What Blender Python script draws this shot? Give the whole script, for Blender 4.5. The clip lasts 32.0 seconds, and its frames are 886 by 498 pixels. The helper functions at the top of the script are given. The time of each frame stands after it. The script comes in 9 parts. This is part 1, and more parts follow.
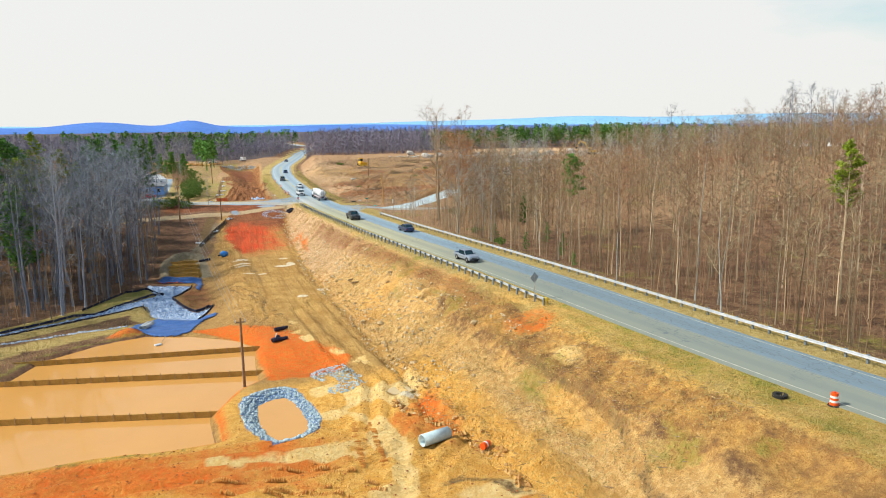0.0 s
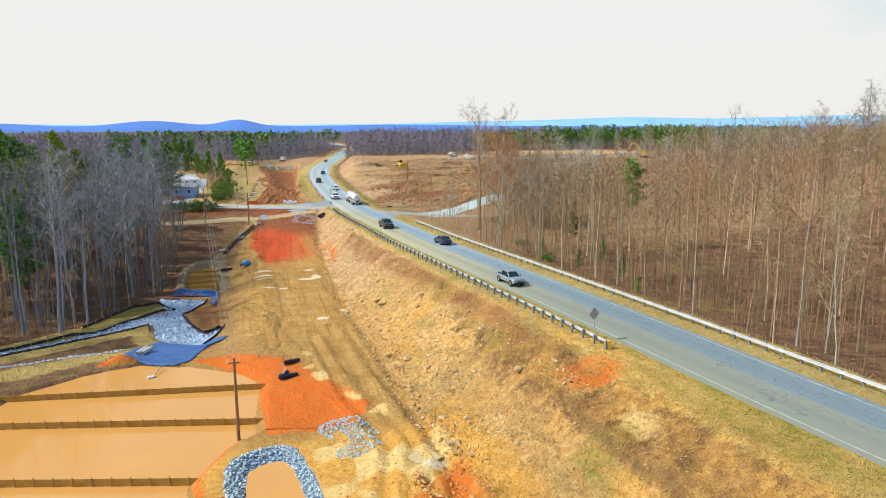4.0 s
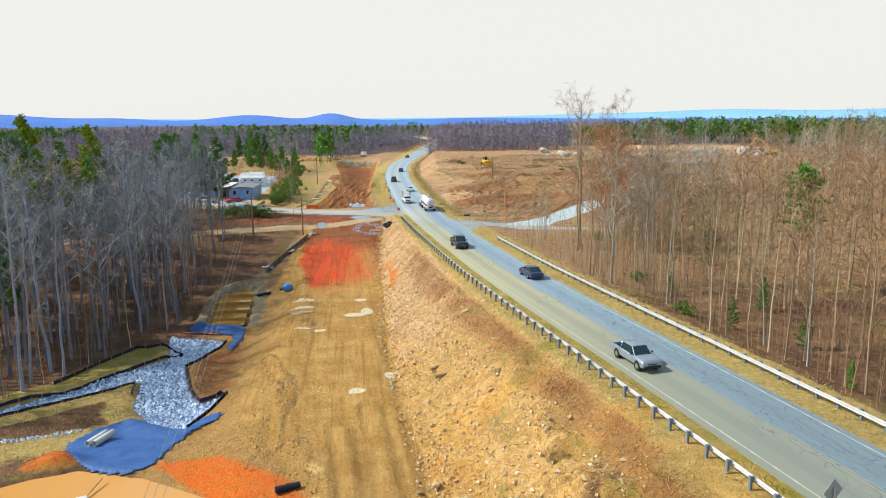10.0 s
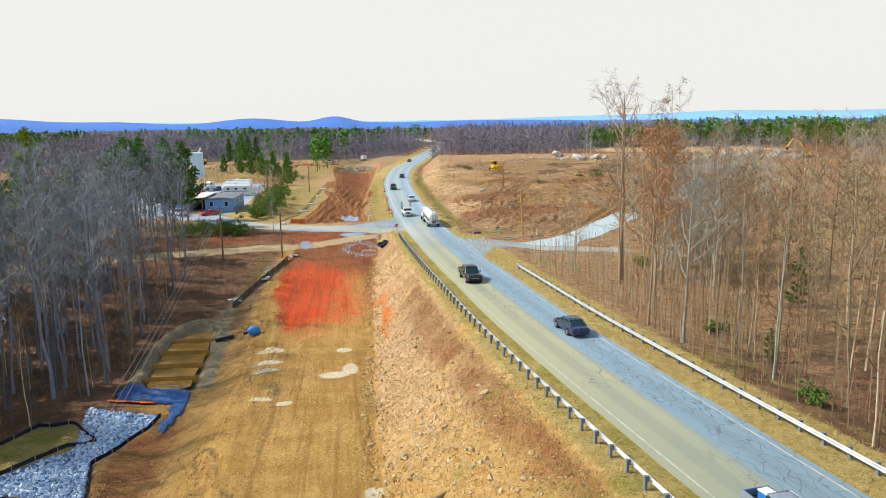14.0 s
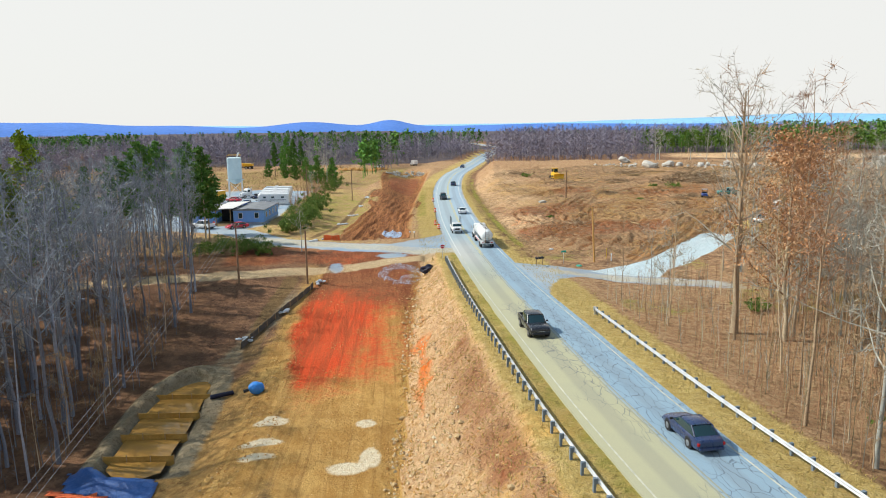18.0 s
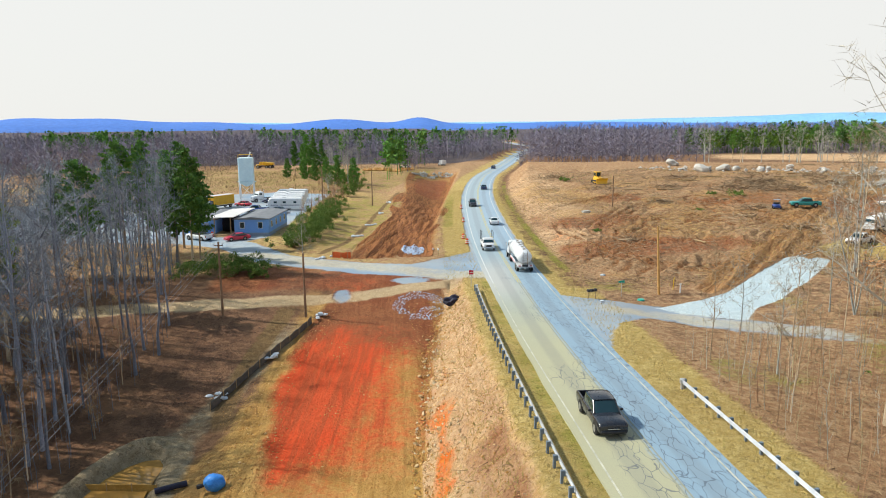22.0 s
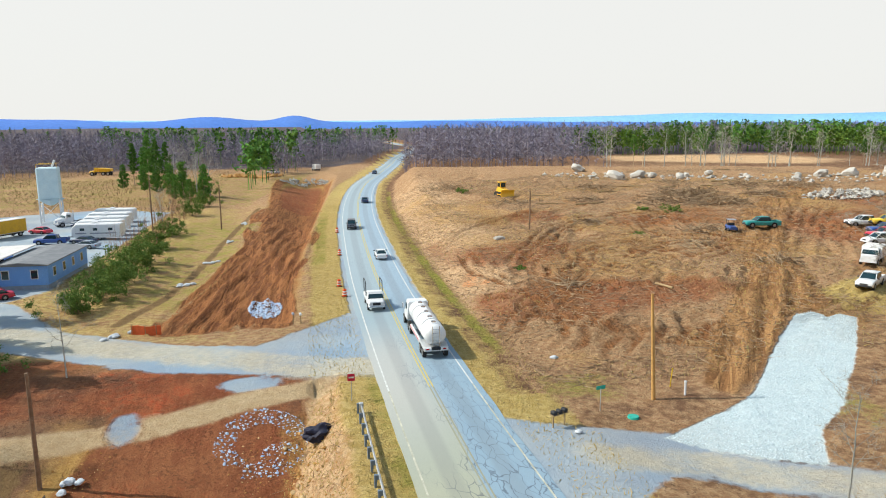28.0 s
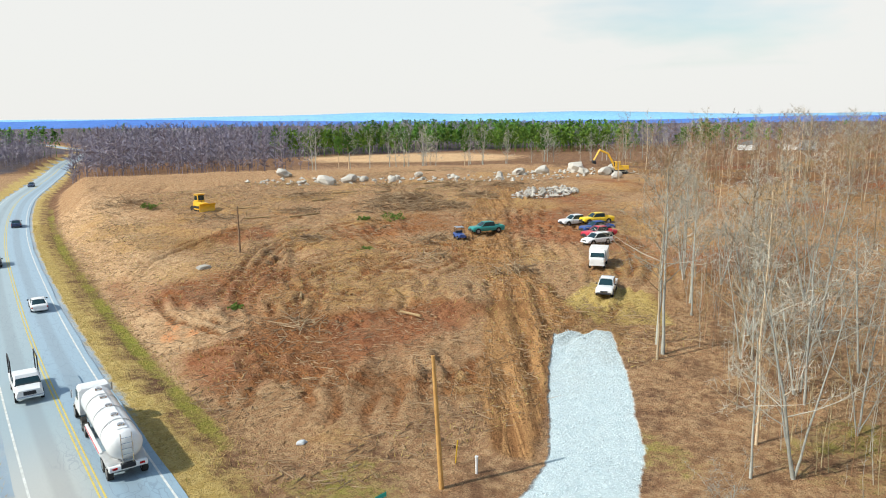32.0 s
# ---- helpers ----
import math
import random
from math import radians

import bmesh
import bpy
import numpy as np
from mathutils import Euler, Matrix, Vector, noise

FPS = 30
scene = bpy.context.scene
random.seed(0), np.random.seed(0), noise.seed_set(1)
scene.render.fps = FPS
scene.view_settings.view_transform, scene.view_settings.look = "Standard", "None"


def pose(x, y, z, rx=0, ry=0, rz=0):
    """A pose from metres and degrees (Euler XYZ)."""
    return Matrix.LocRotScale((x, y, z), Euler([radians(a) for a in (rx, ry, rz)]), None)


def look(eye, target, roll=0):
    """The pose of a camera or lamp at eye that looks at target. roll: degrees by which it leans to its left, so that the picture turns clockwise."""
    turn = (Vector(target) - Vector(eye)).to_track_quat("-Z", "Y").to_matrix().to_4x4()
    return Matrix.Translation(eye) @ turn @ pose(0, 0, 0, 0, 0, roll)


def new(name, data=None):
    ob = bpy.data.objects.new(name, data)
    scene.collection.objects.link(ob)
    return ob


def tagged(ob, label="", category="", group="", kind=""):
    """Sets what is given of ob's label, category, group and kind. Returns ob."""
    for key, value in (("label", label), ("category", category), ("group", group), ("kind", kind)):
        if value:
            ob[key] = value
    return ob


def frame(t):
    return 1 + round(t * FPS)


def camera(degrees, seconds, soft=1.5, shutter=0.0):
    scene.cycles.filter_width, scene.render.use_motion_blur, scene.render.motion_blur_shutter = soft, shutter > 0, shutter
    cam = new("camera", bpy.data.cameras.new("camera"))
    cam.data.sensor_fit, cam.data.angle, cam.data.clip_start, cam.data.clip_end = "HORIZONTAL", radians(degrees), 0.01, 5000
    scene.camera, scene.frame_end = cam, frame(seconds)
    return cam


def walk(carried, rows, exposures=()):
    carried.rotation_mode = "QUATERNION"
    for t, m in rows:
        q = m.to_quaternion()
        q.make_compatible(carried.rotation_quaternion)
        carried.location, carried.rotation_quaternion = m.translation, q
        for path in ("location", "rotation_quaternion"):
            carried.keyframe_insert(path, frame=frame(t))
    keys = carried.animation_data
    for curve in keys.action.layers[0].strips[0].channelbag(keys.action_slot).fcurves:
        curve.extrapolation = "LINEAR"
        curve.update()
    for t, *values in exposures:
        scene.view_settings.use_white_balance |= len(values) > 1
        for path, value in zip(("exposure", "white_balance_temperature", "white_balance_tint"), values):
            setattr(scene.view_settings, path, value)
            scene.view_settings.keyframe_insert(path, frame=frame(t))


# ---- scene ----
cam = camera(65.0, 32.0, soft=1.0)
ROWS = [
    (0, -0.01, -0.05, 19.53, 80.09, 0.77, -21.71),
    (0.5, 0.53, 1.7, 19.49, 80.09, 0.75, -21.74),
    (1, 1.14, 3.44, 19.48, 80.11, 0.72, -21.78),
    (1.5, 1.73, 5.16, 19.52, 80.14, 0.67, -21.32),
    (2, 2.55, 6.81, 19.58, 80.17, 0.59, -19.86),
    (2.5, 3.4, 8.51, 19.61, 80.2, 0.52, -19.16),
    (3, 4.18, 10.16, 19.65, 80.18, 0.46, -18.28),
    (3.5, 4.92, 11.76, 19.61, 80.19, 0.41, -18.1),
    (5.5, 7.56, 18.2, 19.45, 79.95, 0.38, -18.15),
    (6, 8.3, 20.07, 19.48, 79.9, 0.38, -17.91),
    (6.5, 9.06, 22.12, 19.54, 79.84, 0.37, -17.25),
    (7, 9.87, 24.41, 19.52, 79.84, 0.38, -15.74),
    (7.5, 10.75, 26.96, 19.59, 79.79, 0.44, -14.31),
    (8, 11.66, 29.82, 19.61, 79.77, 0.47, -13.45),
    (8.5, 12.65, 32.97, 19.59, 79.73, 0.54, -13.04),
    (9, 13.63, 36.25, 19.56, 79.71, 0.57, -12.78),
    (9.5, 14.49, 39.54, 19.53, 79.68, 0.59, -12.01),
    (10, 15.2, 42.79, 19.47, 79.68, 0.58, -10.78),
    (10.5, 15.87, 45.94, 19.41, 79.64, 0.66, -10.23),
    (11, 16.5, 49.12, 19.3, 79.64, 0.69, -10.24),
    (11.5, 17.03, 52.25, 19.26, 79.65, 0.76, -10.32),
    (12, 17.49, 55.39, 19.25, 79.65, 0.85, -10.41),
    (12.5, 17.99, 58.43, 19.16, 79.75, 0.86, -10.46),
    (13, 18.47, 61.28, 19.11, 79.82, 0.87, -10.5),
    (13.5, 18.97, 64.06, 19.06, 79.86, 0.83, -10.54),
    (15.5, 21.14, 74.92, 19.15, 80.04, 0.93, -8.6),
    (16, 21.71, 77.68, 19.12, 80.1, 0.89, -7.37),
    (16.5, 22.16, 80.38, 19.08, 80.16, 0.84, -6.86),
    (17, 22.55, 82.96, 19.04, 80.2, 0.78, -6.37),
    (17.5, 22.86, 85.41, 19.02, 80.22, 0.82, -6.18),
    (18, 23.12, 87.77, 18.97, 80.24, 0.81, -6.01),
    (18.5, 23.36, 90.07, 19, 80.25, 0.78, -4.96),
    (19, 23.65, 92.42, 19.01, 80.25, 0.73, -3.79),
    (19.5, 23.94, 94.87, 19.03, 80.24, 0.67, -3.39),
    (20, 24.13, 97.34, 19.08, 80.2, 0.66, -3.44),
    (20.5, 24.41, 99.92, 19.14, 80.18, 0.65, -3.47),
    (21, 24.73, 102.57, 19.22, 80.14, 0.59, -3.5),
    (21.5, 25, 105.35, 19.24, 80.1, 0.55, -3.54),
    (22, 25.22, 108.28, 19.24, 80.08, 0.52, -3.57),
    (22.5, 25.44, 111.3, 19.24, 80.1, 0.52, -3.63),
    (23, 25.77, 114.31, 19.35, 80.06, 0.56, -3.65),
    (23.5, 26.08, 117.43, 19.36, 80.08, 0.47, -3.69),
    (24, 26.33, 120.59, 19.4, 80.12, 0.46, -3.76),
    (24.5, 26.66, 123.76, 19.42, 80.15, 0.44, -3.8),
    (26.5, 28.15, 136.79, 19.55, 80.04, 0.33, -6.65),
    (27, 28.62, 139.99, 19.62, 79.98, 0.35, -8.87),
    (27.5, 29.02, 142.99, 19.73, 79.9, 0.38, -11.19),
    (28, 29.46, 145.9, 19.74, 79.89, 0.39, -13.45),
    (28.5, 29.88, 148.62, 19.86, 79.84, 0.37, -15.85),
    (29, 30.29, 151.15, 19.99, 79.79, 0.41, -18.33),
    (29.5, 30.8, 153.48, 20.03, 79.75, 0.43, -21.33),
    (30, 31.21, 155.55, 20.11, 79.73, 0.47, -24.68),
    (30.5, 31.72, 157.39, 20.22, 79.67, 0.44, -27.34),
    (31, 32.48, 159.07, 20.19, 79.69, 0.44, -30.17),
    (31.5, 33.23, 160.5, 20.27, 79.63, 0.53, -34.56),
    (32, 33.85, 162.05, 20.32, 79.62, 0.54, -38.02),
]
walk(cam, [(t, pose(*place)) for t, *place in ROWS])

# ---- world and sun ----
SUN_EL, SUN_AZ = 42.0, -74.0      # the sun's height, and its bearing from +y towards +x
world = bpy.data.worlds.new("hazy_sky")
scene.world = world
world.use_nodes = True
wn, wl = world.node_tree.nodes, world.node_tree.links
wn.clear()
sky = wn.new("ShaderNodeTexSky")
sky.sky_type, sky.sun_disc = "NISHITA", False
sky.sun_elevation, sky.sun_rotation = radians(SUN_EL), radians(SUN_AZ)
sky.air_density, sky.dust_density = 1.2, 2.0
w_geo = wn.new("ShaderNodeTexCoord")
w_map = wn.new("ShaderNodeMapping")
w_map.inputs["Scale"].default_value = (1.1, 1.1, 4.5)
w_noise = wn.new("ShaderNodeTexNoise")
w_noise.inputs["Scale"].default_value, w_noise.inputs["Detail"].default_value = 1.6, 5.0
w_ramp = wn.new("ShaderNodeMapRange")
w_ramp.inputs[1].default_value, w_ramp.inputs[2].default_value = 0.30, 0.44
w_ramp.inputs[3].default_value, w_ramp.inputs[4].default_value = 0.35, 0.97
w_gain = wn.new("ShaderNodeMix")
w_gain.data_type, w_gain.blend_type = "RGBA", "MULTIPLY"
w_gain.inputs[0].default_value = 1.0
w_gain.inputs[7].default_value = (0.12, 0.16, 0.165, 1)
w_mix = wn.new("ShaderNodeMix")
w_mix.data_type = "RGBA"
w_mix.inputs[7].default_value = (0.885, 0.885, 0.86, 1)
w_bg, w_out = wn.new("ShaderNodeBackground"), wn.new("ShaderNodeOutputWorld")
wl.new(w_geo.outputs["Generated"], w_map.inputs[0])
wl.new(w_map.outputs[0], w_noise.inputs["Vector"])
wl.new(w_noise.outputs[0], w_ramp.inputs[0])
wl.new(sky.outputs[0], w_gain.inputs[6])
w_sep = wn.new("ShaderNodeSeparateXYZ")
w_haze = wn.new("ShaderNodeMapRange")
w_haze.interpolation_type = "SMOOTHSTEP"
w_haze.inputs[1].default_value, w_haze.inputs[2].default_value = 0.24, 0.62
w_haze.inputs[3].default_value, w_haze.inputs[4].default_value = 1.0, 0.15
w_cover = wn.new("ShaderNodeMath")
w_cover.operation = "MULTIPLY"
wl.new(w_geo.outputs["Generated"], w_sep.inputs[0])
wl.new(w_sep.outputs[2], w_haze.inputs[0])
wl.new(w_ramp.outputs[0], w_cover.inputs[0])
wl.new(w_haze.outputs[0], w_cover.inputs[1])
w_low = wn.new("ShaderNodeMapRange")
w_low.inputs[1].default_value, w_low.inputs[2].default_value = 0.065, 0.115
w_low.inputs[3].default_value, w_low.inputs[4].default_value = 0.97, 0.0
w_max = wn.new("ShaderNodeMath")
w_max.operation = "MAXIMUM"
wl.new(w_sep.outputs[2], w_low.inputs[0])
wl.new(w_low.outputs[0], w_max.inputs[0])
wl.new(w_cover.outputs[0], w_max.inputs[1])
wl.new(w_max.outputs[0], w_mix.inputs[0])
wl.new(w_gain.outputs[2], w_mix.inputs[6])
wl.new(w_mix.outputs[2], w_bg.inputs[0])
wl.new(w_bg.outputs[0], w_out.inputs[0])
w_bg.inputs[1].default_value = 1.0

sun = new("sun", bpy.data.lights.new("sun", "SUN"))
sun.data.energy, sun.data.angle, sun.data.color = 5.0, radians(0.6), (1.0, 0.94, 0.83)
s_az, s_el = radians(SUN_AZ), radians(SUN_EL)
SUN_FROM = Vector((math.sin(s_az) * math.cos(s_el), math.cos(s_az) * math.cos(s_el), math.sin(s_el)))
sun.matrix_world = look(SUN_FROM * 300, (0, 0, 0))
scene.view_settings.exposure = 0.0

# ---- materials ----
def node_material(name):
    m = bpy.data.materials.new(name)
    m.use_nodes = True
    nt = m.node_tree
    return m, nt, nt.nodes["Principled BSDF"]


def tex_noise(nt, scale, detail=4.0, rough=0.6, vec=None, distort=0.0):
    n = nt.nodes.new("ShaderNodeTexNoise")
    n.inputs["Scale"].default_value, n.inputs["Detail"].default_value = scale, detail
    n.inputs["Roughness"].default_value, n.inputs["Distortion"].default_value = rough, distort
    if vec is not None:
        nt.links.new(vec, n.inputs["Vector"])
    return n.outputs[0]


def remap(nt, value, a, b, c=0.0, d=1.0, smooth=True):
    n = nt.nodes.new("ShaderNodeMapRange")
    n.interpolation_type = "SMOOTHSTEP" if smooth else "LINEAR"
    nt.links.new(value, n.inputs[0])
    for i, v in enumerate((a, b, c, d)):
        n.inputs[i + 1].default_value = v
    return n.outputs[0]


def math_node(nt, op, a, b):
    n = nt.nodes.new("ShaderNodeMath")
    n.operation = op
    for i, v in enumerate((a, b)):
        if isinstance(v, (int, float)):
            n.inputs[i].default_value = v
        else:
            nt.links.new(v, n.inputs[i])
    return n.outputs[0]


def mix_colour(nt, fac, a, b, blend="MIX"):
    n = nt.nodes.new("ShaderNodeMix")
    n.data_type, n.blend_type = "RGBA", blend
    for i, v in ((0, fac), (6, a), (7, b)):
        if isinstance(v, (int, float)):
            n.inputs[i].default_value = v
        elif isinstance(v, tuple):
            n.inputs[i].default_value = (*v[:3], 1)
        else:
            nt.links.new(v, n.inputs[i])
    return n.outputs[2]


def object_coords(nt, scale=(1, 1, 1), rot=0.0):
    tc, mp = nt.nodes.new("ShaderNodeTexCoord"), nt.nodes.new("ShaderNodeMapping")
    nt.links.new(tc.outputs["Object"], mp.inputs[0])
    mp.inputs["Scale"].default_value = scale
    mp.inputs["Rotation"].default_value[2] = radians(rot)
    return mp.outputs[0]


def turned_coords(nt, bearing, scale):
    """Coordinates whose second axis runs along a bearing from +y towards +x."""
    mp = nt.nodes.new("ShaderNodeMapping")
    mp.inputs["Scale"].default_value = scale
    nt.links.new(object_coords(nt, rot=bearing), mp.inputs[0])
    return mp.outputs[0]


def add_bump(nt, bsdf, height, strength=0.4, distance=0.05):
    b = nt.nodes.new("ShaderNodeBump")
    b.inputs["Strength"].default_value, b.inputs["Distance"].default_value = strength, distance
    nt.links.new(height, b.inputs["Height"])
    nt.links.new(b.outputs[0], bsdf.inputs["Normal"])


def surface(name, c1, c2, scale=3.0, fine=25.0, rough=0.85, metal=0.0, bump=0.3, dist=0.03, vary=0.0, spec=0.3):
    """A worn surface: two tones in patches, a fine grain, and a tone that differs from piece to piece."""
    m, nt, bsdf = node_material(name)
    vec = object_coords(nt)
    big, small = tex_noise(nt, scale, 5, 0.65, vec), tex_noise(nt, fine, 3, 0.7, vec)
    col = mix_colour(nt, remap(nt, big, 0.35, 0.65), c1, c2)
    col = mix_colour(nt, remap(nt, small, 0.3, 0.7, 0.0, 0.35), col, tuple(0.55 * a for a in c1))
    if vary:
        oi = nt.nodes.new("ShaderNodeObjectInfo")
        col = mix_colour(nt, remap(nt, oi.outputs["Random"], 0, 1, 0, vary, False), col, tuple(0.45 * a for a in c2))
    nt.links.new(col, bsdf.inputs["Base Color"])
    bsdf.inputs["Roughness"].default_value, bsdf.inputs["Metallic"].default_value = rough, metal
    bsdf.inputs["Specular IOR Level"].default_value = spec
    if bump:
        add_bump(nt, bsdf, small, bump, dist)
    return m


def island_tones(name, tones, rough=0.8, by_tree=0.0, warm=1.0):
    """Every loose piece of a mesh takes its own tone between the given ones; by_tree sets whole trees apart."""
    m, nt, bsdf = node_material(name)
    g = nt.nodes.new("ShaderNodeNewGeometry")
    r = nt.nodes.new("ShaderNodeValToRGB")
    nt.links.new(g.outputs["Random Per Island"], r.inputs[0])
    el = r.color_ramp.elements
    while len(el) < len(tones):
        el.new(0.5)
    for i, c in enumerate(tones):
        el[i].position, el[i].color = i / (len(tones) - 1), (*c, 1)
    vec = object_coords(nt)
    col = mix_colour(nt, remap(nt, tex_noise(nt, 9.0, 3, 0.6, vec), 0.3, 0.7, 0, 0.45), r.outputs[0], tuple(0.5 * a for a in tones[0]))
    if by_tree:
        oi, at = nt.nodes.new("ShaderNodeObjectInfo"), nt.nodes.new("ShaderNodeAttribute")
        at.attribute_name = "tone"
        v = math_node(nt, "FRACT", math_node(nt, "ADD", oi.outputs["Random"], at.outputs["Fac"]), 0.0)
        w = math_node(nt, "FRACT", math_node(nt, "MULTIPLY", v, 7.31), 0.0)
        col = mix_colour(nt, remap(nt, w, 0.0, 1.0, 0.0, 0.5 * by_tree * warm, False), col, mix_colour(nt, 1.0, col, (1.0, 0.72, 0.55), "MULTIPLY"))
        gain = nt.nodes.new("ShaderNodeVectorMath")
        gain.operation = "SCALE"
        nt.links.new(col, gain.inputs[0])
        nt.links.new(remap(nt, v, 0.0, 1.0, 1.0 - 0.5 * by_tree, 1.0 + 0.5 * by_tree, False), gain.inputs["Scale"])
        col = gain.outputs[0]
    nt.links.new(col, bsdf.inputs["Base Color"])
    bsdf.inputs["Roughness"].default_value = rough
    bsdf.inputs["Specular IOR Level"].default_value = 0.2
    return m


def paint(name, c, rough=0.3, metal=0.0, coat=0.4):
    m, nt, bsdf = node_material(name)
    vec = object_coords(nt)
    dirt = remap(nt, tex_noise(nt, 1.7, 5, 0.7, vec), 0.45, 0.75, 0, 0.35)
    nt.links.new(mix_colour(nt, dirt, c, tuple(0.5 * a + 0.1 * b for a, b in zip(c, (0.5, 0.36, 0.22)))), bsdf.inputs["Base Color"])
    nt.links.new(remap(nt, tex_noise(nt, 3.0, 4, 0.7, vec), 0.3, 0.7, rough, rough + 0.2), bsdf.inputs["Roughness"])
    bsdf.inputs["Metallic"].default_value, bsdf.inputs["Coat Weight"].default_value = metal, coat
    return m


def ground_material():
    m, nt, bsdf = node_material("earth")
    vec = object_coords(nt)
    n_huge, n_big = tex_noise(nt, 0.06, 4, 0.6, vec), tex_noise(nt, 0.35, 6, 0.65, vec)
    n_mid, n_fine = tex_noise(nt, 1.6, 6, 0.7, vec), tex_noise(nt, 9.0, 4, 0.75, vec)
    n_clump = tex_noise(nt, 3.2, 5, 0.75, vec, 0.6)
    streak = tex_noise(nt, 1.0, 5, 0.65, object_coords(nt, (2.2, 0.12, 1.0)))
    soft_streak = math_node(nt, "ADD", math_node(nt, "MULTIPLY", streak, 0.4), math_node(nt, "MULTIPLY", n_big, 0.6))
    wobble = math_node(nt, "ADD", math_node(nt, "MULTIPLY", math_node(nt, "SUBTRACT", n_big, 0.5), 1.0), math_node(nt, "MULTIPLY", math_node(nt, "SUBTRACT", n_mid, 0.5), 0.8))

    def mask(name, soft=0.22):
        a = nt.nodes.new("ShaderNodeAttribute")
        a.attribute_name = name
        v = math_node(nt, "ADD", a.outputs["Fac"], wobble)
        inside = remap(nt, a.outputs["Fac"], 0.02, 0.12)
        return math_node(nt, "MULTIPLY", remap(nt, v, 0.5 - soft, 0.5 + soft), inside)

    uneven = remap(nt, tex_noise(nt, 0.55, 4, 0.6, vec), 0.36, 0.62, 0.25, 1.0)

    def two(c1, c2, c3, n=n_mid, speck=1.0):
        c = mix_colour(nt, remap(nt, n, 0.40, 0.60), c1, c2)
        c = mix_colour(nt, math_node(nt, "MULTIPLY", remap(nt, n_clump, 0.50, 0.62, 0, 0.85 * speck), uneven), c, c3)
        c = mix_colour(nt, remap(nt, n_clump, 0.42, 0.34, 0, 0.55 * speck), c, tuple(min(0.85, 1.35 * a + 0.03) for a in c2))
        return mix_colour(nt, remap(nt, n_fine, 0.5, 0.72, 0, 0.6 * speck), c, c3)

    lanes_n = tex_noise(nt, 1.0, 4, 0.6, turned_coords(nt, 3.0, (1.5, 0.03, 1.0)), 0.5)
    tan = two((0.46, 0.25, 0.066), (0.62, 0.38, 0.122), (0.26, 0.125, 0.034), soft_streak, 0.6)
    tan = mix_colour(nt, remap(nt, lanes_n, 0.53, 0.66, 0.0, 0.5), tan, (0.30, 0.155, 0.045))
    clay = two((0.78, 0.085, 0.022), (0.54, 0.075, 0.022), (0.40, 0.085, 0.026), lanes_n, 0.45)
    berm = two((0.27, 0.22, 0.135), (0.38, 0.32, 0.215), (0.12, 0.095, 0.06))
    rust = two((0.235, 0.066, 0.028), (0.33, 0.118, 0.05), (0.105, 0.036, 0.018), soft_streak)
    orange = two((0.82, 0.155, 0.018), (0.72, 0.215, 0.033), (0.52, 0.085, 0.014), n_mid, 0.45)
    gold = two((0.76, 0.37, 0.065), (0.86, 0.50, 0.13), (0.46, 0.19, 0.035))
    silt = two((0.84, 0.76, 0.58), (0.78, 0.67, 0.47), (0.62, 0.47, 0.27))
    slope = two((0.60, 0.335, 0.105), (0.77, 0.505, 0.205), (0.29, 0.15, 0.055))
    pale = two((0.90, 0.66, 0.29), (0.86, 0.56, 0.20), (0.72, 0.45, 0.15))
    grass = two((0.47, 0.335, 0.105), (0.60, 0.455, 0.18), (0.21, 0.145, 0.045))
    green = two((0.22, 0.235, 0.033), (0.32, 0.29, 0.06), (0.11, 0.115, 0.02))
    litter = two((0.16, 0.085, 0.05), (0.26, 0.14, 0.078), (0.06, 0.036, 0.027), n_big)
    mulch = two((0.36, 0.198, 0.10), (0.52, 0.34, 0.188), (0.11, 0.057, 0.033))
    pink = two((0.58, 0.36, 0.19), (0.74, 0.52, 0.31), (0.27, 0.135, 0.062))
    rut_n = tex_noise(nt, 1.0, 3, 0.6, turned_coords(nt, 6.0, (1.1, 0.08, 1.0)), 1.6)
    drive_n = tex_noise(nt, 1.0, 3, 0.6, turned_coords(nt, 38.0, (1.2, 0.10, 1.0)), 0.9)
    rut = two((0.20, 0.075, 0.028), (0.40, 0.165, 0.06), (0.10, 0.038, 0.017), rut_n)
    drive = two((0.27, 0.13, 0.052), (0.50, 0.275, 0.115), (0.16, 0.075, 0.032), drive_n)
    stones = mix_colour(nt, remap(nt, n_fine, 0.4, 0.75, 0, 0.2), mix_colour(nt, remap(nt, tex_noise(nt, 0.09, 5, 0.65, vec), 0.30, 0.70), (0.23, 0.335, 0.45), (0.36, 0.41, 0.44)), (0.27, 0.32, 0.37))
    dust = two((0.43, 0.405, 0.32), (0.50, 0.47, 0.385), (0.32, 0.31, 0.265))
    white = two((0.46, 0.56, 0.60), (0.54, 0.63, 0.66), (0.34, 0.42, 0.46))
    blue = two((0.16, 0.27, 0.48), (0.26, 0.39, 0.62), (0.06, 0.11, 0.24))
    # Haze over the far woodland floor is painted as this dull purple.
    far_haze = two((0.075, 0.068, 0.085), (0.10, 0.088, 0.10), (0.05, 0.048, 0.065), n_huge)
    path = two((0.53, 0.385, 0.22), (0.60, 0.455, 0.28), (0.40, 0.275, 0.145))
    bank = two((0.42, 0.235, 0.075), (0.54, 0.33, 0.115), (0.19, 0.09, 0.03))
    mud = two((0.16, 0.10, 0.045), (0.23, 0.145, 0.065), (0.09, 0.06, 0.03))
    col = litter
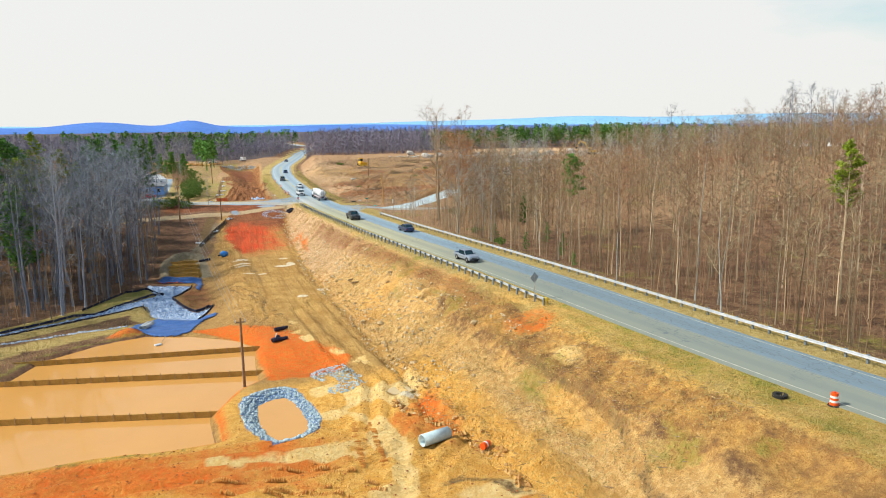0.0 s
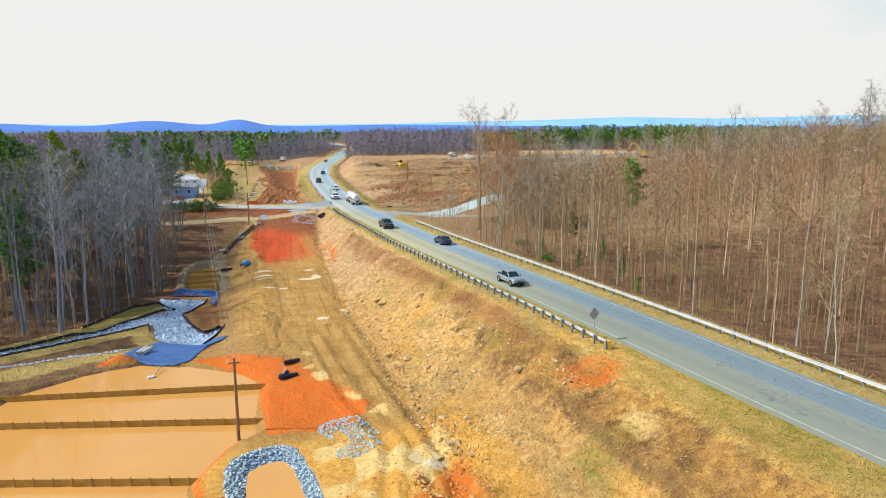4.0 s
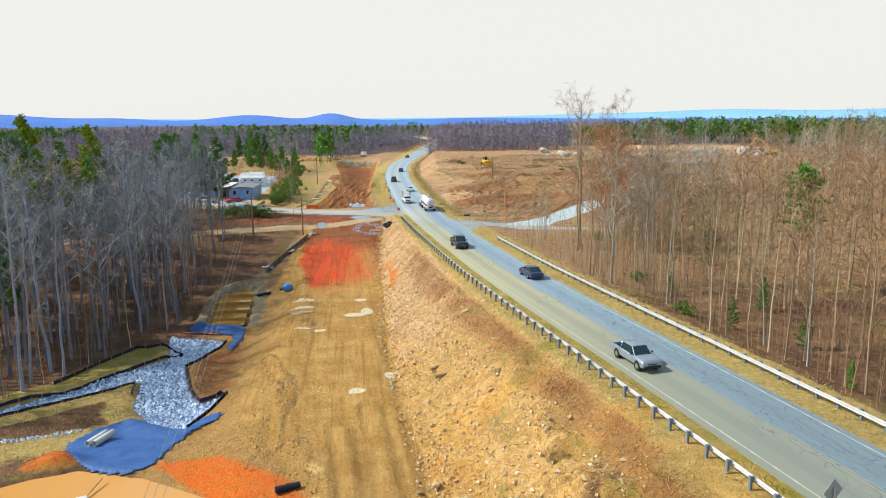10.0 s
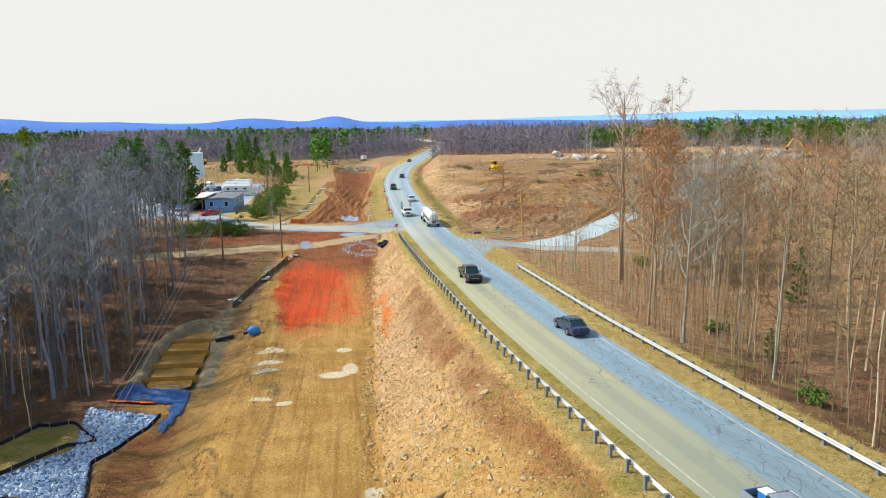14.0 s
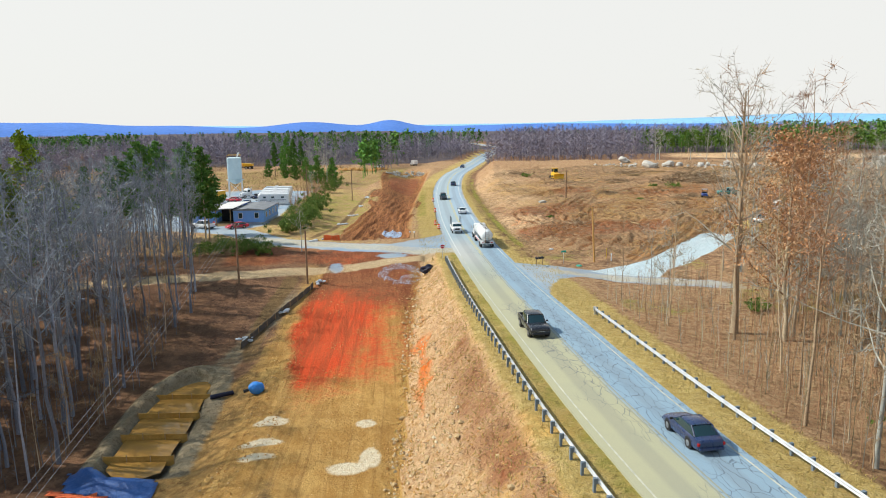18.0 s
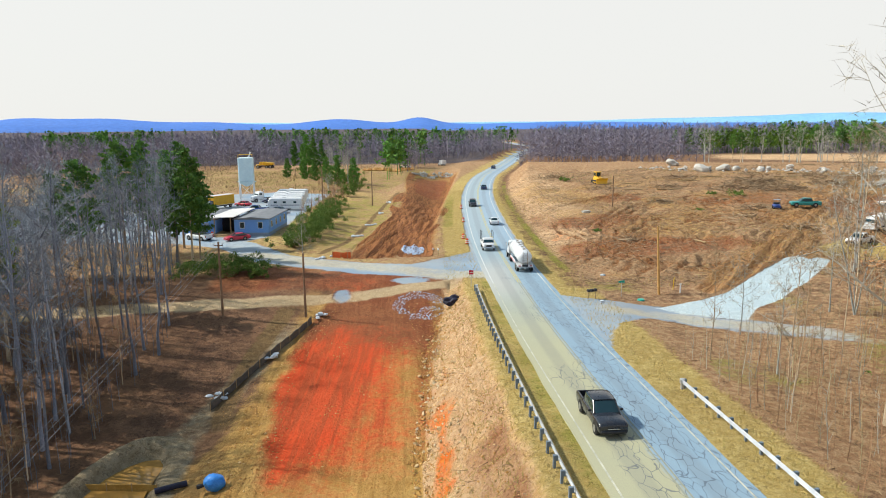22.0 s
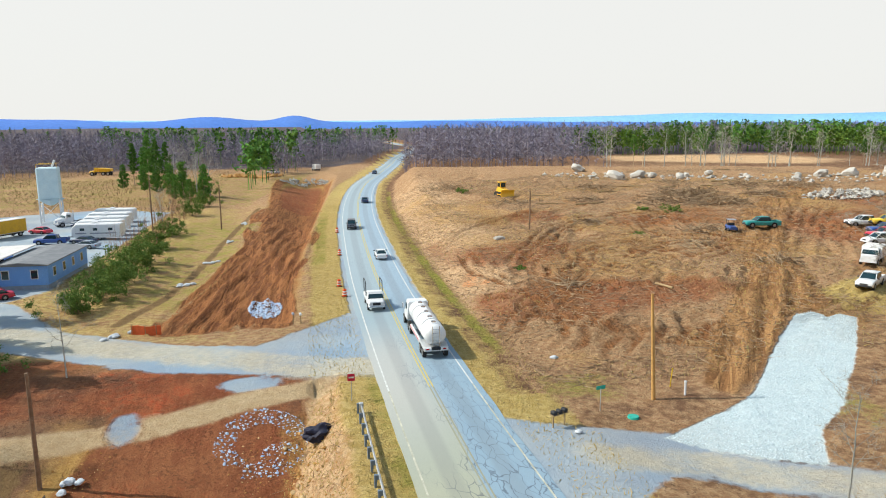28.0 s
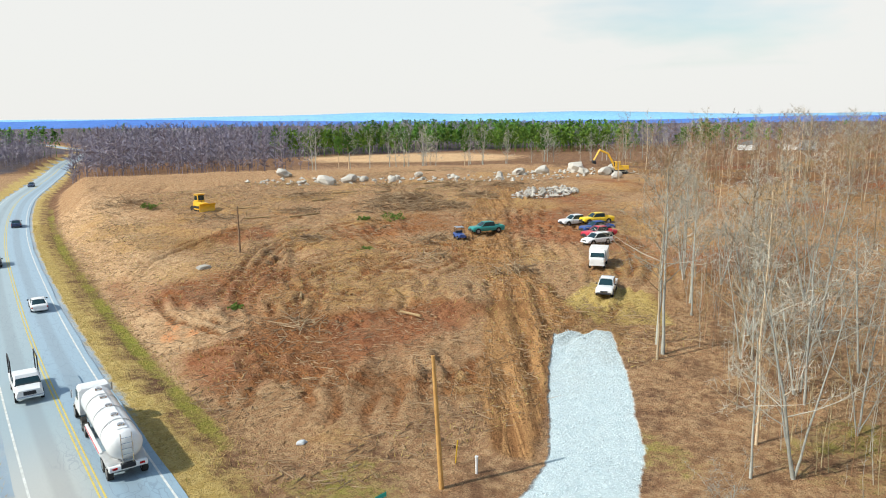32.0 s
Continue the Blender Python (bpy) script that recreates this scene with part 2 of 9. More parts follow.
    for name, c in (("z_mulch", mulch), ("z_grass", grass), ("z_slope", slope), ("z_pink", pink), ("z_bank", bank), ("z_tan", tan), ("z_gold", gold), ("z_rust", rust), ("z_clay", clay), ("z_orange", orange), ("z_pale", pale), ("z_green", green), ("z_berm", berm), ("z_mud", mud), ("z_rut", rut), ("z_drive", drive), ("z_silt", silt), ("z_gravel", stones), ("z_white", white), ("z_blue", blue), ("z_far", far_haze), ("z_dust", dust), ("z_path", path)):
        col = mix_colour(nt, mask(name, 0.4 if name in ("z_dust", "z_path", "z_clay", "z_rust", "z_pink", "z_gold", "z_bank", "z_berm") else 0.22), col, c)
    col = mix_colour(nt, remap(nt, n_huge, 0.35, 0.65, 0.0, 0.2), col, (0.26, 0.15, 0.065))
    nt.links.new(col, bsdf.inputs["Base Color"])
    bsdf.inputs["Roughness"].default_value = 0.95
    bsdf.inputs["Specular IOR Level"].default_value = 0.15
    scored = math_node(nt, "ADD", math_node(nt, "MULTIPLY", math_node(nt, "MULTIPLY", rut_n, mask("z_rut")), 2.6), math_node(nt, "MULTIPLY", math_node(nt, "MULTIPLY", drive_n, mask("z_drive")), 3.0))
    calm = remap(nt, math_node(nt, "MAXIMUM", mask("z_gravel"), mask("z_white")), 0.0, 1.0, 1.0, 0.4)
    add_bump(nt, bsdf, math_node(nt, "MULTIPLY", calm, math_node(nt, "ADD", math_node(nt, "MULTIPLY", n_mid, 1.6), math_node(nt, "ADD", math_node(nt, "MULTIPLY", n_clump, 1.2), math_node(nt, "ADD", n_fine, scored)))), 1.0, 0.16)
    return m


def asphalt_material():
    m, nt, bsdf = node_material("cracked_asphalt")
    vec = object_coords(nt)
    across = nt.nodes.new("ShaderNodeAttribute")
    across.attribute_name = "across"
    n_big, n_fine = tex_noise(nt, 0.25, 5, 0.6, vec), tex_noise(nt, 14.0, 4, 0.75, vec)
    old, dusty = mix_colour(nt, n_big, (0.19, 0.30, 0.40), (0.25, 0.355, 0.435)), mix_colour(nt, n_big, (0.41, 0.385, 0.235), (0.34, 0.34, 0.23))
    side = math_node(nt, "ADD", across.outputs["Fac"], math_node(nt, "MULTIPLY", math_node(nt, "SUBTRACT", n_big, 0.5), 1.2))
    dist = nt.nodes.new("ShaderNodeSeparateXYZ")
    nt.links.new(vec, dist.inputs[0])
    # The asphalt turns paler and bluer between y 190 and 260.
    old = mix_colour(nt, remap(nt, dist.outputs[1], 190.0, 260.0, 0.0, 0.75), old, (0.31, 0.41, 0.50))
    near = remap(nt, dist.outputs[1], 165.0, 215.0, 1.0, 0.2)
    col = mix_colour(nt, math_node(nt, "MULTIPLY", remap(nt, side, 0.25, -0.35), near), old, dusty)
    spill = math_node(nt, "MULTIPLY", remap(nt, dist.outputs[1], 184.0, 200.0), remap(nt, dist.outputs[1], 222.0, 206.0))
    col = mix_colour(nt, math_node(nt, "MULTIPLY", math_node(nt, "MULTIPLY", spill, remap(nt, side, 1.4, -2.2)), 0.5), col, (0.54, 0.49, 0.43))
    track = remap(nt, math_node(nt, "ABSOLUTE", math_node(nt, "SUBTRACT", math_node(nt, "ABSOLUTE", across.outputs["Fac"], 0.0), 1.75), 0.0), 0.8, 0.35)
    col = mix_colour(nt, math_node(nt, "MULTIPLY", track, 0.25), col, (0.14, 0.15, 0.155))
    warp = nt.nodes.new("ShaderNodeMix")
    warp.data_type, warp.blend_type = "RGBA", "ADD"
    warp.inputs[0].default_value = 1.0
    wn_ = nt.nodes.new("ShaderNodeTexNoise")
    wn_.inputs["Scale"].default_value, wn_.inputs["Detail"].default_value = 0.5, 2.5
    nt.links.new(vec, wn_.inputs["Vector"])
    nt.links.new(object_coords(nt, (1.0, 0.30, 1.0)), warp.inputs[6])
    nt.links.new(wn_.outputs[1], warp.inputs[7])
    vor = nt.nodes.new("ShaderNodeTexVoronoi")
    vor.feature, vor.inputs["Scale"].default_value = "DISTANCE_TO_EDGE", 1.7
    nt.links.new(warp.outputs[2], vor.inputs["Vector"])
    patches = remap(nt, math_node(nt, "ADD", tex_noise(nt, 0.11, 3, 0.5, vec), math_node(nt, "MULTIPLY", across.outputs["Fac"], 0.055)), 0.40, 0.50)
    crack = math_node(nt, "MULTIPLY", math_node(nt, "MULTIPLY", remap(nt, vor.outputs["Distance"], 0.040, 0.010), patches), remap(nt, dist.outputs[1], 175.0, 215.0, 1.0, 0.25))
    col = mix_colour(nt, math_node(nt, "MULTIPLY", crack, 0.7), col, (0.055, 0.075, 0.11))
    col = mix_colour(nt, remap(nt, n_fine, 0.4, 0.75, 0, 0.3), col, (0.20, 0.20, 0.19))
    # Mixed towards a dark grey-blue below y 130.
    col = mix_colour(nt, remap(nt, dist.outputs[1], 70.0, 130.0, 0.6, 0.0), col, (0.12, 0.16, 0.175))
    nt.links.new(col, bsdf.inputs["Base Color"])
    bsdf.inputs["Roughness"].default_value = 0.8
    add_bump(nt, bsdf, math_node(nt, "SUBTRACT", n_fine, crack), 0.35, 0.02)
    return m


def water_material(name, c, rough=0.05):
    m, nt, bsdf = node_material(name)
    vec = object_coords(nt)
    big = tex_noise(nt, 0.12, 4, 0.6, vec)
    nt.links.new(mix_colour(nt, big, c, tuple(0.8 * a for a in c)), bsdf.inputs["Base Color"])
    bsdf.inputs["Roughness"].default_value, bsdf.inputs["IOR"].default_value = rough, 1.33
    add_bump(nt, bsdf, tex_noise(nt, 1.4, 3, 0.5, vec), 0.04, 0.02)
    return m


def glass_material(name, c=(0.008, 0.03, 0.038)):
    m, nt, bsdf = node_material(name)
    bsdf.inputs["Base Color"].default_value = (*c, 1)
    bsdf.inputs["Roughness"].default_value, bsdf.inputs["IOR"].default_value = 0.06, 1.5
    bsdf.inputs["Specular IOR Level"].default_value = 0.7
    return m


M_EARTH, M_ASPHALT = ground_material(), asphalt_material()
M_POND, M_PUDDLE, M_SWALE = water_material("silty_water", (0.62, 0.31, 0.085)), water_material("puddle_water", (0.58, 0.43, 0.22), 0.2), water_material("brown_water", (0.34, 0.19, 0.05))
M_GLASS = glass_material("dark_glass")
M_LINE, M_OLDLINE, M_YELLOW = surface("worn_white_line", (0.68, 0.70, 0.68), (0.48, 0.50, 0.48), 2.0, 12.0), surface("dusty_white_line", (0.58, 0.57, 0.46), (0.36, 0.36, 0.29), 1.2, 12.0), surface("worn_yellow_line", (0.66, 0.52, 0.10), (0.50, 0.42, 0.14), 2.0, 12.0)
M_FADED = surface("faded_yellow_line", (0.33, 0.32, 0.21), (0.27, 0.29, 0.25), 2.0, 12.0)
M_BARK = island_tones("grey_bark", [(0.27, 0.21, 0.135), (0.42, 0.34, 0.235), (0.56, 0.465, 0.335), (0.33, 0.26, 0.17)], by_tree=0.9)
M_PALE = surface("pale_bark", (0.52, 0.54, 0.50), (0.36, 0.37, 0.34), 1.5, 14.0, vary=0.5)
M_TWIG = island_tones("brown_twigs", [(0.21, 0.147, 0.083), (0.32, 0.228, 0.132), (0.42, 0.312, 0.19), (0.25, 0.175, 0.10)], by_tree=0.8)
# Shade and blue haze of the left wood are put into these tones.
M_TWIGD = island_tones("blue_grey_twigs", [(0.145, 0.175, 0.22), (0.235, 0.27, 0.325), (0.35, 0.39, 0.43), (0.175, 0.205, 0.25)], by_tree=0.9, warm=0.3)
M_TWIGS = island_tones("shade_toned_twigs", [(0.10, 0.12, 0.155), (0.17, 0.19, 0.23), (0.25, 0.27, 0.305), (0.13, 0.14, 0.17)], by_tree=0.9, warm=0.3)
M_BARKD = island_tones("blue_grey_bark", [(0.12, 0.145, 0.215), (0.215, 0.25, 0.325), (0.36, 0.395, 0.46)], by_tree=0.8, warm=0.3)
M_TWIGG = island_tones("olive_grey_twigs", [(0.225, 0.185, 0.105), (0.345, 0.295, 0.18), (0.44, 0.385, 0.25), (0.27, 0.22, 0.13)], by_tree=0.8)
M_TWIGR = island_tones("reddish_twigs", [(0.26, 0.153, 0.093), (0.355, 0.215, 0.13), (0.29, 0.185, 0.115)], by_tree=0.8)
M_TWIGL = island_tones("pale_twigs", [(0.34, 0.335, 0.29), (0.50, 0.50, 0.44), (0.27, 0.255, 0.215)], by_tree=0.5)
# Aerial haze over distant trees is mixed into these bluish twig tones.
M_FAR_HAZE = island_tones("haze_tinted_twigs", [(0.16, 0.155, 0.235), (0.27, 0.255, 0.32), (0.20, 0.195, 0.275), (0.40, 0.37, 0.39)], by_tree=0.6)
M_LEAF = island_tones("dead_leaves", [(0.50, 0.25, 0.11), (0.60, 0.34, 0.18), (0.42, 0.20, 0.09)])
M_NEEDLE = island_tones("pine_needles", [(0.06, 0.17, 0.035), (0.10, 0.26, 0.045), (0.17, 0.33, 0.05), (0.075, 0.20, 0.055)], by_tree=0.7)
# Lighter copy of the pine needles with sunlight put into the colour.
M_NEEDLEL = island_tones("sunlight_toned_needles", [(0.18, 0.27, 0.02), (0.27, 0.36, 0.025), (0.13, 0.20, 0.025)], by_tree=0.5)
M_BUSH = island_tones("shrub_leaves", [(0.075, 0.16, 0.03), (0.14, 0.24, 0.04), (0.23, 0.30, 0.06), (0.055, 0.12, 0.025)])
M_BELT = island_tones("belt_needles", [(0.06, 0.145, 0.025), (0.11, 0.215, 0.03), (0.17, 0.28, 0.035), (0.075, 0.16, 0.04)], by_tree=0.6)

# ---- the land ----
def smooth(a, b, v):
    t = np.clip((v - a) / (b - a), 0, 1)
    return t * t * (3 - 2 * t)


def curve_of(pairs):
    """A smooth curve through (station, value) pairs, as a function of the station."""
    k, v = np.array([p[0] for p in pairs], float), np.array([p[1] for p in pairs], float)
    d = np.gradient(v, k)

    def f(s):
        s = np.clip(np.asarray(s, float), k[0], k[-1])
        j = np.clip(np.searchsorted(k, s) - 1, 0, len(k) - 2)
        h = k[j + 1] - k[j]
        u = (s - k[j]) / h
        return (2 * u**3 - 3 * u**2 + 1) * v[j] + (u**3 - 2 * u**2 + u) * h * d[j] + (3 * u**2 - 2 * u**3) * v[j + 1] + (u**3 - u**2) * h * d[j + 1]
    return f


_tables = {}


def lattice(x, y, size, seed):
    """Value noise, 0 to 1, with cells of that size."""
    if seed not in _tables:
        _tables[seed] = np.random.RandomState(seed).rand(256, 256)
    tab = _tables[seed]
    u, v = np.asarray(x, float) / size, np.asarray(y, float) / size
    i, j = np.floor(u).astype(int), np.floor(v).astype(int)
    a, b = u - i, v - j
    a, b = a * a * (3 - 2 * a), b * b * (3 - 2 * b)
    i0, j0, i1, j1 = i % 256, j % 256, (i + 1) % 256, (j + 1) % 256
    return tab[i0, j0] * (1 - a) * (1 - b) + tab[i1, j0] * a * (1 - b) + tab[i0, j1] * (1 - a) * b + tab[i1, j1] * a * b


def rough(x, y, size, seed, octaves=4):
    """Several octaves of value noise about 0, between -1 and 1."""
    out, amp, tot = 0, 1.0, 0
    for o in range(octaves):
        out = out + amp * (lattice(x, y, size / 2**o, seed + o) - 0.5) * 2
        tot += amp
        amp *= 0.55
    return out / tot


def outline(x, y, pts):
    """Signed distance to a closed outline, negative inside."""
    x, y = np.asarray(x, float), np.asarray(y, float)
    d, inside = np.full(x.shape, 1e9), np.zeros(x.shape, bool)
    for (ax, ay), (bx, by) in zip(pts, pts[1:] + pts[:1]):
        ex, ey = bx - ax, by - ay
        t = np.clip(((x - ax) * ex + (y - ay) * ey) / (ex * ex + ey * ey), 0, 1)
        d = np.minimum(d, np.hypot(x - ax - t * ex, y - ay - t * ey))
        cross = ((ay > y) != (by > y)) & (x < (bx - ax) * (y - ay) / (by - ay + 1e-12) + ax)
        inside ^= cross
    return np.where(inside, -d, d)


def along(x, y, pts):
    """Distance to an open line."""
    x, y = np.asarray(x, float), np.asarray(y, float)
    d = np.full(x.shape, 1e9)
    for (ax, ay), (bx, by) in zip(pts, pts[1:]):
        ex, ey = bx - ax, by - ay
        t = np.clip(((x - ax) * ex + (y - ay) * ey) / (ex * ex + ey * ey), 0, 1)
        d = np.minimum(d, np.hypot(x - ax - t * ex, y - ay - t * ey))
    return d


road_x = curve_of([(-80, 66), (-40, 57.5), (0, 50.3), (29, 46.8), (47, 45.4), (69, 44.3), (91, 42.8), (113, 41.3), (130, 40.5), (150, 40.3), (170, 40.4), (190, 40.8), (215, 41.5), (240, 42.5), (270, 44.4), (305, 47.3), (345, 52.3), (380, 58.3), (430, 70.5), (490, 85), (550, 98.5), (620, 117), (720, 150)])
road_z = curve_of([(-80, 0.3), (60, 0.0), (110, 0.0), (150, -0.5), (190, -1.4), (220, -1.6), (270, -1.1), (330, -0.4), (400, 0.2), (560, 0.6), (720, 1.5)])
bed_l = curve_of([(20, 12), (60, 18), (75, 19), (90, 14), (105, 11), (120, 11), (145, 12.5), (160, 13), (180, 12), (198, 15), (215, 18)])
bed_r = curve_of([(20, 25), (40, 24), (60, 22), (75, 22.3), (90, 22.8), (110, 23.3), (140, 25), (160, 26.7), (180, 28.4), (200, 31), (215, 33)])
bed_z = curve_of([(20, -6.2), (60, -6.4), (90, -6.5), (115, -6.7), (140, -7.5), (160, -7.5), (182, -5.9), (196, -4.0), (208, -2.6), (225, -2.2)])
floor_z = curve_of([(20, -7.0), (85, -7.2), (100, -7.8), (112, -9.0), (125, -9.3), (165, -9.1), (178, -7.6), (190, -5.2), (200, -2.9), (212, -2.1), (235, -1.8)])

POND = [(-40, 61), (-8, 60.8), (2.6, 60.2), (2.4, 67), (5.0, 72.3), (8.0, 75), (8.4, 83), (9.2, 88.5), (7, 92.5), (1, 96.7), (-4.4, 99), (-10, 97.2), (-15.4, 93.4), (-18.5, 86), (-30, 80), (-44, 78)]
RING = [(4.9, 62), (5.0, 68), (7.5, 70.2), (10.4, 70), (11.3, 65), (11.6, 59.5), (9.2, 57.3), (6.4, 57.2)]
RING_IN = [(6.5, 60.2), (6.4, 66.6), (8.2, 68.4), (9.7, 68.2), (10.0, 64.2), (10.2, 60.4), (8.8, 58.9), (7.3, 58.9)]
CHUTE = [(-4.7, 140.9), (2.6, 137.5), (2.2, 134), (-0.9, 127), (1.0, 118.5), (2.6, 114.4), (5.0, 115.5), (2.4, 107.2), (-0.8, 109.6), (-3.6, 115), (-4.4, 123), (-15, 116.6), (-30, 108), (-31, 110), (-14.8, 119.2), (-3.0, 131)]
TARP = [(-5.4, 111), (-1.2, 110.5), (2.8, 107.6), (5.2, 110.5), (6.2, 108.6), (3.0, 105), (1.4, 96.8), (-4.2, 99.2), (-7.6, 104.2)]
SWALE = [(-0.1, 144.6), (-0.4, 150.6), (-0.5, 156.2), (-0.1, 162.4), (1.7, 166.8), (4.4, 167.2), (4.4, 161.5), (4.6, 157.6), (4.6, 152), (4.5, 148), (4.7, 144)]
PATCH = [(12.4, 72), (14.5, 73.8), (16.5, 73.2), (18.6, 68.4), (16.8, 66), (13.3, 65.2), (14.2, 69)]


def rounded(pts, times=2):
    """Cut the corners of a closed outline."""
    for _ in range(times):
        pts = [q for (ax, ay), (bx, by) in zip(pts, pts[1:] + pts[:1]) for q in ((0.75 * ax + 0.25 * bx, 0.75 * ay + 0.25 * by), (0.25 * ax + 0.75 * bx, 0.25 * ay + 0.75 * by))]
    return pts


SWALE = rounded(SWALE, 1)
RING, RING_IN, PATCH, TARP = rounded(RING, 1), rounded([(6.5, 58.0), (6.3, 66.6), (8.0, 68.2), (9.9, 68.0), (10.5, 64.2), (10.7, 59.6), (9.0, 58.2)], 1), rounded(PATCH), rounded(TARP, 1)
GRAVEL = [(55.6, 187.4), (61.8, 189.9), (65.3, 191.3), (66.8, 192.3), (69.2, 194.7), (73.2, 198.6), (78.1, 203.1), (83.4, 207.6), (87.2, 204), (82, 198.4), (78, 194.5), (75.1, 192), (71.4, 188.5), (69, 186.9), (66.6, 185.4), (63.4, 181.2), (60, 183.2)]
SIDE_L = [(39, 206.5), (32, 209.5), (19, 213), (4, 222), (-5, 236), (-15, 242), (-30, 250), (-60, 262)]
PATH_L = [(37, 203.4), (31.6, 203.9), (25.5, 202.7), (20.8, 200.8), (16.2, 199.8), (9.3, 198.6), (-20, 196.4), (-60, 195)]
SIDE_R = [(42, 187.5), (48.5, 185), (56, 183.2), (64, 178), (76, 170), (110, 158)]
LOT = [(-4, 240), (-1, 246), (0, 262), (1, 285), (3, 330), (-14, 340), (-45, 325), (-70, 300), (-70, 245), (-20, 240)]
RUTS = [(65, 193), (64.1, 195), (69.5, 203), (80, 214), (91.1, 224.5), (95.8, 219.9), (88, 211), (83, 208.2), (76, 202), (70, 196.4)]
GULLY = [(9.4, 123), (10.6, 117), (12.4, 111), (12.0, 107), (11.0, 103), (11.4, 99), (10.0, 95.5)]
DITCH = [(11.5, 226), (14.5, 238), (16.4, 250), (17.6, 262), (19.0, 280), (21, 300), (24.5, 330)]
CUT = [(16, 222.5), (25, 222.5), (31.5, 225), (34, 262), (37.5, 300), (45, 360), (52, 420), (41, 434), (28, 424), (26.5, 390), (26, 330), (24, 290), (19.5, 250)]


scarp_x = curve_of([(20, 26.5), (34, 28.5), (38, 29.7), (41.7, 31.2), (46.1, 31.7), (51.2, 31.3), (57.1, 31.6), (64.1, 32.4), (72, 33.5)])
cut_l = curve_of([(200, 14), (222, 16), (250, 19.5), (290, 24), (330, 26), (390, 26.5), (430, 28), (460, 30)])
cut_r = curve_of([(200, 30), (225, 31.5), (262, 34), (300, 37.5), (360, 45), (420, 52), (460, 57)])


def arc_track(cx, cy, r, a0, a1, flat=1.0):
    return [(cx + r * math.cos(radians(a)), cy + flat * r * math.sin(radians(a))) for a in np.linspace(a0, a1, 9)]


_rt = np.random.RandomState(15)
TRACKS = [arc_track(84 + _rt.normal(0, 5), 238 + _rt.normal(0, 5), r, a, a + _rt.uniform(50, 130), _rt.uniform(0.7, 1.1)) for r in (9, 12, 15, 18, 21, 24, 27, 30, 33, 37, 41) for a in _rt.uniform(0, 360, 3)]
TRACKS += [[(x0 + 0.9 * k + 0.5 * math.sin(k * 1.3 + x0), y0 + 1.35 * k) for k in range(0, 16)] for x0, y0 in ((56, 206), (60, 203), (64, 201), (68, 199), (72, 201), (66, 210), (76, 206), (58, 216), (53, 214), (62, 222))]
TRACKS += [arc_track(112, 256, r, 150, 300) for r in (12, 17, 22)] + [[(90, 212), (97, 226), (108, 238), (124, 256), (150, 280)], [(92, 211), (100, 225), (111, 237), (128, 254), (154, 277)]]
MUD_TRACKS = [[(-16, 50.5), (-4, 52), (8, 52.5), (16, 56), (19, 66), (17.5, 80), (17, 100)], [(-16, 47.5), (2, 49), (12, 50), (20, 55), (21, 68), (20, 84), (20, 104)], [(-10, 42), (6, 44), (16, 46), (22, 52)], [(14, 40), (17, 50), (20.5, 60)], [(-18, 54.5), (-6, 56.5), (4, 56), (13, 54)]]
CUT_TRACKS = [[(18.2 + d + 0.085 * (y - 222) + 1.5 * math.sin(y * 0.075 + d * 0.5) + 0.5 * math.sin(y * 0.21 + d * 2), y) for y in range(222, 340, 5)] for d in (0.3, 1.9, 3.4, 5.2, 6.8, 8.9, 11.0)]


def tread(x, y, lines, gauge, deep, wide):
    """Pairs of ruts with raised lips along some lines."""
    d = np.full(np.shape(x), 1e9)
    for line in lines:
        d = np.minimum(d, np.abs(along(x, y, line) - gauge))
    return -deep * smooth(wide, 0.1 * wide, d) + 0.7 * deep * smooth(wide * 0.6, 0, np.abs(d - 1.45 * wide))


def clearing(x, y):
    """The level of the cleared hillside."""
    h = np.maximum(-1.2 + 0.042 * (y - 200) + 0.05 * (x - 75), -3.0)
    h = 6.2 - np.log1p(np.exp((6.2 - h) * 1.2)) / 1.2
    return h + (2.5 - h) * smooth(345, 430, y + 0.35 * (x - 120))


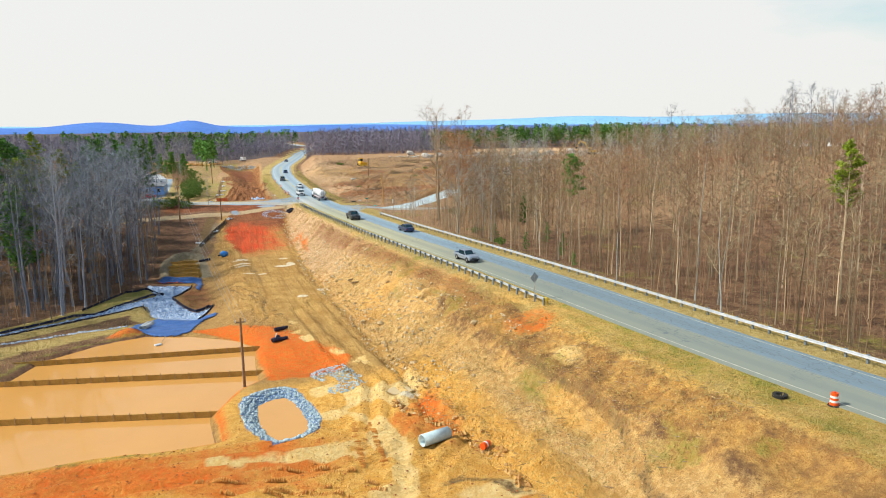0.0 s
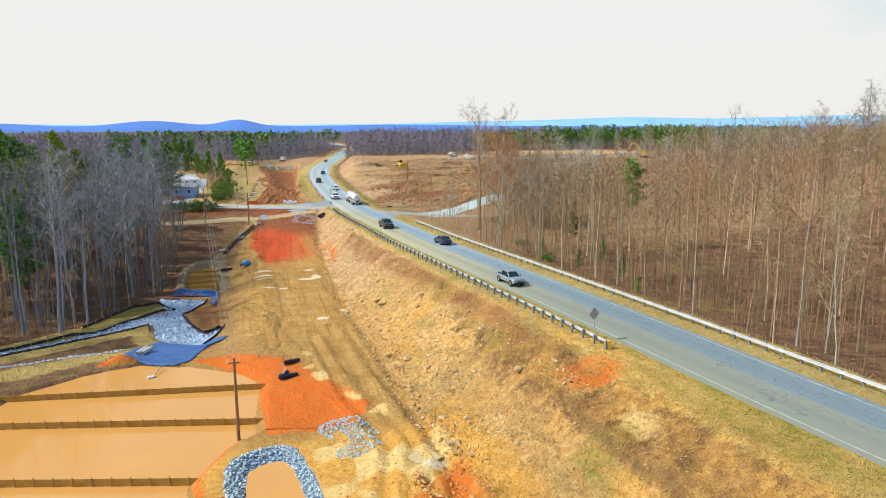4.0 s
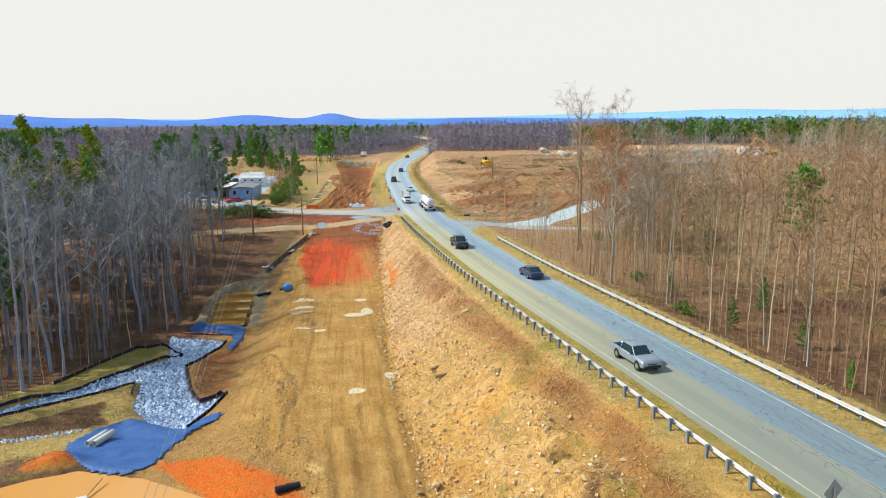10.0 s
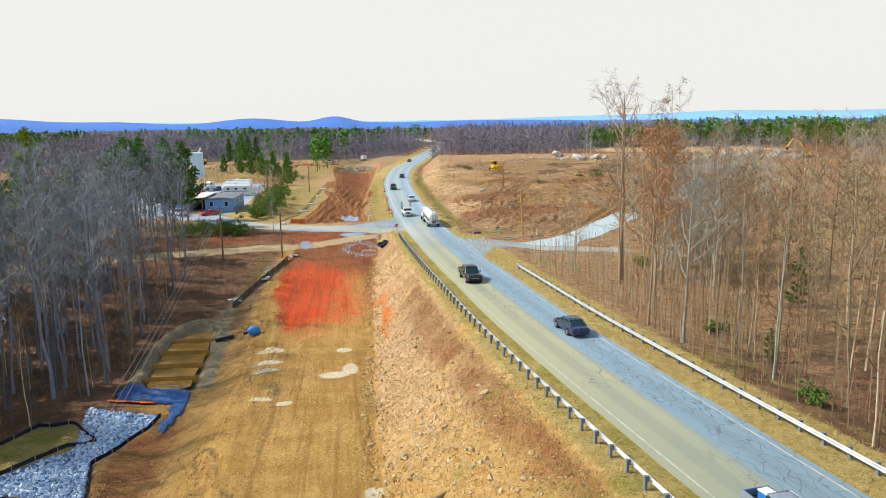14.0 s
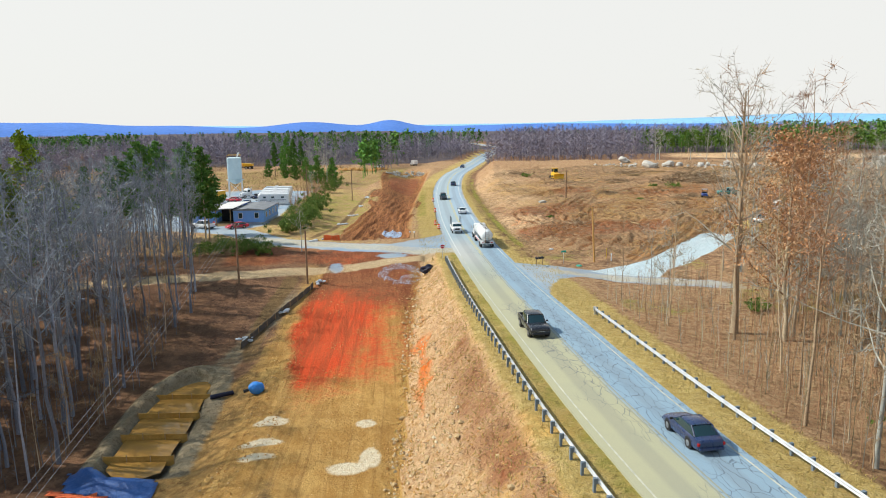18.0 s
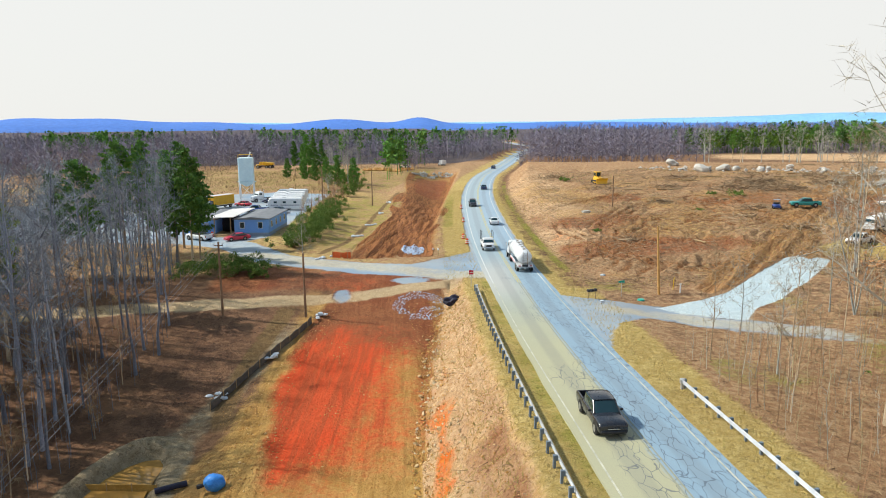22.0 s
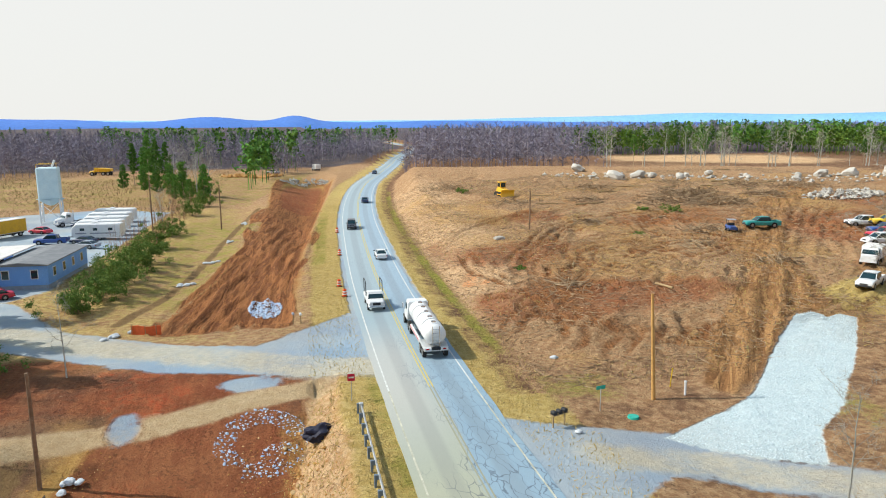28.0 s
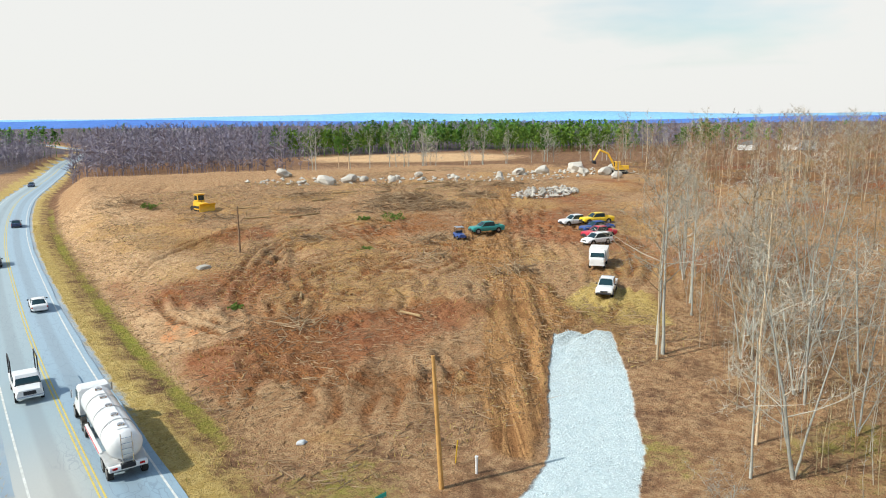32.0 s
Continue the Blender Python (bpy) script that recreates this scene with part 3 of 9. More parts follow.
def land(x, y, fine=True):
    x, y = np.asarray(x, float), np.asarray(y, float)
    rz, s = road_z(y), x - road_x(y)
    # left of the road
    crest = rz - 0.085 - 0.035 * np.clip(-s - 4.0, 0, 4)
    top_x = road_x(y) - 7.2 - 1.5 * smooth(70, 40, y)
    br, bl, bz, fz = bed_r(y), bed_l(y), bed_z(y), floor_z(y)
    u = np.clip((top_x - x) / np.maximum(top_x - br, 0.5), 0, 1)
    slope_z = crest + (bz - crest) * (0.75 * u + 0.25 * smooth(0, 1, u))
    bed = bz + 0.15 * smooth(2.5, 0, np.abs(x - bl - 0.5)) - 0.25 * smooth(1.6, 0, np.abs(x - br + 0.8)) * (y < 195)
    v = smooth(0, 7.5, bl - x)
    low = bz + (fz - bz) * v - 0.012 * np.clip(-x - 10, 0, 150) * smooth(235, 190, y)
    left = np.where(x > top_x, crest, np.where(x > br, slope_z, np.where(x > bl, bed, low)))
    # beyond the junction on that side
    flat = -1.7 + 0.004 * (y - 230) - 0.5 * smooth(6, 1, np.abs(x - 16 - (y - 240) * 0.035)) * smooth(222, 240, y)
    cut = outline(x, y, CUT)
    share = (x - cut_l(y)) / (cut_r(y) - cut_l(y))
    flat = flat - (0.9 + 3.0 * smooth(262, 330, y)) * smooth(0.0, 0.7, share) * smooth(1.02, 0.82, share) * smooth(221, 226, y) * smooth(436, 418, y) + 1.3 * smooth(14, 5, np.abs(s + 16)) * smooth(300, 380, y)
    shoulder = rz - 0.15 - 0.04 * np.clip(-s - 4, 0, 8)
    far_left = shoulder + (flat - shoulder) * smooth(4.5, 12, -s)
    left = left + (far_left - left) * smooth(196, 214, y)
    pond = outline(x, y, POND)
    left = np.where(pond < 5, left + (-8.7 - left) * smooth(1.2, -1.6, pond), left)
    ring = outline(x, y, RING)
    left = left + (-7.7 - left) * smooth(0.3, -2.2, ring)
    sw = outline(x, y, SWALE)
    left = left + 0.85 * smooth(0.1, 1.1, sw) * smooth(2.8, 1.5, sw) * (1 - 0.6 * smooth(3, 5, x)) - 0.6 * smooth(0.5, -0.6, sw)
    chute = outline(x, y, CHUTE)
    left = left + 0.35 * smooth(0.0, 1.0, chute) * smooth(3.0, 1.2, chute) - 0.35 * smooth(0.4, -0.8, chute)
    # right of the road
    edge = rz - 0.085 - 0.03 * np.clip(s - 4, 0, 3.5) - 0.35 * smooth(6.5, 9.0, s) * smooth(205, 225, y)
    hill = clearing(x, y)
    woods = -1.8 + 11.0 * smooth(58, 250, x) + 4.0 * np.exp(-(np.hypot(x - 232, y - 190) / 62)**2)
    beyond = woods + (hill - woods) * smooth(160, 200, y)
    right = edge + (beyond - edge) * smooth(7.5, 17.5, s)
    z = np.where(s < 0, left, right)
    far = smooth(430, 620, y) * 2.2
    z = z + far * smooth(6, 30, np.abs(s))
    dist = np.hypot(x - 30, y - 140)
    z = z + rough(x, y, 260, 11, 3) * 5.0 * smooth(420, 1100, dist)
    if fine:
        paved = smooth(4.6, 6.5, np.abs(s))
        dirt = smooth(9, 13, np.abs(s))
        wet = smooth(-0.4, 0.6, pond) * smooth(-0.2, 0.5, sw)
        z = z + wet * paved * 0.05 * rough(x, y, 2.2, 21, 3)
        bank = smooth(0, 0.15, u) * (s < 0) * (x > br) * (y < 205)
        z = z + 0.8 * bank * rough(x + 0.4 * y, y, 3.6, 31, 4) + 0.22 * bank * rough(x, y, 1.4, 33, 1) + 0.45 * bank * (0.4 - np.abs(rough(0.3 * x, y, 2.4, 37, 2)))
        lip = u + 0.10 * rough(x, y, 7, 35, 3)
        z = z + 0.6 * smooth(0.22, 0.40, lip) * smooth(0.50, 0.43, lip) * bank * smooth(96, 78, y)
        drop = x - scarp_x(y) - 0.5 * rough(x, y, 3.0, 36, 3)
        z = z - 0.55 * smooth(0.35, -0.35, drop) * smooth(-6.0, -1.5, drop) * smooth(68, 62, y) * (s < 0)
        pit = np.hypot((x - 31.4) / 1.7, (y - 83.6) / 1.2) + 0.3 * rough(x, y, 1.2, 39, 2)
        z = z - 1.0 * smooth(1.2, 0.3, pit) + 0.3 * smooth(0.5, 0.0, np.abs(pit - 1.35))
        bed_m = (x < br) * (x > bl) * (y < 205) * (y > 70)
        z = z + bed_m * (0.07 * rough(x, y * 0.12, 1.1, 41, 2) + 0.04 * rough(x, y, 1.2, 43, 2))
        z = z + 0.18 * smooth(64, 58, y) * (s < -12) * rough(x * 0.25 + y * 0.2, y, 1.6, 47, 3) * (pond > 0.5)
        clr = smooth(195, 212, y) * smooth(9, 16, s) * smooth(420, 360, y)
        z = z + clr * (0.42 * rough(x, y, 7, 51, 4) + 0.20 * rough(x, y, 1.5, 53, 2))
        near_by = (x > 44) & (x < 160) & (y > 196) & (y < 300)
        if near_by.any():
            z[near_by] += (clr[near_by] if np.ndim(clr) else clr) * tread(x[near_by], y[near_by], TRACKS, 1.0, 0.34, 0.55) * smooth(-1.5, 0.5, outline(x[near_by], y[near_by], RUTS)) * (0.5 + lattice(x[near_by], y[near_by], 11, 65))
        fore = (x > -20) & (x < 25) & (y > 38) & (y < 106)
        if fore.any():
            z[fore] += tread(x[fore], y[fore], MUD_TRACKS, 1.0, 0.26, 0.55) * (pond[fore] > 0.8) * (ring[fore] > 0.3)
            z[fore] += 0.45 * rough(x[fore], y[fore], 3.0, 67, 3) * smooth(9, 14, x[fore]) * smooth(27, 23, x[fore]) * smooth(84, 72, y[fore]) * (ring[fore] > 0.3)
        back = (cut < 1.0) & (y < 340)
        if back.any():
            z[back] += tread(x[back], y[back], CUT_TRACKS, 0.9, 0.34, 0.6) * smooth(330, 280, y[back])
        swirl = 0.78 * x - 0.62 * y + 9 * rough(x, y, 34, 57, 2)
        z = z + clr * smooth(-0.25, 0.3, rough(x, y, 16, 59, 2)) * 0.85 * (0.45 - np.abs(rough(swirl, 0.10 * (x + y), 3.0, 55, 2)))
        ruts = smooth(1.5, -1.5, outline(x, y, RUTS))
        z = z + ruts * 0.27 * np.sin(2.3 * (0.77 * x - 0.64 * y) + 0.9 * rough(x, y, 9, 69, 2)) * (0.6 + 0.8 * lattice(0.77 * x - 0.64 * y, 0.12 * (0.64 * x + 0.77 * y), 3, 63))
        z = z + 0.4 * smooth(0.5, -2, cut) * smooth(290, 255, y) * (0.4 - np.abs(rough(x - 0.085 * y, y * 0.05, 1.5, 61, 2)))
        z = z + 0.16 * dirt * wet * rough(x, y, 5.0, 71, 3) * (1 - clr) * (1 - bed_m)
        z = z - 0.16 * smooth(0.6, 0.1, np.abs(along(x, y, GULLY) - 0.75)) + 1.0 * smooth(1.0, 0.0, np.hypot((x + 6.6) / 3.2, (y - 101.2) / 2.4)) - 0.10 * smooth(2.2, 0.4, np.abs(x - bl - 0.8 - 1.2 * np.sin(y * 0.11))) * smooth(85, 92, y) * smooth(150, 138, y) * (0.6 + 0.6 * rough(x, y, 1.5, 77, 2))
    return z


def ground_z(x, y):
    return float(land(np.array([x]), np.array([y]))[0])


def spaced(core_a, core_b, step, lo, hi, grow=1.18):
    mid = list(np.arange(core_a, core_b + 1e-6, step))
    d, a, up = step, core_a, []
    while a > lo:
        d *= grow
        a -= d
        up.append(max(a, lo))
    d, b, down = step, core_b, []
    while b < hi:
        d *= grow
        b += d
        down.append(min(b, hi))
    return np.array(up[::-1] + mid + down)


def grid_mesh(name, xs, ys, zf):
    gx, gy = np.meshgrid(xs, ys)
    gz = zf(gx, gy)
    co = np.stack([gx, gy, gz], -1).reshape(-1, 3).astype(np.float32)
    n, m = len(xs), len(ys)
    idx = np.arange(n * m).reshape(m, n)
    quads = np.stack([idx[:-1, :-1], idx[:-1, 1:], idx[1:, 1:], idx[1:, :-1]], -1).reshape(-1, 4)
    return mesh_from(name, co, quads), gx.ravel(), gy.ravel(), gz.ravel()


def mesh_from(name, co, polys, shade=True):
    """A mesh out of arrays: vertices, and polygons that all have the same number of corners."""
    co, polys = np.asarray(co, np.float32), np.asarray(polys, np.int32)
    me = bpy.data.meshes.new(name)
    k = polys.shape[1]
    me.vertices.add(len(co))
    me.vertices.foreach_set("co", co.ravel())
    me.loops.add(polys.size)
    me.loops.foreach_set("vertex_index", polys.ravel())
    me.polygons.add(len(polys))
    me.polygons.foreach_set("loop_start", np.arange(0, polys.size, k, dtype=np.int32))
    me.polygons.foreach_set("loop_total", np.full(len(polys), k, np.int32))
    me.polygons.foreach_set("use_smooth", np.full(len(polys), shade))
    me.update()
    me.validate()
    return me


def attribute(me, name, values):
    a = me.attributes.new(name, "FLOAT", "POINT")
    a.data.foreach_set("value", np.clip(values, -10, 10).astype(np.float32))


xs = spaced(-34, 124, 0.45, -4600, 4600)
ys = spaced(36, 336, 0.52, -900, 4800, 1.12)
ground_me, gx, gy, gz = grid_mesh("ground", xs, ys, land)
s_ = gx - road_x(gy)
u_pond, u_chute, u_clear = outline(gx, gy, POND), outline(gx, gy, CHUTE), smooth(196, 206, gy) * smooth(8, 12, s_)
left_ = (s_ < 0) & (gy < 208)
on_slope = left_ & (gx > bed_r(gy) - 0.5)
in_bed = left_ & (gx <= bed_r(gy)) & (gx > bed_l(gy) - 2)
verge = np.where((s_ > 0) & (gy > 196), (0.5 + 0.3 * smooth(6.6, 5.4, s_)) * smooth(9.2, 7.2, s_), smooth(10.5, 8.0, np.abs(s_)))
tread_d = np.full(gx.shape, 9.0)
in_tr = (gx > 44) & (gx < 160) & (gy > 196) & (gy < 300)
for line in TRACKS:
    tread_d[in_tr] = np.minimum(tread_d[in_tr], np.abs(along(gx[in_tr], gy[in_tr], line) - 1.0))
cut_d = np.full(gx.shape, 9.0)
in_cut = (gx > 10) & (gx < 62) & (gy > 220) & (gy < 340)
for line in CUT_TRACKS:
    cut_d[in_cut] = np.minimum(cut_d[in_cut], np.abs(along(gx[in_cut], gy[in_cut], line) - 0.9))
FIELD_R = [(150, 385), (215, 495), (330, 470), (300, 395), (230, 360)]
ISLAND = [(-34, 107), (-15.2, 118.2), (-12.3, 120.2), (-3.0, 131.6), (-4.0, 136.6), (-8.4, 138.2), (-14.8, 124.8), (-34, 112)]
SAND = [(13.6, 95), (14.8, 91), (14.6, 86), (16.4, 81.5), (17.6, 77.5), (19.4, 72)]
SILT = [(13.3, 150.0, 1.5, 1.0), (13.0, 145.6, 1.9, 0.7), (13.0, 142.8, 1.5, 0.7), (22.0, 148.6, 0.9, 0.9), (20.6, 139.8, 1.6, 1.1), (22.4, 141.6, 0.8, 1.8), (13.2, 133.9, 1.0, 0.5), (15.6, 132.4, 0.8, 0.6), (22.6, 112.9, 0.7, 1.1), (18.8, 108.6, 0.9, 0.7), (20.7, 62.1, 1.1, 0.7)]
zone = {
    "z_mulch": np.maximum.reduce([0.9 * smooth(206, 214, gy) * (s_ < -6) * smooth(520, 470, gy), u_clear * smooth(480, 340, gy) * smooth(200, 150, gx - 0.2 * (gy - 200)), (s_ > 8) * smooth(230, 180, gx) * (gy < 240) * (0.26 + 0.44 * smooth(105, 135, gy) - 0.12 * smooth(165, 190, gy))]),
    "z_grass": np.maximum.reduce([0.85 * smooth(1.5, 0, outline(gx, gy, [(89, 207), (92, 214), (100, 216), (100, 209), (94, 202)])), smooth(0.8, -0.2, outline(gx, gy, ISLAND)), verge, 0.9 * smooth(2, 8, u_pond) * smooth(14, 9, u_pond) * (gx < 4), smooth(206, 214, gy) * (s_ < -6) * smooth(520, 430, gy) * (0.38 - 0.20 * smooth(0, -20, gx) + 0.16 * smooth(24, 14, gx)) * (1 - 0.5 * smooth(330, 350, gy) * smooth(450, 430, gy)),
                                  0.2 * smooth(310, 345, gy) * u_clear * smooth(420, 380, gy), smooth(2.8, 1.2, np.abs(u_chute - 1.2)) * (gx < -1) * (gy < 135)]),
    "z_slope": on_slope * smooth(6.5, 8.5, -s_) * 0.95 * smooth(0, 30, gy) * (1 - 0.85 * smooth(-17, -12, s_) * smooth(92, 68, gy)) ,
    "z_tan": np.maximum.reduce([in_bed * smooth(40, 60, gy) * smooth(205, 195, gy) * smooth(-3, 0.5, gx - bed_l(gy)), (left_ & (gy < 72) & (u_pond > 0) & (gx < bed_r(gy) + 3)) * 0.8,
                                left_ * smooth(-6, -1, gx - bed_l(gy)) * (gx < bed_l(gy)) * smooth(100, 106, gy) * smooth(180, 170, gy) * 0.8]),
    "z_bank": left_ * smooth(56, 60, gy) * smooth(112, 100, gy) * smooth(0, 3, gx) * (gx < bed_l(gy) + 2) * (u_pond > -0.5) * 1.1 + smooth(0.5, -2, outline(gx, gy, CUT)) * 0.95 + 0.46 * u_clear * smooth(0.35, 0.7, lattice(gx, gy, 7, 91)) * smooth(330, 300, gy) + left_ * (gx < bed_l(gy) + 1.5) * smooth(94, 100, gy) * smooth(205, 198, gy) * smooth(0.2, 0.8, u_chute) * smooth(-5.0 + 7.0 * smooth(138, 146, gy), 3.0 + 2.5 * smooth(138, 146, gy), gx - 0.8 * np.sin(gy * 0.2) - 7.5 * smooth(160, 172, gy)) * (1.15 - 0.42 * smooth(174, 184, gy)),
    "z_gold": np.maximum.reduce([0.5 * on_slope * smooth(-18, -12, s_) * smooth(95, 70, gy), 0.9 * left_ * smooth(74, 66, gy) * smooth(28, 24, gx) * (u_pond > 0.3), 0.46 * on_slope * smooth(0.55, 0.8, lattice(gx, gy, 5, 90)) * smooth(150, 120, gy)]),
    "z_pink": 0.62 * smooth(8, 10, s_) * smooth(30, 17, s_) * smooth(208, 222, gy) * smooth(360, 320, gy) + 0.9 * smooth(12, -6, outline(gx, gy, [(186, 452), (206, 492), (272, 482), (292, 440), (264, 400), (226, 414)])) + 0.82 * on_slope * smooth(92, 140, gy) * smooth(6.5, 8.5, -s_),
    "z_berm": smooth(3.0, 1.8, outline(gx, gy, SWALE)) * (gy > 144) + 0.6 * left_ * smooth(3.0, 1.0, np.abs(gx - 5.5 - 0.28 * (gy - 170))) * smooth(166, 170, gy) * smooth(196, 188, gy),
    "z_silt": np.maximum.reduce([0.95 * smooth(1.5, 0.6, np.hypot((gx - a) / c, (gy - b) / d)) for a, b, c, d in SILT]),
    "z_blue": np.maximum(smooth(0.5, 0.0, u_chute), smooth(0.4, 0.0, outline(gx, gy, RING)) * smooth(-0.6, 0.0, outline(gx, gy, RING_IN))),
    "z_clay": np.maximum.reduce([0.24 * smooth(2.2, 0.2, outline(gx, gy, [(14.4, 209.8), (18.1, 209.8), (20.7, 204.6), (19.6, 201.5), (16.0, 202.5)])), left_ * smooth(147, 168, gy - 0.3 * (gx - 18)) * smooth(197, 181, gy) * smooth(-0.6, 2.4, gx - bed_l(gy) - 1.6 * (lattice(gx, gy, 3.0, 103) - 0.5)) * smooth(30, 25, gx + 0.03 * (160 - gy)) * (0.75 + 0.25 * lattice(gx, gy * 0.08, 1.6, 96)) * (0.40 + 0.84 * smooth(27.5, 16.5, gx)) * (0.82 + 0.4 * lattice(gx, gy * 0.15, 1.1, 81))])
    * (0.62 + 0.38 * smooth(150, 168, gy) + 0.38 * smooth(100, 90, gy)),
    "z_rust": np.maximum.reduce([smooth(3, 0, outline(gx, gy, [(0, 203), (33, 205.0), (24, 209.5), (8, 214), (0, 214)])) * (0.45 + 0.5 * lattice(gx, gy, 5, 86)), smooth(0.5, -3, outline(gx, gy, CUT)) * 0.88 * smooth(9.0, 5.0, np.abs(gx - 25.5 - 0.075 * (gy - 225))) * smooth(430, 400, gy),
                                 left_ * smooth(176, 190, gy) * smooth(-1, 1, gx - bed_l(gy)) * smooth(31, 28, gx) * 0.95, 0.64 * u_clear * smooth(0.4, 0.8, lattice(gx, gy, 13, 93)) * smooth(300, 270, gy), 0.6 * in_bed * smooth(25, 28, gx) * smooth(150, 165, gy), 0.56 * on_slope * smooth(12.5, 9.8, -s_) * smooth(7.2, 8.4, -s_) * smooth(60, 80, gy) * smooth(175, 150, gy) * (0.6 + 0.6 * lattice(gx, gy, 2.6, 102)), 0.2 * on_slope * smooth(0.5, 0.8, lattice(gx, gy, 6, 99)) * smooth(140, 110, gy) * smooth(62, 92, gy), 0.6 * left_ * smooth(7.5, 4.5, gx) * smooth(-0.5, 1.5, gx) * smooth(108, 116, gy) * smooth(142, 134, gy) * smooth(0.3, 1.0, u_chute)]),
    "z_rut": np.maximum.reduce([0.95 * smooth(0.5, -2, outline(gx, gy, CUT)) * smooth(6.0, 3.6, np.abs(gx - 23.6 - 0.085 * (gy - 224))) * smooth(350, 320, gy), 1.0 * smooth(1.3, 0.3, cut_d) * smooth(0.2, 0.5, lattice(gx, gy * 0.3, 5, 89)), 0.7 * smooth(-0.3, -1.6, outline(gx, gy, CUT)) * smooth(-6.0, -3.4, outline(gx, gy, CUT)) * smooth(280, 310, gy), 0.62 * u_clear * smooth(1.0, 0.2, tread_d) * smooth(0.2, 0.6, lattice(gx, gy, 12, 94))]),
    "z_drive": np.maximum.reduce([smooth(1.5, -1.0, outline(gx, gy, RUTS)), 0.75 * smooth(6, 2, along(gx, gy, [(86, 211), (100, 236), (118, 258), (150, 285)])), 0.45 * u_clear * smooth(0.45, 0.8, lattice(gx, gy, 17, 100)) * smooth(300, 270, gy)]),
    "z_path": 0.95 * smooth(1.9, 0.9, along(gx, gy, PATH_L)) * (1 - 0.75 * smooth(1.3, 0.5, np.hypot((gx - 17.1) / 1.5, (gy - 200.4) / 2.2))) * smooth(36, 31, gx),
    "z_dust": np.maximum.reduce([0.95 * smooth(3.6, 1.4, along(gx, gy, [(38, 205.2), (30.5, 208.5), (23.7, 211.9), (16.6, 215.4), (8.8, 219.8), (0.3, 225.5)])) * (0.62 + 0.3 * lattice(gx, gy, 6, 79)), 0.95 * smooth(3.2, 1.0, along(gx, gy, SIDE_R)) * (0.60 + 0.4 * lattice(gx, gy, 5, 80)) * smooth(46, 50, gx) * smooth(76, 66, gx)]),
    # Far ground that takes the painted haze colour.
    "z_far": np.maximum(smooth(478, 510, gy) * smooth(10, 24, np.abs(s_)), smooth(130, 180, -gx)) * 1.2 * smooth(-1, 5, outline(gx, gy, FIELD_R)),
    "z_white": smooth(0.6, -0.2, outline(gx, gy, GRAVEL)),
    "z_orange": np.maximum.reduce([0.62 * left_ * smooth(59.8, 57.6, gy + 0.12 * gx) * smooth(16, 8, gx) * smooth(49, 53, gy + 0.1 * gx), 0.5 * left_ * smooth(70, 62, gy) * smooth(26, 22, gx) * smooth(12, 18, gx) * smooth(0.4, 0.7, lattice(gx, gy, 5, 92)), smooth(1, -1.5, outline(gx, gy, [(0.5, 99.6), (7, 99), (13, 92), (15.5, 85), (19, 76), (16, 71), (8.5, 72.5), (8.2, 75), (8.6, 88), (6.0, 93)])), 0.62 * smooth(1.7, 0.3, along(gx, gy, [(27.0, 146), (28.4, 164), (29.8, 182)]) + 1.6 * (lattice(gx, gy * 0.4, 1.8, 82) - 0.3)),
                                   smooth(4.0, 1.4, np.hypot(gx - 35.2, (gy - 63.8) * 0.7)) * 0.58, 0.72 * smooth(1.5, 0.5, np.hypot((gx - 21.5) / 1.3, (gy - 58.9) / 2.4)), 0.55 * smooth(1.4, 0.4, along(gx, gy, [(0, 51.4), (6, 50.2), (12, 47.6)]) + 1.2 * (lattice(gx, gy, 2, 87) - 0.3)), 0.6 * smooth(1.1, 0.6, np.hypot((gx + 6.6) / 3.2, (gy - 101.2) / 2.4)), smooth(2, 0, np.hypot(gx - 31.5, (gy - 83) * 0.8)) * 0.6,
                                   smooth(3.4, 1.2, np.hypot((gx - 55), (gy - 235) * 0.5)) * 0.4, 0.7 * smooth(2.0, 0.2, u_pond) * smooth(-0.2, 0.2, u_pond) * (gx > 0) * (gy < 74)]),
    "z_pale": np.maximum.reduce([0.85 * smooth(2.0, 0.7, along(gx, gy, [(2.4, 55.2), (7.9, 54.2), (12.8, 52.6)]) + 1.6 * (lattice(gx, gy, 1.7, 85) - 0.35)), 0.8 * smooth(1.5, 0.4, along(gx, gy, [(19.2, 65.4), (16.3, 63.9), (14, 61.6), (15.6, 57), (15.8, 53), (15.4, 48.3), (14.6, 43)]) + 1.8 * (lattice(gx, gy, 1.9, 84) - 0.3)), 0.9 * smooth(1.5, 0.2, along(gx, gy, SAND) + 2.4 * (lattice(gx, gy, 1.5, 88) - 0.35)), left_ * smooth(0.58, 0.8, lattice(gx, gy, 3.2, 95)) * smooth(80, 66, gy) * smooth(10, 13, gx) * smooth(25, 21, gx), smooth(2.0, 0.4, np.hypot((gx - 10.5) * 0.35, gy - 54.5)) * 0.8,
                                 smooth(2.2, 0.5, np.hypot((gx - 33.6) * 0.9, (gy - 53.6) * 0.45)) * 0.6]),
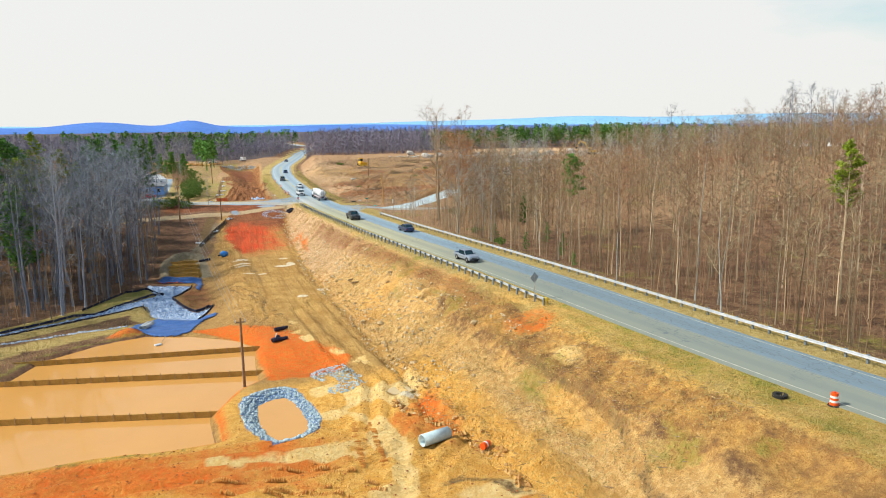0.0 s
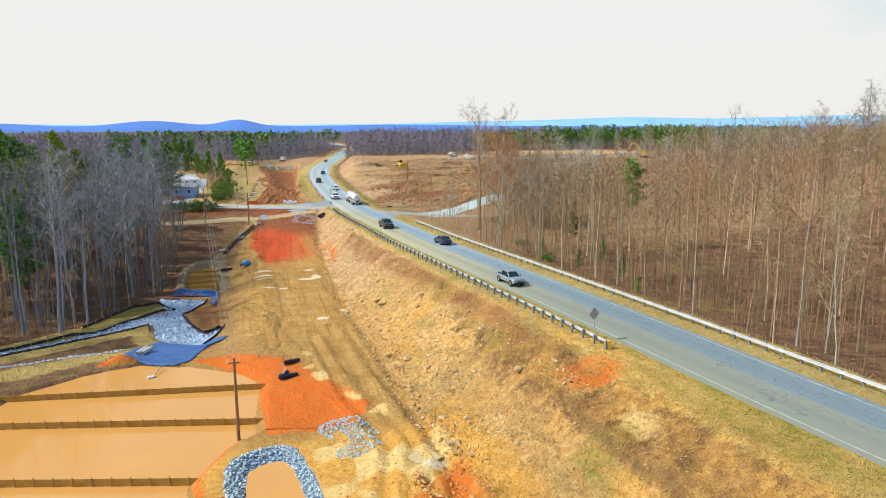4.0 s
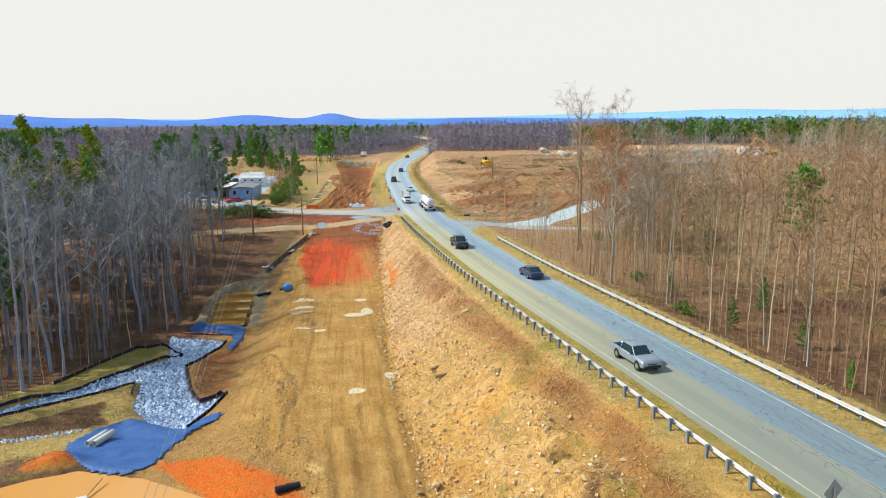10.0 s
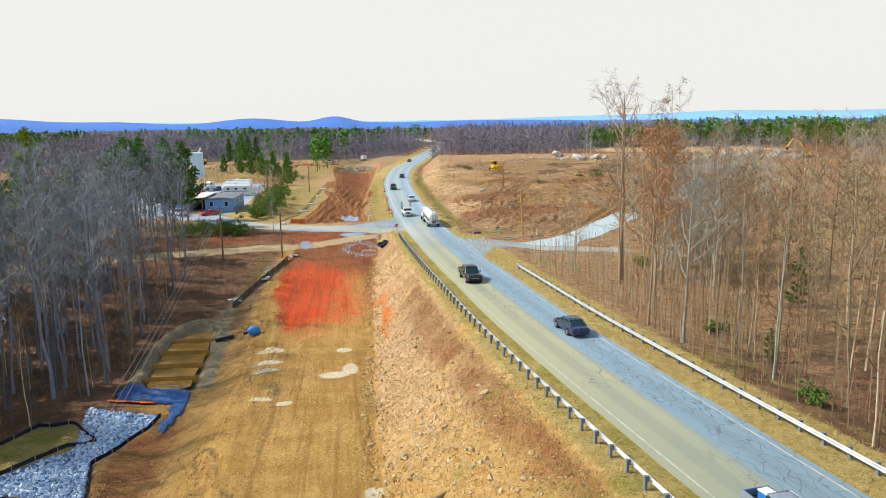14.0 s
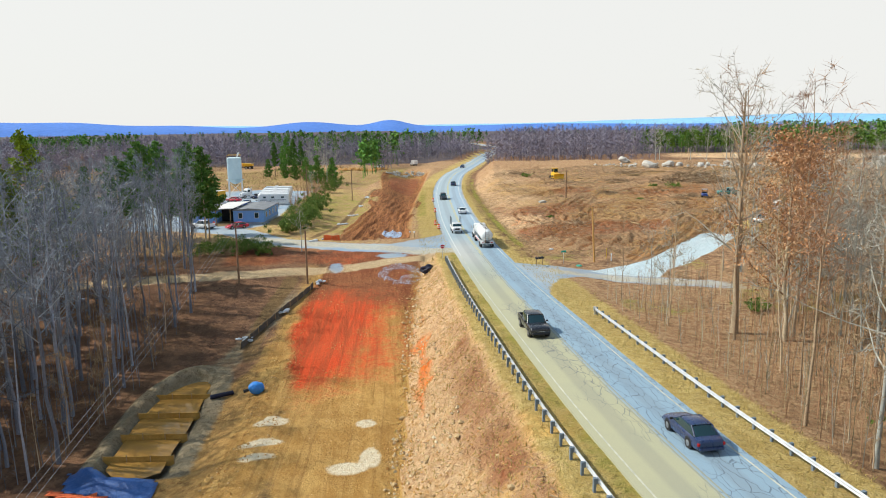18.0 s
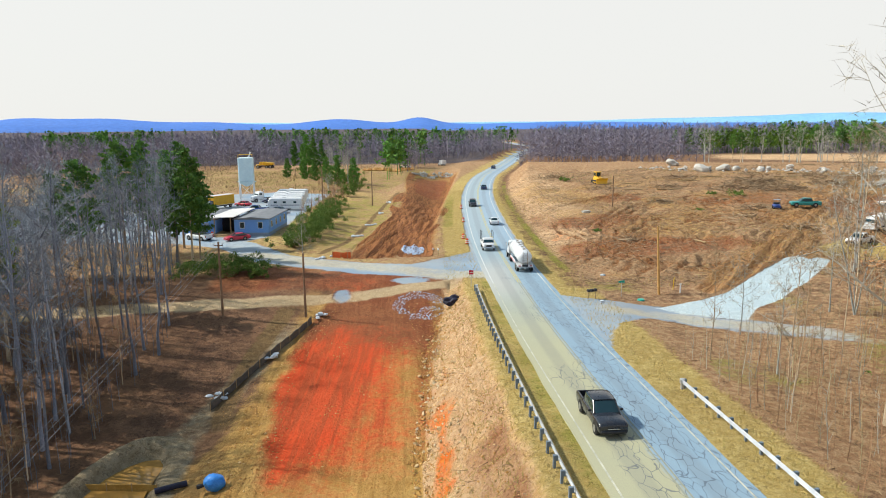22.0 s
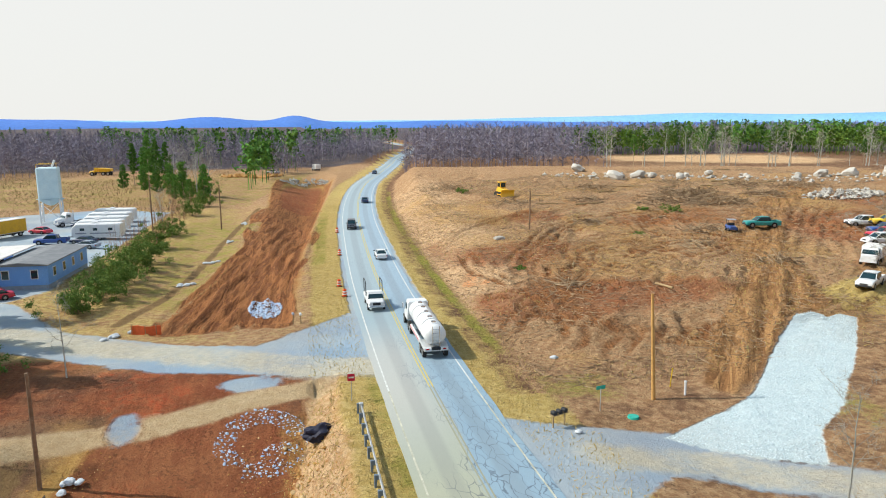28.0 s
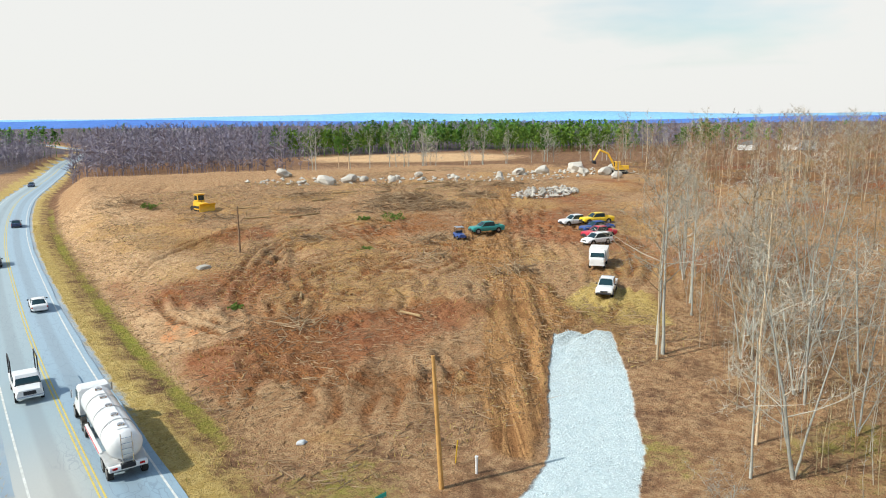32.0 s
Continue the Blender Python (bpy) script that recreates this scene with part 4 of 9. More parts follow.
    "z_green": np.maximum.reduce([0.40 * (s_ < -30) * smooth(246, 256, gy) * smooth(335, 325, gy) * smooth(10, 6, gx) * (gx > -120), 0.42 * (s_ < -30) * smooth(330, 350, gy) * smooth(480, 450, gy) * (gx > -120), 0.46 * smooth(8, 11, gx) * smooth(26, 18, gx - 0.06 * (gy - 230)) * smooth(228, 236, gy) * smooth(350, 300, gy), 0.5 * smooth(0.4, -0.6, outline(gx, gy, ISLAND)) * smooth(0.1, 0.6, u_chute), 0.62 * smooth(1.4, 0.4, np.abs(s_ - 8.4)) * (0.6 + 0.7 * lattice(gx, gy, 6, 78)) * smooth(195, 215, gy) * smooth(400, 330, gy), 0.5 * (s_ < 0) * smooth(76, 50, gy) * smooth(10.5, 7, -s_), 0.55 * smooth(2.2, 0.6, np.abs(s_ + 8)) * smooth(240, 260, gy) * smooth(340, 300, gy),
                                  0.5 * smooth(3.5, 1.0, u_pond) * smooth(0.3, 1.0, u_pond) * (gx < 0), 0.43 * on_slope * smooth(0.62, 0.8, lattice(gx, gy, 3.2, 97)) * smooth(22, 15, -s_) * smooth(128, 112, gy), 0.5 * smooth(6.5, 4.6, -s_) * (s_ < 0) * (gy < 205), 0.42 * (s_ > 9) * smooth(0.6, 0.85, lattice(gx, gy, 9, 98)) * (gy < 200)]),
    "z_mud": np.maximum.reduce([0.52 * smooth(0.9, 0.2, np.abs(gx - scarp_x(gy) + 0.2 - 0.5 * rough(gx, gy, 3.0, 36, 3))) * smooth(67, 62, gy) * left_, 0.62 * smooth(1.0, 0.4, np.hypot((gx - 31.2) / 1.6, (gy - 83.2) / 1.0)), 0.58 * smooth(1.1, 0.4, along(gx, gy, [(16.4, 43.4), (18.9, 44.3), (20.7, 43.5), (21.9, 41.5)]) + 0.9 * (lattice(gx, gy, 1.4, 83) - 0.35)), 0.62 * smooth(0.55, 0.1, np.abs(along(gx, gy, GULLY) - 0.75)) * (0.55 + 0.6 * lattice(gx, gy, 2.2, 101)), 0.7 * smooth(1.1, 0.4, along(gx, gy, DITCH)), 0.8 * smooth(2.0, 0.6, np.abs(gx - bed_l(gy) + 4.2)) * smooth(166, 172, gy) * smooth(200, 195, gy), 0.42 * smooth(1.4, 0.1, np.abs(gx - bed_l(gy) - 2.2 - 0.7 * np.sin(gy * 0.11))) * smooth(86, 95, gy) * smooth(150, 138, gy), 0.34 * smooth(1.3, 0.3, np.abs(gx - bed_r(gy) + 0.8)) * (gy < 150) * left_ * (gy > 60)]),
    "z_gravel": np.maximum.reduce([0.8 * smooth(1.3, 0.5, np.hypot((gx - 26.4) / 3.2, (gy - 205.6) / 1.5)), 0.8 * smooth(1.3, 0.5, np.hypot((gx - 14.6) / 1.6, (gy - 212) / 1.0)), 0.8 * smooth(1.3, 0.5, np.hypot((gx - 17.1) / 1.5, (gy - 200.4) / 2.2)), 0.9 * smooth(0.8, -0.6, outline(gx, gy, [(44.2, 192), (43.6, 186), (43.6, 178), (44.4, 169), (46.2, 174.5), (48.6, 178.6), (52.6, 181.6), (57, 181.6), (59, 187.6), (50, 189.2)])), smooth(4.4, 2.8, along(gx, gy, SIDE_L)) * 0.95, smooth(3.6, 1.6, along(gx, gy, SIDE_R)) * 0.8 * smooth(76, 66, gx), smooth(1.5, -1, outline(gx, gy, LOT)) * 0.95, smooth(1.5, -0.5, outline(gx, gy, [(27, 214), (38, 225.5), (39, 206), (32, 208)])), verge * smooth(5.2, 4.4, np.abs(s_)) * 0.9 * smooth(205, 230, gy)]),
}
for key, value in zone.items():
    attribute(ground_me, key, value)
ground_me.materials.append(M_EARTH)
ground = tagged(new("ground", ground_me), "bare red and tan graded earth with dry grass verges and leaf litter", "ground", kind="structure")


def strip(name, stations, centre, left, right, lift, mat, label, thick=0.0, cross=0.0):
    """A band that follows the road, between two offsets from its middle line."""
    st = np.asarray(stations, float)
    cols = 9
    off = np.linspace(0, 1, cols)
    lo, hi = (np.full(len(st), f) if not callable(f) else f(st) for f in (left, right))
    o = lo[:, None] + (hi - lo)[:, None] * off[None, :]
    X = centre(st)[:, None] + o
    Z = road_z(st)[:, None] + lift - cross * np.abs(o)
    co = np.stack([X, np.repeat(st[:, None], cols, 1), Z], -1)
    n = len(st)
    if thick:
        low = co[:, [0, -1]].copy()
        low[:, :, 2] -= thick
        co = np.concatenate([low[:, :1], co, low[:, 1:]], 1)
        o = np.concatenate([o[:, :1], o, o[:, -1:]], 1)
    k = co.shape[1]
    idx = np.arange(n * k).reshape(n, k)
    quads = np.stack([idx[:-1, :-1], idx[:-1, 1:], idx[1:, 1:], idx[1:, :-1]], -1).reshape(-1, 4)
    me = mesh_from(name, co.reshape(-1, 3), quads, not thick)
    attribute(me, "across", o.ravel())
    me.materials.append(mat)
    return tagged(new(name, me), label, name.replace("_", " "), kind="structure")


STATIONS = np.concatenate([np.arange(-80, 300, 1.5), np.arange(300, 720, 4.0)])
wobble_l = lambda y: -4.15 + 0.14 * rough(y * 0 + 3, y, 5, 101, 3)
wobble_r = lambda y: 4.1 + 0.14 * rough(y * 0 + 9, y, 5, 105, 3)
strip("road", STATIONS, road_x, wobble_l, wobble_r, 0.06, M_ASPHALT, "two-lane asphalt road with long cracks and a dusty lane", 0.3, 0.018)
OLD_PART, NEW_PART = STATIONS[STATIONS < 200], STATIONS[STATIONS >= 198]
for o in (-3.60, 3.46):
    strip("edge_line", OLD_PART, road_x, o, o + 0.12, 0.068, M_OLDLINE, "dusty half-worn white edge line on asphalt", 0, 0.018)
    strip("edge_line", NEW_PART, road_x, o, o + 0.14, 0.069, M_LINE, "worn white edge line painted on asphalt", 0, 0.018)
for o in (-0.20, 0.09):
    strip("centre_line", OLD_PART, road_x, o, o + 0.11, 0.068, M_FADED, "almost worn-off centre line on dusty asphalt", 0, 0.018)
    strip("centre_line", NEW_PART, road_x, o, o + 0.11, 0.069, M_YELLOW, "yellow double centre line painted on asphalt", 0, 0.018)


def flat_patch(name, pts, z, mat, label, category, step=0.5, wave=0.12, kind="structure"):
    """A level sheet inside an outline, for water."""
    fine_pts = []
    for (ax, ay), (bx, by) in zip(pts, pts[1:] + pts[:1]):
        n = max(1, int(math.hypot(bx - ax, by - ay) / step))
        for i in range(n):
            t = i / n
            px, py = ax + (bx - ax) * t, ay + (by - ay) * t
            fine_pts.append((px + wave * float(rough(px, py, 1.3, 111, 2)), py + wave * float(rough(px, py, 1.3, 113, 2)), z))
    bm = bmesh.new()
    bm.faces.new([bm.verts.new(p) for p in fine_pts])
    bmesh.ops.triangulate(bm, faces=bm.faces[:])
    me = bpy.data.meshes.new(name)
    bm.to_mesh(me)
    bm.free()
    me.materials.append(mat)
    return tagged(new(name, me), label, category, kind=kind)


def grown(pts, d):
    cx, cy = sum(p[0] for p in pts) / len(pts), sum(p[1] for p in pts) / len(pts)
    return [(cx + (x - cx) * (1 + d / max(1.0, math.hypot(x - cx, y - cy))), cy + (y - cy) * (1 + d / max(1.0, math.hypot(x - cx, y - cy)))) for x, y in pts]


flat_patch("pond_water", grown(POND, 0.8), -7.9, M_POND, "still orange silt-laden pond water", "water")
flat_patch("basin_water", RING_IN, -7.25, M_POND, "muddy water in a small stone-rimmed basin", "water")
flat_patch("swale_water", grown(SWALE, 0.2), -9.35, M_SWALE, "brown water standing in a narrow swale", "water")

# ---- woods ----
def tube(path, radii, sides):
    """A tapered tube along a path: vertices and triangles."""
    path, co, tri = np.asarray(path, float), [], []
    for i, (p, r) in enumerate(zip(path, radii)):
        d = path[min(i + 1, len(path) - 1)] - path[max(i - 1, 0)]
        d = d / (np.linalg.norm(d) + 1e-9)
        a = np.cross(d, (0.31, 0.95, 0.02) if abs(d[1]) < 0.9 else (1.0, 0, 0))
        a /= np.linalg.norm(a) + 1e-9
        b = np.cross(d, a)
        for k in range(sides):
            t = 2 * math.pi * k / sides
            co.append(p + r * (math.cos(t) * a + math.sin(t) * b))
    for i in range(len(path) - 1):
        for k in range(sides):
            p, q = i * sides + k, i * sides + (k + 1) % sides
            tri += [(p, q, q + sides), (p, q + sides, p + sides)]
    return np.array(co), np.array(tri, int).reshape(-1, 3)


def gather(pieces):
    co, tri, n = [], [], 0
    for c, t in pieces:
        if len(c):
            co.append(c)
            tri.append(t + n)
            n += len(c)
    return np.concatenate(co), np.concatenate(tri)


def sliver(p, q, w, side):
    """A thin blade from p to a point at q."""
    return np.array([p - side * w, p + side * w, q]), np.array([(0, 1, 2)])


def limb_path(rng, start, way, length, bend, n):
    pts, p, d = [np.array(start, float)], np.array(start, float), np.array(way, float)
    for _ in range(n):
        d = d + rng.normal(0, bend, 3) + (0, 0, 0.09)
        d /= np.linalg.norm(d)
        p = p + d * length / n
        pts.append(p.copy())
    return np.array(pts)


def bare_tree(seed, height, crown_from=0.45, spread=0.22, limbs=15, twigs=9, girth=0.0050, sides=5, twig_w=0.022, stems=1, splay=0.0):
    """Trunk and crown of a leafless tree, one metre and up, rooted at the origin, with one stem or several."""
    rng = np.random.RandomState(seed)
    n, trunks, crown = 7, [], []
    for stem_no in range(stems):
        tall = height * (1.0 if stem_no == 0 else rng.uniform(0.72, 0.95))
        turn = 6.28 * stem_no / stems + rng.normal(0, 0.4)
        out = splay * rng.uniform(0.6, 1.2) if stems > 1 else 0.0
        lean = rng.normal(0, 0.022, 2) + out * np.array([math.cos(turn), math.sin(turn)])
        zs = np.linspace(-0.25, tall * 0.93, n + 1)
        wander = np.cumsum(rng.normal(0, 0.11, (n + 1, 2)), 0) * tall / 25
        wander[0] = wander[1] = 0
        path = np.column_stack([lean[0] * zs + wander[:, 0], lean[1] * zs + wander[:, 1], zs])
        r0 = girth * tall * (1.0 if stem_no == 0 else 0.75)
        trunks.append(tube(path, [r0 * 1.35] + [r0 * (1 - 0.86 * (z / tall)**1.2) for z in zs[1:]], sides))
        for k in range(max(5, limbs // (1 if stem_no == 0 else 2))):
            f = crown_from + (0.98 - crown_from) * ((k + rng.rand()) / limbs)
            f = min(f, 0.98) if stem_no == 0 else crown_from + (0.98 - crown_from) * rng.rand()
            z = f * tall * 0.93
            p = np.array([np.interp(z, zs, path[:, 0]), np.interp(z, zs, path[:, 1]), z])
            az = k * 2.4 + rng.normal(0, 0.5)
            g = (f - crown_from) / (1 - crown_from)
            d = np.array([math.cos(az) + 2 * out * math.cos(turn), math.sin(az) + 2 * out * math.sin(turn), rng.uniform(0.35, 0.9) + 0.9 * g])
            d /= np.linalg.norm(d)
            ln = tall * spread * (0.55 + 1.5 * g**0.6 * (1 - g) + 0.1 * (1 - g)) * rng.uniform(0.7, 1.25)
            lp = limb_path(rng, p, d, ln, 0.17, 3)
            r = r0 * 0.42 * (1.15 - f)
            crown.append(tube(lp, [r + 0.012, r * 0.7 + 0.01, r * 0.42 + 0.008, 0.006], 3))
            for j in range(5):
                t = rng.uniform(0.3, 1.0)
                a = min(2, int(t * 3))
                q = lp[a] + (lp[a + 1] - lp[a]) * (t * 3 - a)
                e = d * 0.5 + rng.normal(0, 0.6, 3) + (0, 0, 0.15)
                e /= np.linalg.norm(e)
                sl = ln * rng.uniform(0.22, 0.45)
                sp = limb_path(rng, q, e, sl, 0.2, 2)
                crown.append(tube(sp, [r * 0.3 + 0.007, r * 0.2 + 0.005, 0.004], 3))
                for i in range(twigs):
                    w = e * 0.45 + rng.normal(0, 0.7, 3) + (0, 0, 0.12)
                    w /= np.linalg.norm(w)
                    b = sp[rng.randint(0, 2)]
                    b = b + (sp[2] - b) * rng.rand()
                    side = np.cross(w, rng.normal(0, 1, 3))
                    side /= np.linalg.norm(side) + 1e-9
                    crown.append(sliver(b, b + w * rng.uniform(0.4, 1.3) * (0.55 + tall / 45), twig_w * rng.uniform(0.6, 1.3), side))
    return gather(trunks), gather(crown)


def mid_tree(seed, height):
    """A leafless tree for the depth of the woods: bare trunk below, a rounded haze of twigs above."""
    rng = np.random.RandomState(seed)
    zs = np.array([-0.3, 0.3, 0.62, 0.94]) * height
    zs[0] = -0.3
    path = np.column_stack([np.cumsum(rng.normal(0, 0.25, 4)), np.cumsum(rng.normal(0, 0.25, 4)), zs])
    r0 = 0.006 * height
    trunk, crown = tube(path, [r0 * 1.2, r0 * 0.8, r0 * 0.45, 0.02], 3), []
    low, wide = rng.uniform(0.22, 0.38), rng.uniform(0.13, 0.19)
    for k in range(15):
        f = low + (0.9 - low) * ((k + rng.rand()) / 15)
        g = (f - low) / (1 - low)
        p = np.array([np.interp(f * height, zs, path[:, 0]), np.interp(f * height, zs, path[:, 1]), f * height])
        a = k * 2.4 + rng.normal(0, 0.4)
        d = np.array([math.cos(a), math.sin(a), rng.uniform(0.2, 0.7) + 0.7 * g])
        d /= np.linalg.norm(d)
        q = p + d * height * wide * (0.6 + 1.4 * g**0.5 * (1 - g)) * rng.uniform(0.75, 1.25)
        side = np.cross(d, rng.normal(0, 1, 3))
        side /= np.linalg.norm(side)
        crown.append(sliver(p, q, 0.05, side))
        for i in range(23):
            b = p + (q - p) * rng.uniform(0.25, 1.0)
            w = d * 0.3 + rng.normal(0, 0.7, 3) + (0, 0, 0.12)
            w /= np.linalg.norm(w)
            side = np.cross(w, rng.normal(0, 1, 3))
            crown.append(sliver(b, b + w * rng.uniform(0.5, 1.6), rng.uniform(0.018, 0.038), side / np.linalg.norm(side)))
    return trunk, gather(crown)


def leaf_cloud(rng, centres, count, size, radius, flat=0.5):
    """Many small blades scattered round some centres."""
    c = centres[rng.randint(0, len(centres), count)] + rng.normal(0, radius, (count, 3)) * (1, 1, flat)
    a, b = rng.normal(0, 1, (count, 3)), rng.normal(0, 1, (count, 3))
    a /= np.linalg.norm(a, axis=1)[:, None]
    b -= a * (a * b).sum(1)[:, None]
    b /= np.linalg.norm(b, axis=1)[:, None]
    s = size * rng.uniform(0.6, 1.4, (count, 1))
    co = np.stack([c - a * s, c + b * s * 0.6, c + a * s, c - b * s * 0.6], 1).reshape(-1, 3)
    i = np.arange(count)[:, None] * 4
    return co, np.concatenate([i + (0, 1, 2), i + (0, 2, 3)])


def pine_tree(seed, height, crown_from=0.5, blades=1300, taper=0.8, wide=0.19):
    """A pine: a straight trunk, whorls of limbs that shorten upwards, needle tufts along their outer parts."""
    rng = np.random.RandomState(seed)
    zs = np.linspace(-0.25, height, 7)
    path = np.column_stack([np.cumsum(rng.normal(0, 0.1, 7)), np.cumsum(rng.normal(0, 0.1, 7)), zs])
    path[0, :2] = path[1, :2] = 0
    r0 = 0.0115 * height
    pieces, tufts = [tube(path, [r0 * 1.2] + [r0 * (1 - 0.9 * z / height) for z in zs[1:]], 6)], []
    count = 40
    for k in range(count):
        f = crown_from + (0.985 - crown_from) * (k + 0.7 * rng.rand()) / count
        z = f * height
        p = np.array([np.interp(z, zs, path[:, 0]), np.interp(z, zs, path[:, 1]), z])
        az = k * 2.4 + rng.normal(0, 0.5)
        g = (f - crown_from) / (1 - crown_from)
        ln = height * wide * ((1 - g)**taper * (0.55 + 0.45 * min(1.0, 4 * g)) + 0.10) * rng.uniform(0.5, 1.2)
        lp = limb_path(rng, p, (math.cos(az), math.sin(az), 0.05 + 0.55 * g), ln, 0.10, 3)
        pieces.append(tube(lp, [0.05, 0.038, 0.025, 0.01], 3))
        reach = max(1, int(ln / 0.7))
        for j in range(reach + 1):
            t = 0.35 + 0.65 * j / reach
            a = min(2, int(t * 3))
            tufts.append(lp[a] + (lp[a + 1] - lp[a]) * (t * 3 - a) + rng.normal(0, 0.14, 3))
    tufts += [path[-1], path[-1] - (0, 0, 0.5)]
    return gather(pieces), leaf_cloud(rng, np.array(tufts), blades, 0.27, 0.3, 0.6)


def data_mesh(name, piece, mat, shade=False):
    me = mesh_from(name, piece[0], piece[1], shade)
    me.materials.append(mat)
    return me


def plant(kind_name, meshes, label, category, x, y, z, turn, size, group=""):
    """One tree: an empty at its foot that holds the parts."""
    root = tagged(new(kind_name), label, category, group)
    root.matrix_basis = Matrix.Translation((x, y, z)) @ Matrix.Rotation(turn, 4, "Z") @ Matrix.Scale(size, 4)
    for pname, me in meshes:
        ob = new(pname, me)
        ob.parent = root
    return root


def spread_copies(piece, xs_, ys_, zs_, turns, sizes):
    """The same shape at many places, as one set of arrays."""
    co, tri = piece
    c, s = np.cos(turns)[:, None], np.sin(turns)[:, None]
    X = (co[None, :, 0] * c - co[None, :, 1] * s) * sizes[:, None] + xs_[:, None]
    Y = (co[None, :, 0] * s + co[None, :, 1] * c) * sizes[:, None] + ys_[:, None]
    Z = co[None, :, 2] * sizes[:, None] + zs_[:, None]
    out = np.stack([X, Y, Z], -1).reshape(-1, 3)
    t = (tri[None] + (np.arange(len(xs_)) * len(co))[:, None, None]).reshape(-1, 3)
    return out, t


def toned(me, counts):
    """One random tone for every copied tree of a mesh: pairs of copies and vertices a copy."""
    attribute(me, "tone", np.concatenate([np.repeat(rng_t.rand(n), k) for n, k in counts]))


def scatter(region, box, gap, seed, tries):
    """Places at least about gap apart where region(x, y) holds."""
    rng = np.random.RandomState(seed)
    x0, y0, x1, y1 = box
    px, py = rng.uniform(x0, x1, tries), rng.uniform(y0, y1, tries)
    ok = region(px, py)
    px, py = px[ok], py[ok]
    cells, keep = set(), []
    for i, (a, b) in enumerate(zip((px // gap).astype(int), (py // gap).astype(int))):
        if (a, b) not in cells:
            cells.add((a, b))
            keep.append(i)
    return px[keep], py[keep]


WOOD_L = [(-13, 124), (-8, 140), (-4.5, 144), (-3.2, 167), (-2.5, 190), (-6, 210), (-16, 230), (-34, 238), (-150, 238), (-150, 60), (-60, 84), (-32, 112)]
WOOD_R = [(50, 132), (60, 147), (70, 164), (78, 180), (91, 196.5), (112, 214), (138, 242), (190, 285), (330, 300), (330, -60), (40, -60), (40, 132)]


def in_left(x, y):
    return (outline(x, y, WOOD_L) < 0) & (along(x, y, PATH_L) > 3.5)


def in_right(x, y):
    edge = ((y > 140) & (outline(x, y, WOOD_R) > -14) & (lattice(x, y, 7, 331) < 0.5)) | ((y > 175) & (lattice(x, y, 9, 333) < 0.42))
    return (outline(x, y, WOOD_R) < 0) & (x - road_x(y) > 9.0) & (along(x, y, SIDE_R) > 4.0) & ~edge


TREES = [(bare_tree(3 + i, h, cf, sp, lb, tw), m) for i, (h, cf, sp, lb, tw, m) in enumerate([
    (22, 0.33, 0.17, 16, 8, M_TWIG), (23, 0.38, 0.16, 16, 8, M_TWIGR), (20, 0.28, 0.19, 16, 8, M_TWIG), (22, 0.30, 0.18, 16, 8, M_TWIG), (19, 0.25, 0.19, 16, 8, M_TWIGR), (21, 0.30, 0.21, 16, 8, M_TWIGG)])]
MASS = [(mid_tree(81 + i, h), m) for i, (h, m) in enumerate([(21, M_TWIG), (22, M_TWIGR), (19, M_TWIGG), (21, M_TWIGR), (18, M_TWIG), (20, M_TWIGG)])]
PALE_TREES = [bare_tree(31, 19, 0.34, 0.30, 15, 10, 0.0085), bare_tree(32, 17, 0.22, 0.34, 12, 9, 0.0085, stems=3, splay=0.24), bare_tree(33, 18, 0.30, 0.28, 13, 9, 0.0078, stems=2, splay=0.16), bare_tree(34, 15, 0.20, 0.36, 11, 9, 0.0085, stems=3, splay=0.32)]
SAPLINGS = [bare_tree(41, 8, 0.15, 0.16, 9, 5, 0.006, 4), bare_tree(42, 10, 0.2, 0.14, 10, 5, 0.006, 4)]
PINES = [pine_tree(51, 22, 0.42, 3600), pine_tree(52, 19, 0.30, 3800), pine_tree(53, 24, 0.50, 3600, 0.6), pine_tree(54, 20, 0.06, 4600, 0.8, 0.25), pine_tree(55, 11, 0.05, 2800, 0.75, 0.27), pine_tree(56, 20, 0.34, 3600, 0.7, 0.20)]
tree_parts = [[("trunk", data_mesh("trunk", t[0], M_BARK, True)), ("crown", data_mesh("crown", t[1], m))] for i, (t, m) in enumerate(TREES)]
WEST_TREES = [bare_tree(13 + i, h, cf, sp, 15, 8, 0.0076) for i, (h, cf, sp) in enumerate([(22, 0.42, 0.17), (23, 0.48, 0.16), (20, 0.36, 0.19), (22, 0.40, 0.18), (19, 0.34, 0.19), (21, 0.38, 0.21)])]
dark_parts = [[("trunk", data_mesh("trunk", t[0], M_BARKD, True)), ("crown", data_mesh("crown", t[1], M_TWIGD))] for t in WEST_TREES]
birch_parts = [[("trunk", data_mesh("trunk", t[0], M_PALE, True)), tree_parts[i][1]] for i, (t, m) in enumerate(TREES)]
pale_parts = [[("trunk", data_mesh("trunk", t[0], M_PALE, True)), ("crown", data_mesh("crown", t[1], M_TWIGL))] for t in PALE_TREES]
sapling_parts = [[("trunk", data_mesh("trunk", t[0], M_BARK, True)), ("crown", data_mesh("crown", t[1], M_TWIG))] for t in SAPLINGS]
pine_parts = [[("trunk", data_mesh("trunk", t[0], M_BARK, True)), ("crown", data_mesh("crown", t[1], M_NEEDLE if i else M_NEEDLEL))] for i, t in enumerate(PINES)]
TREE_LABELS = ["tall bare hardwood with a grey trunk in dense woods", "tall bare hardwood with reddish twigs in dense woods", "bare hardwood with a pale grey trunk and light twigs"]
rng_t = np.random.RandomState(7)


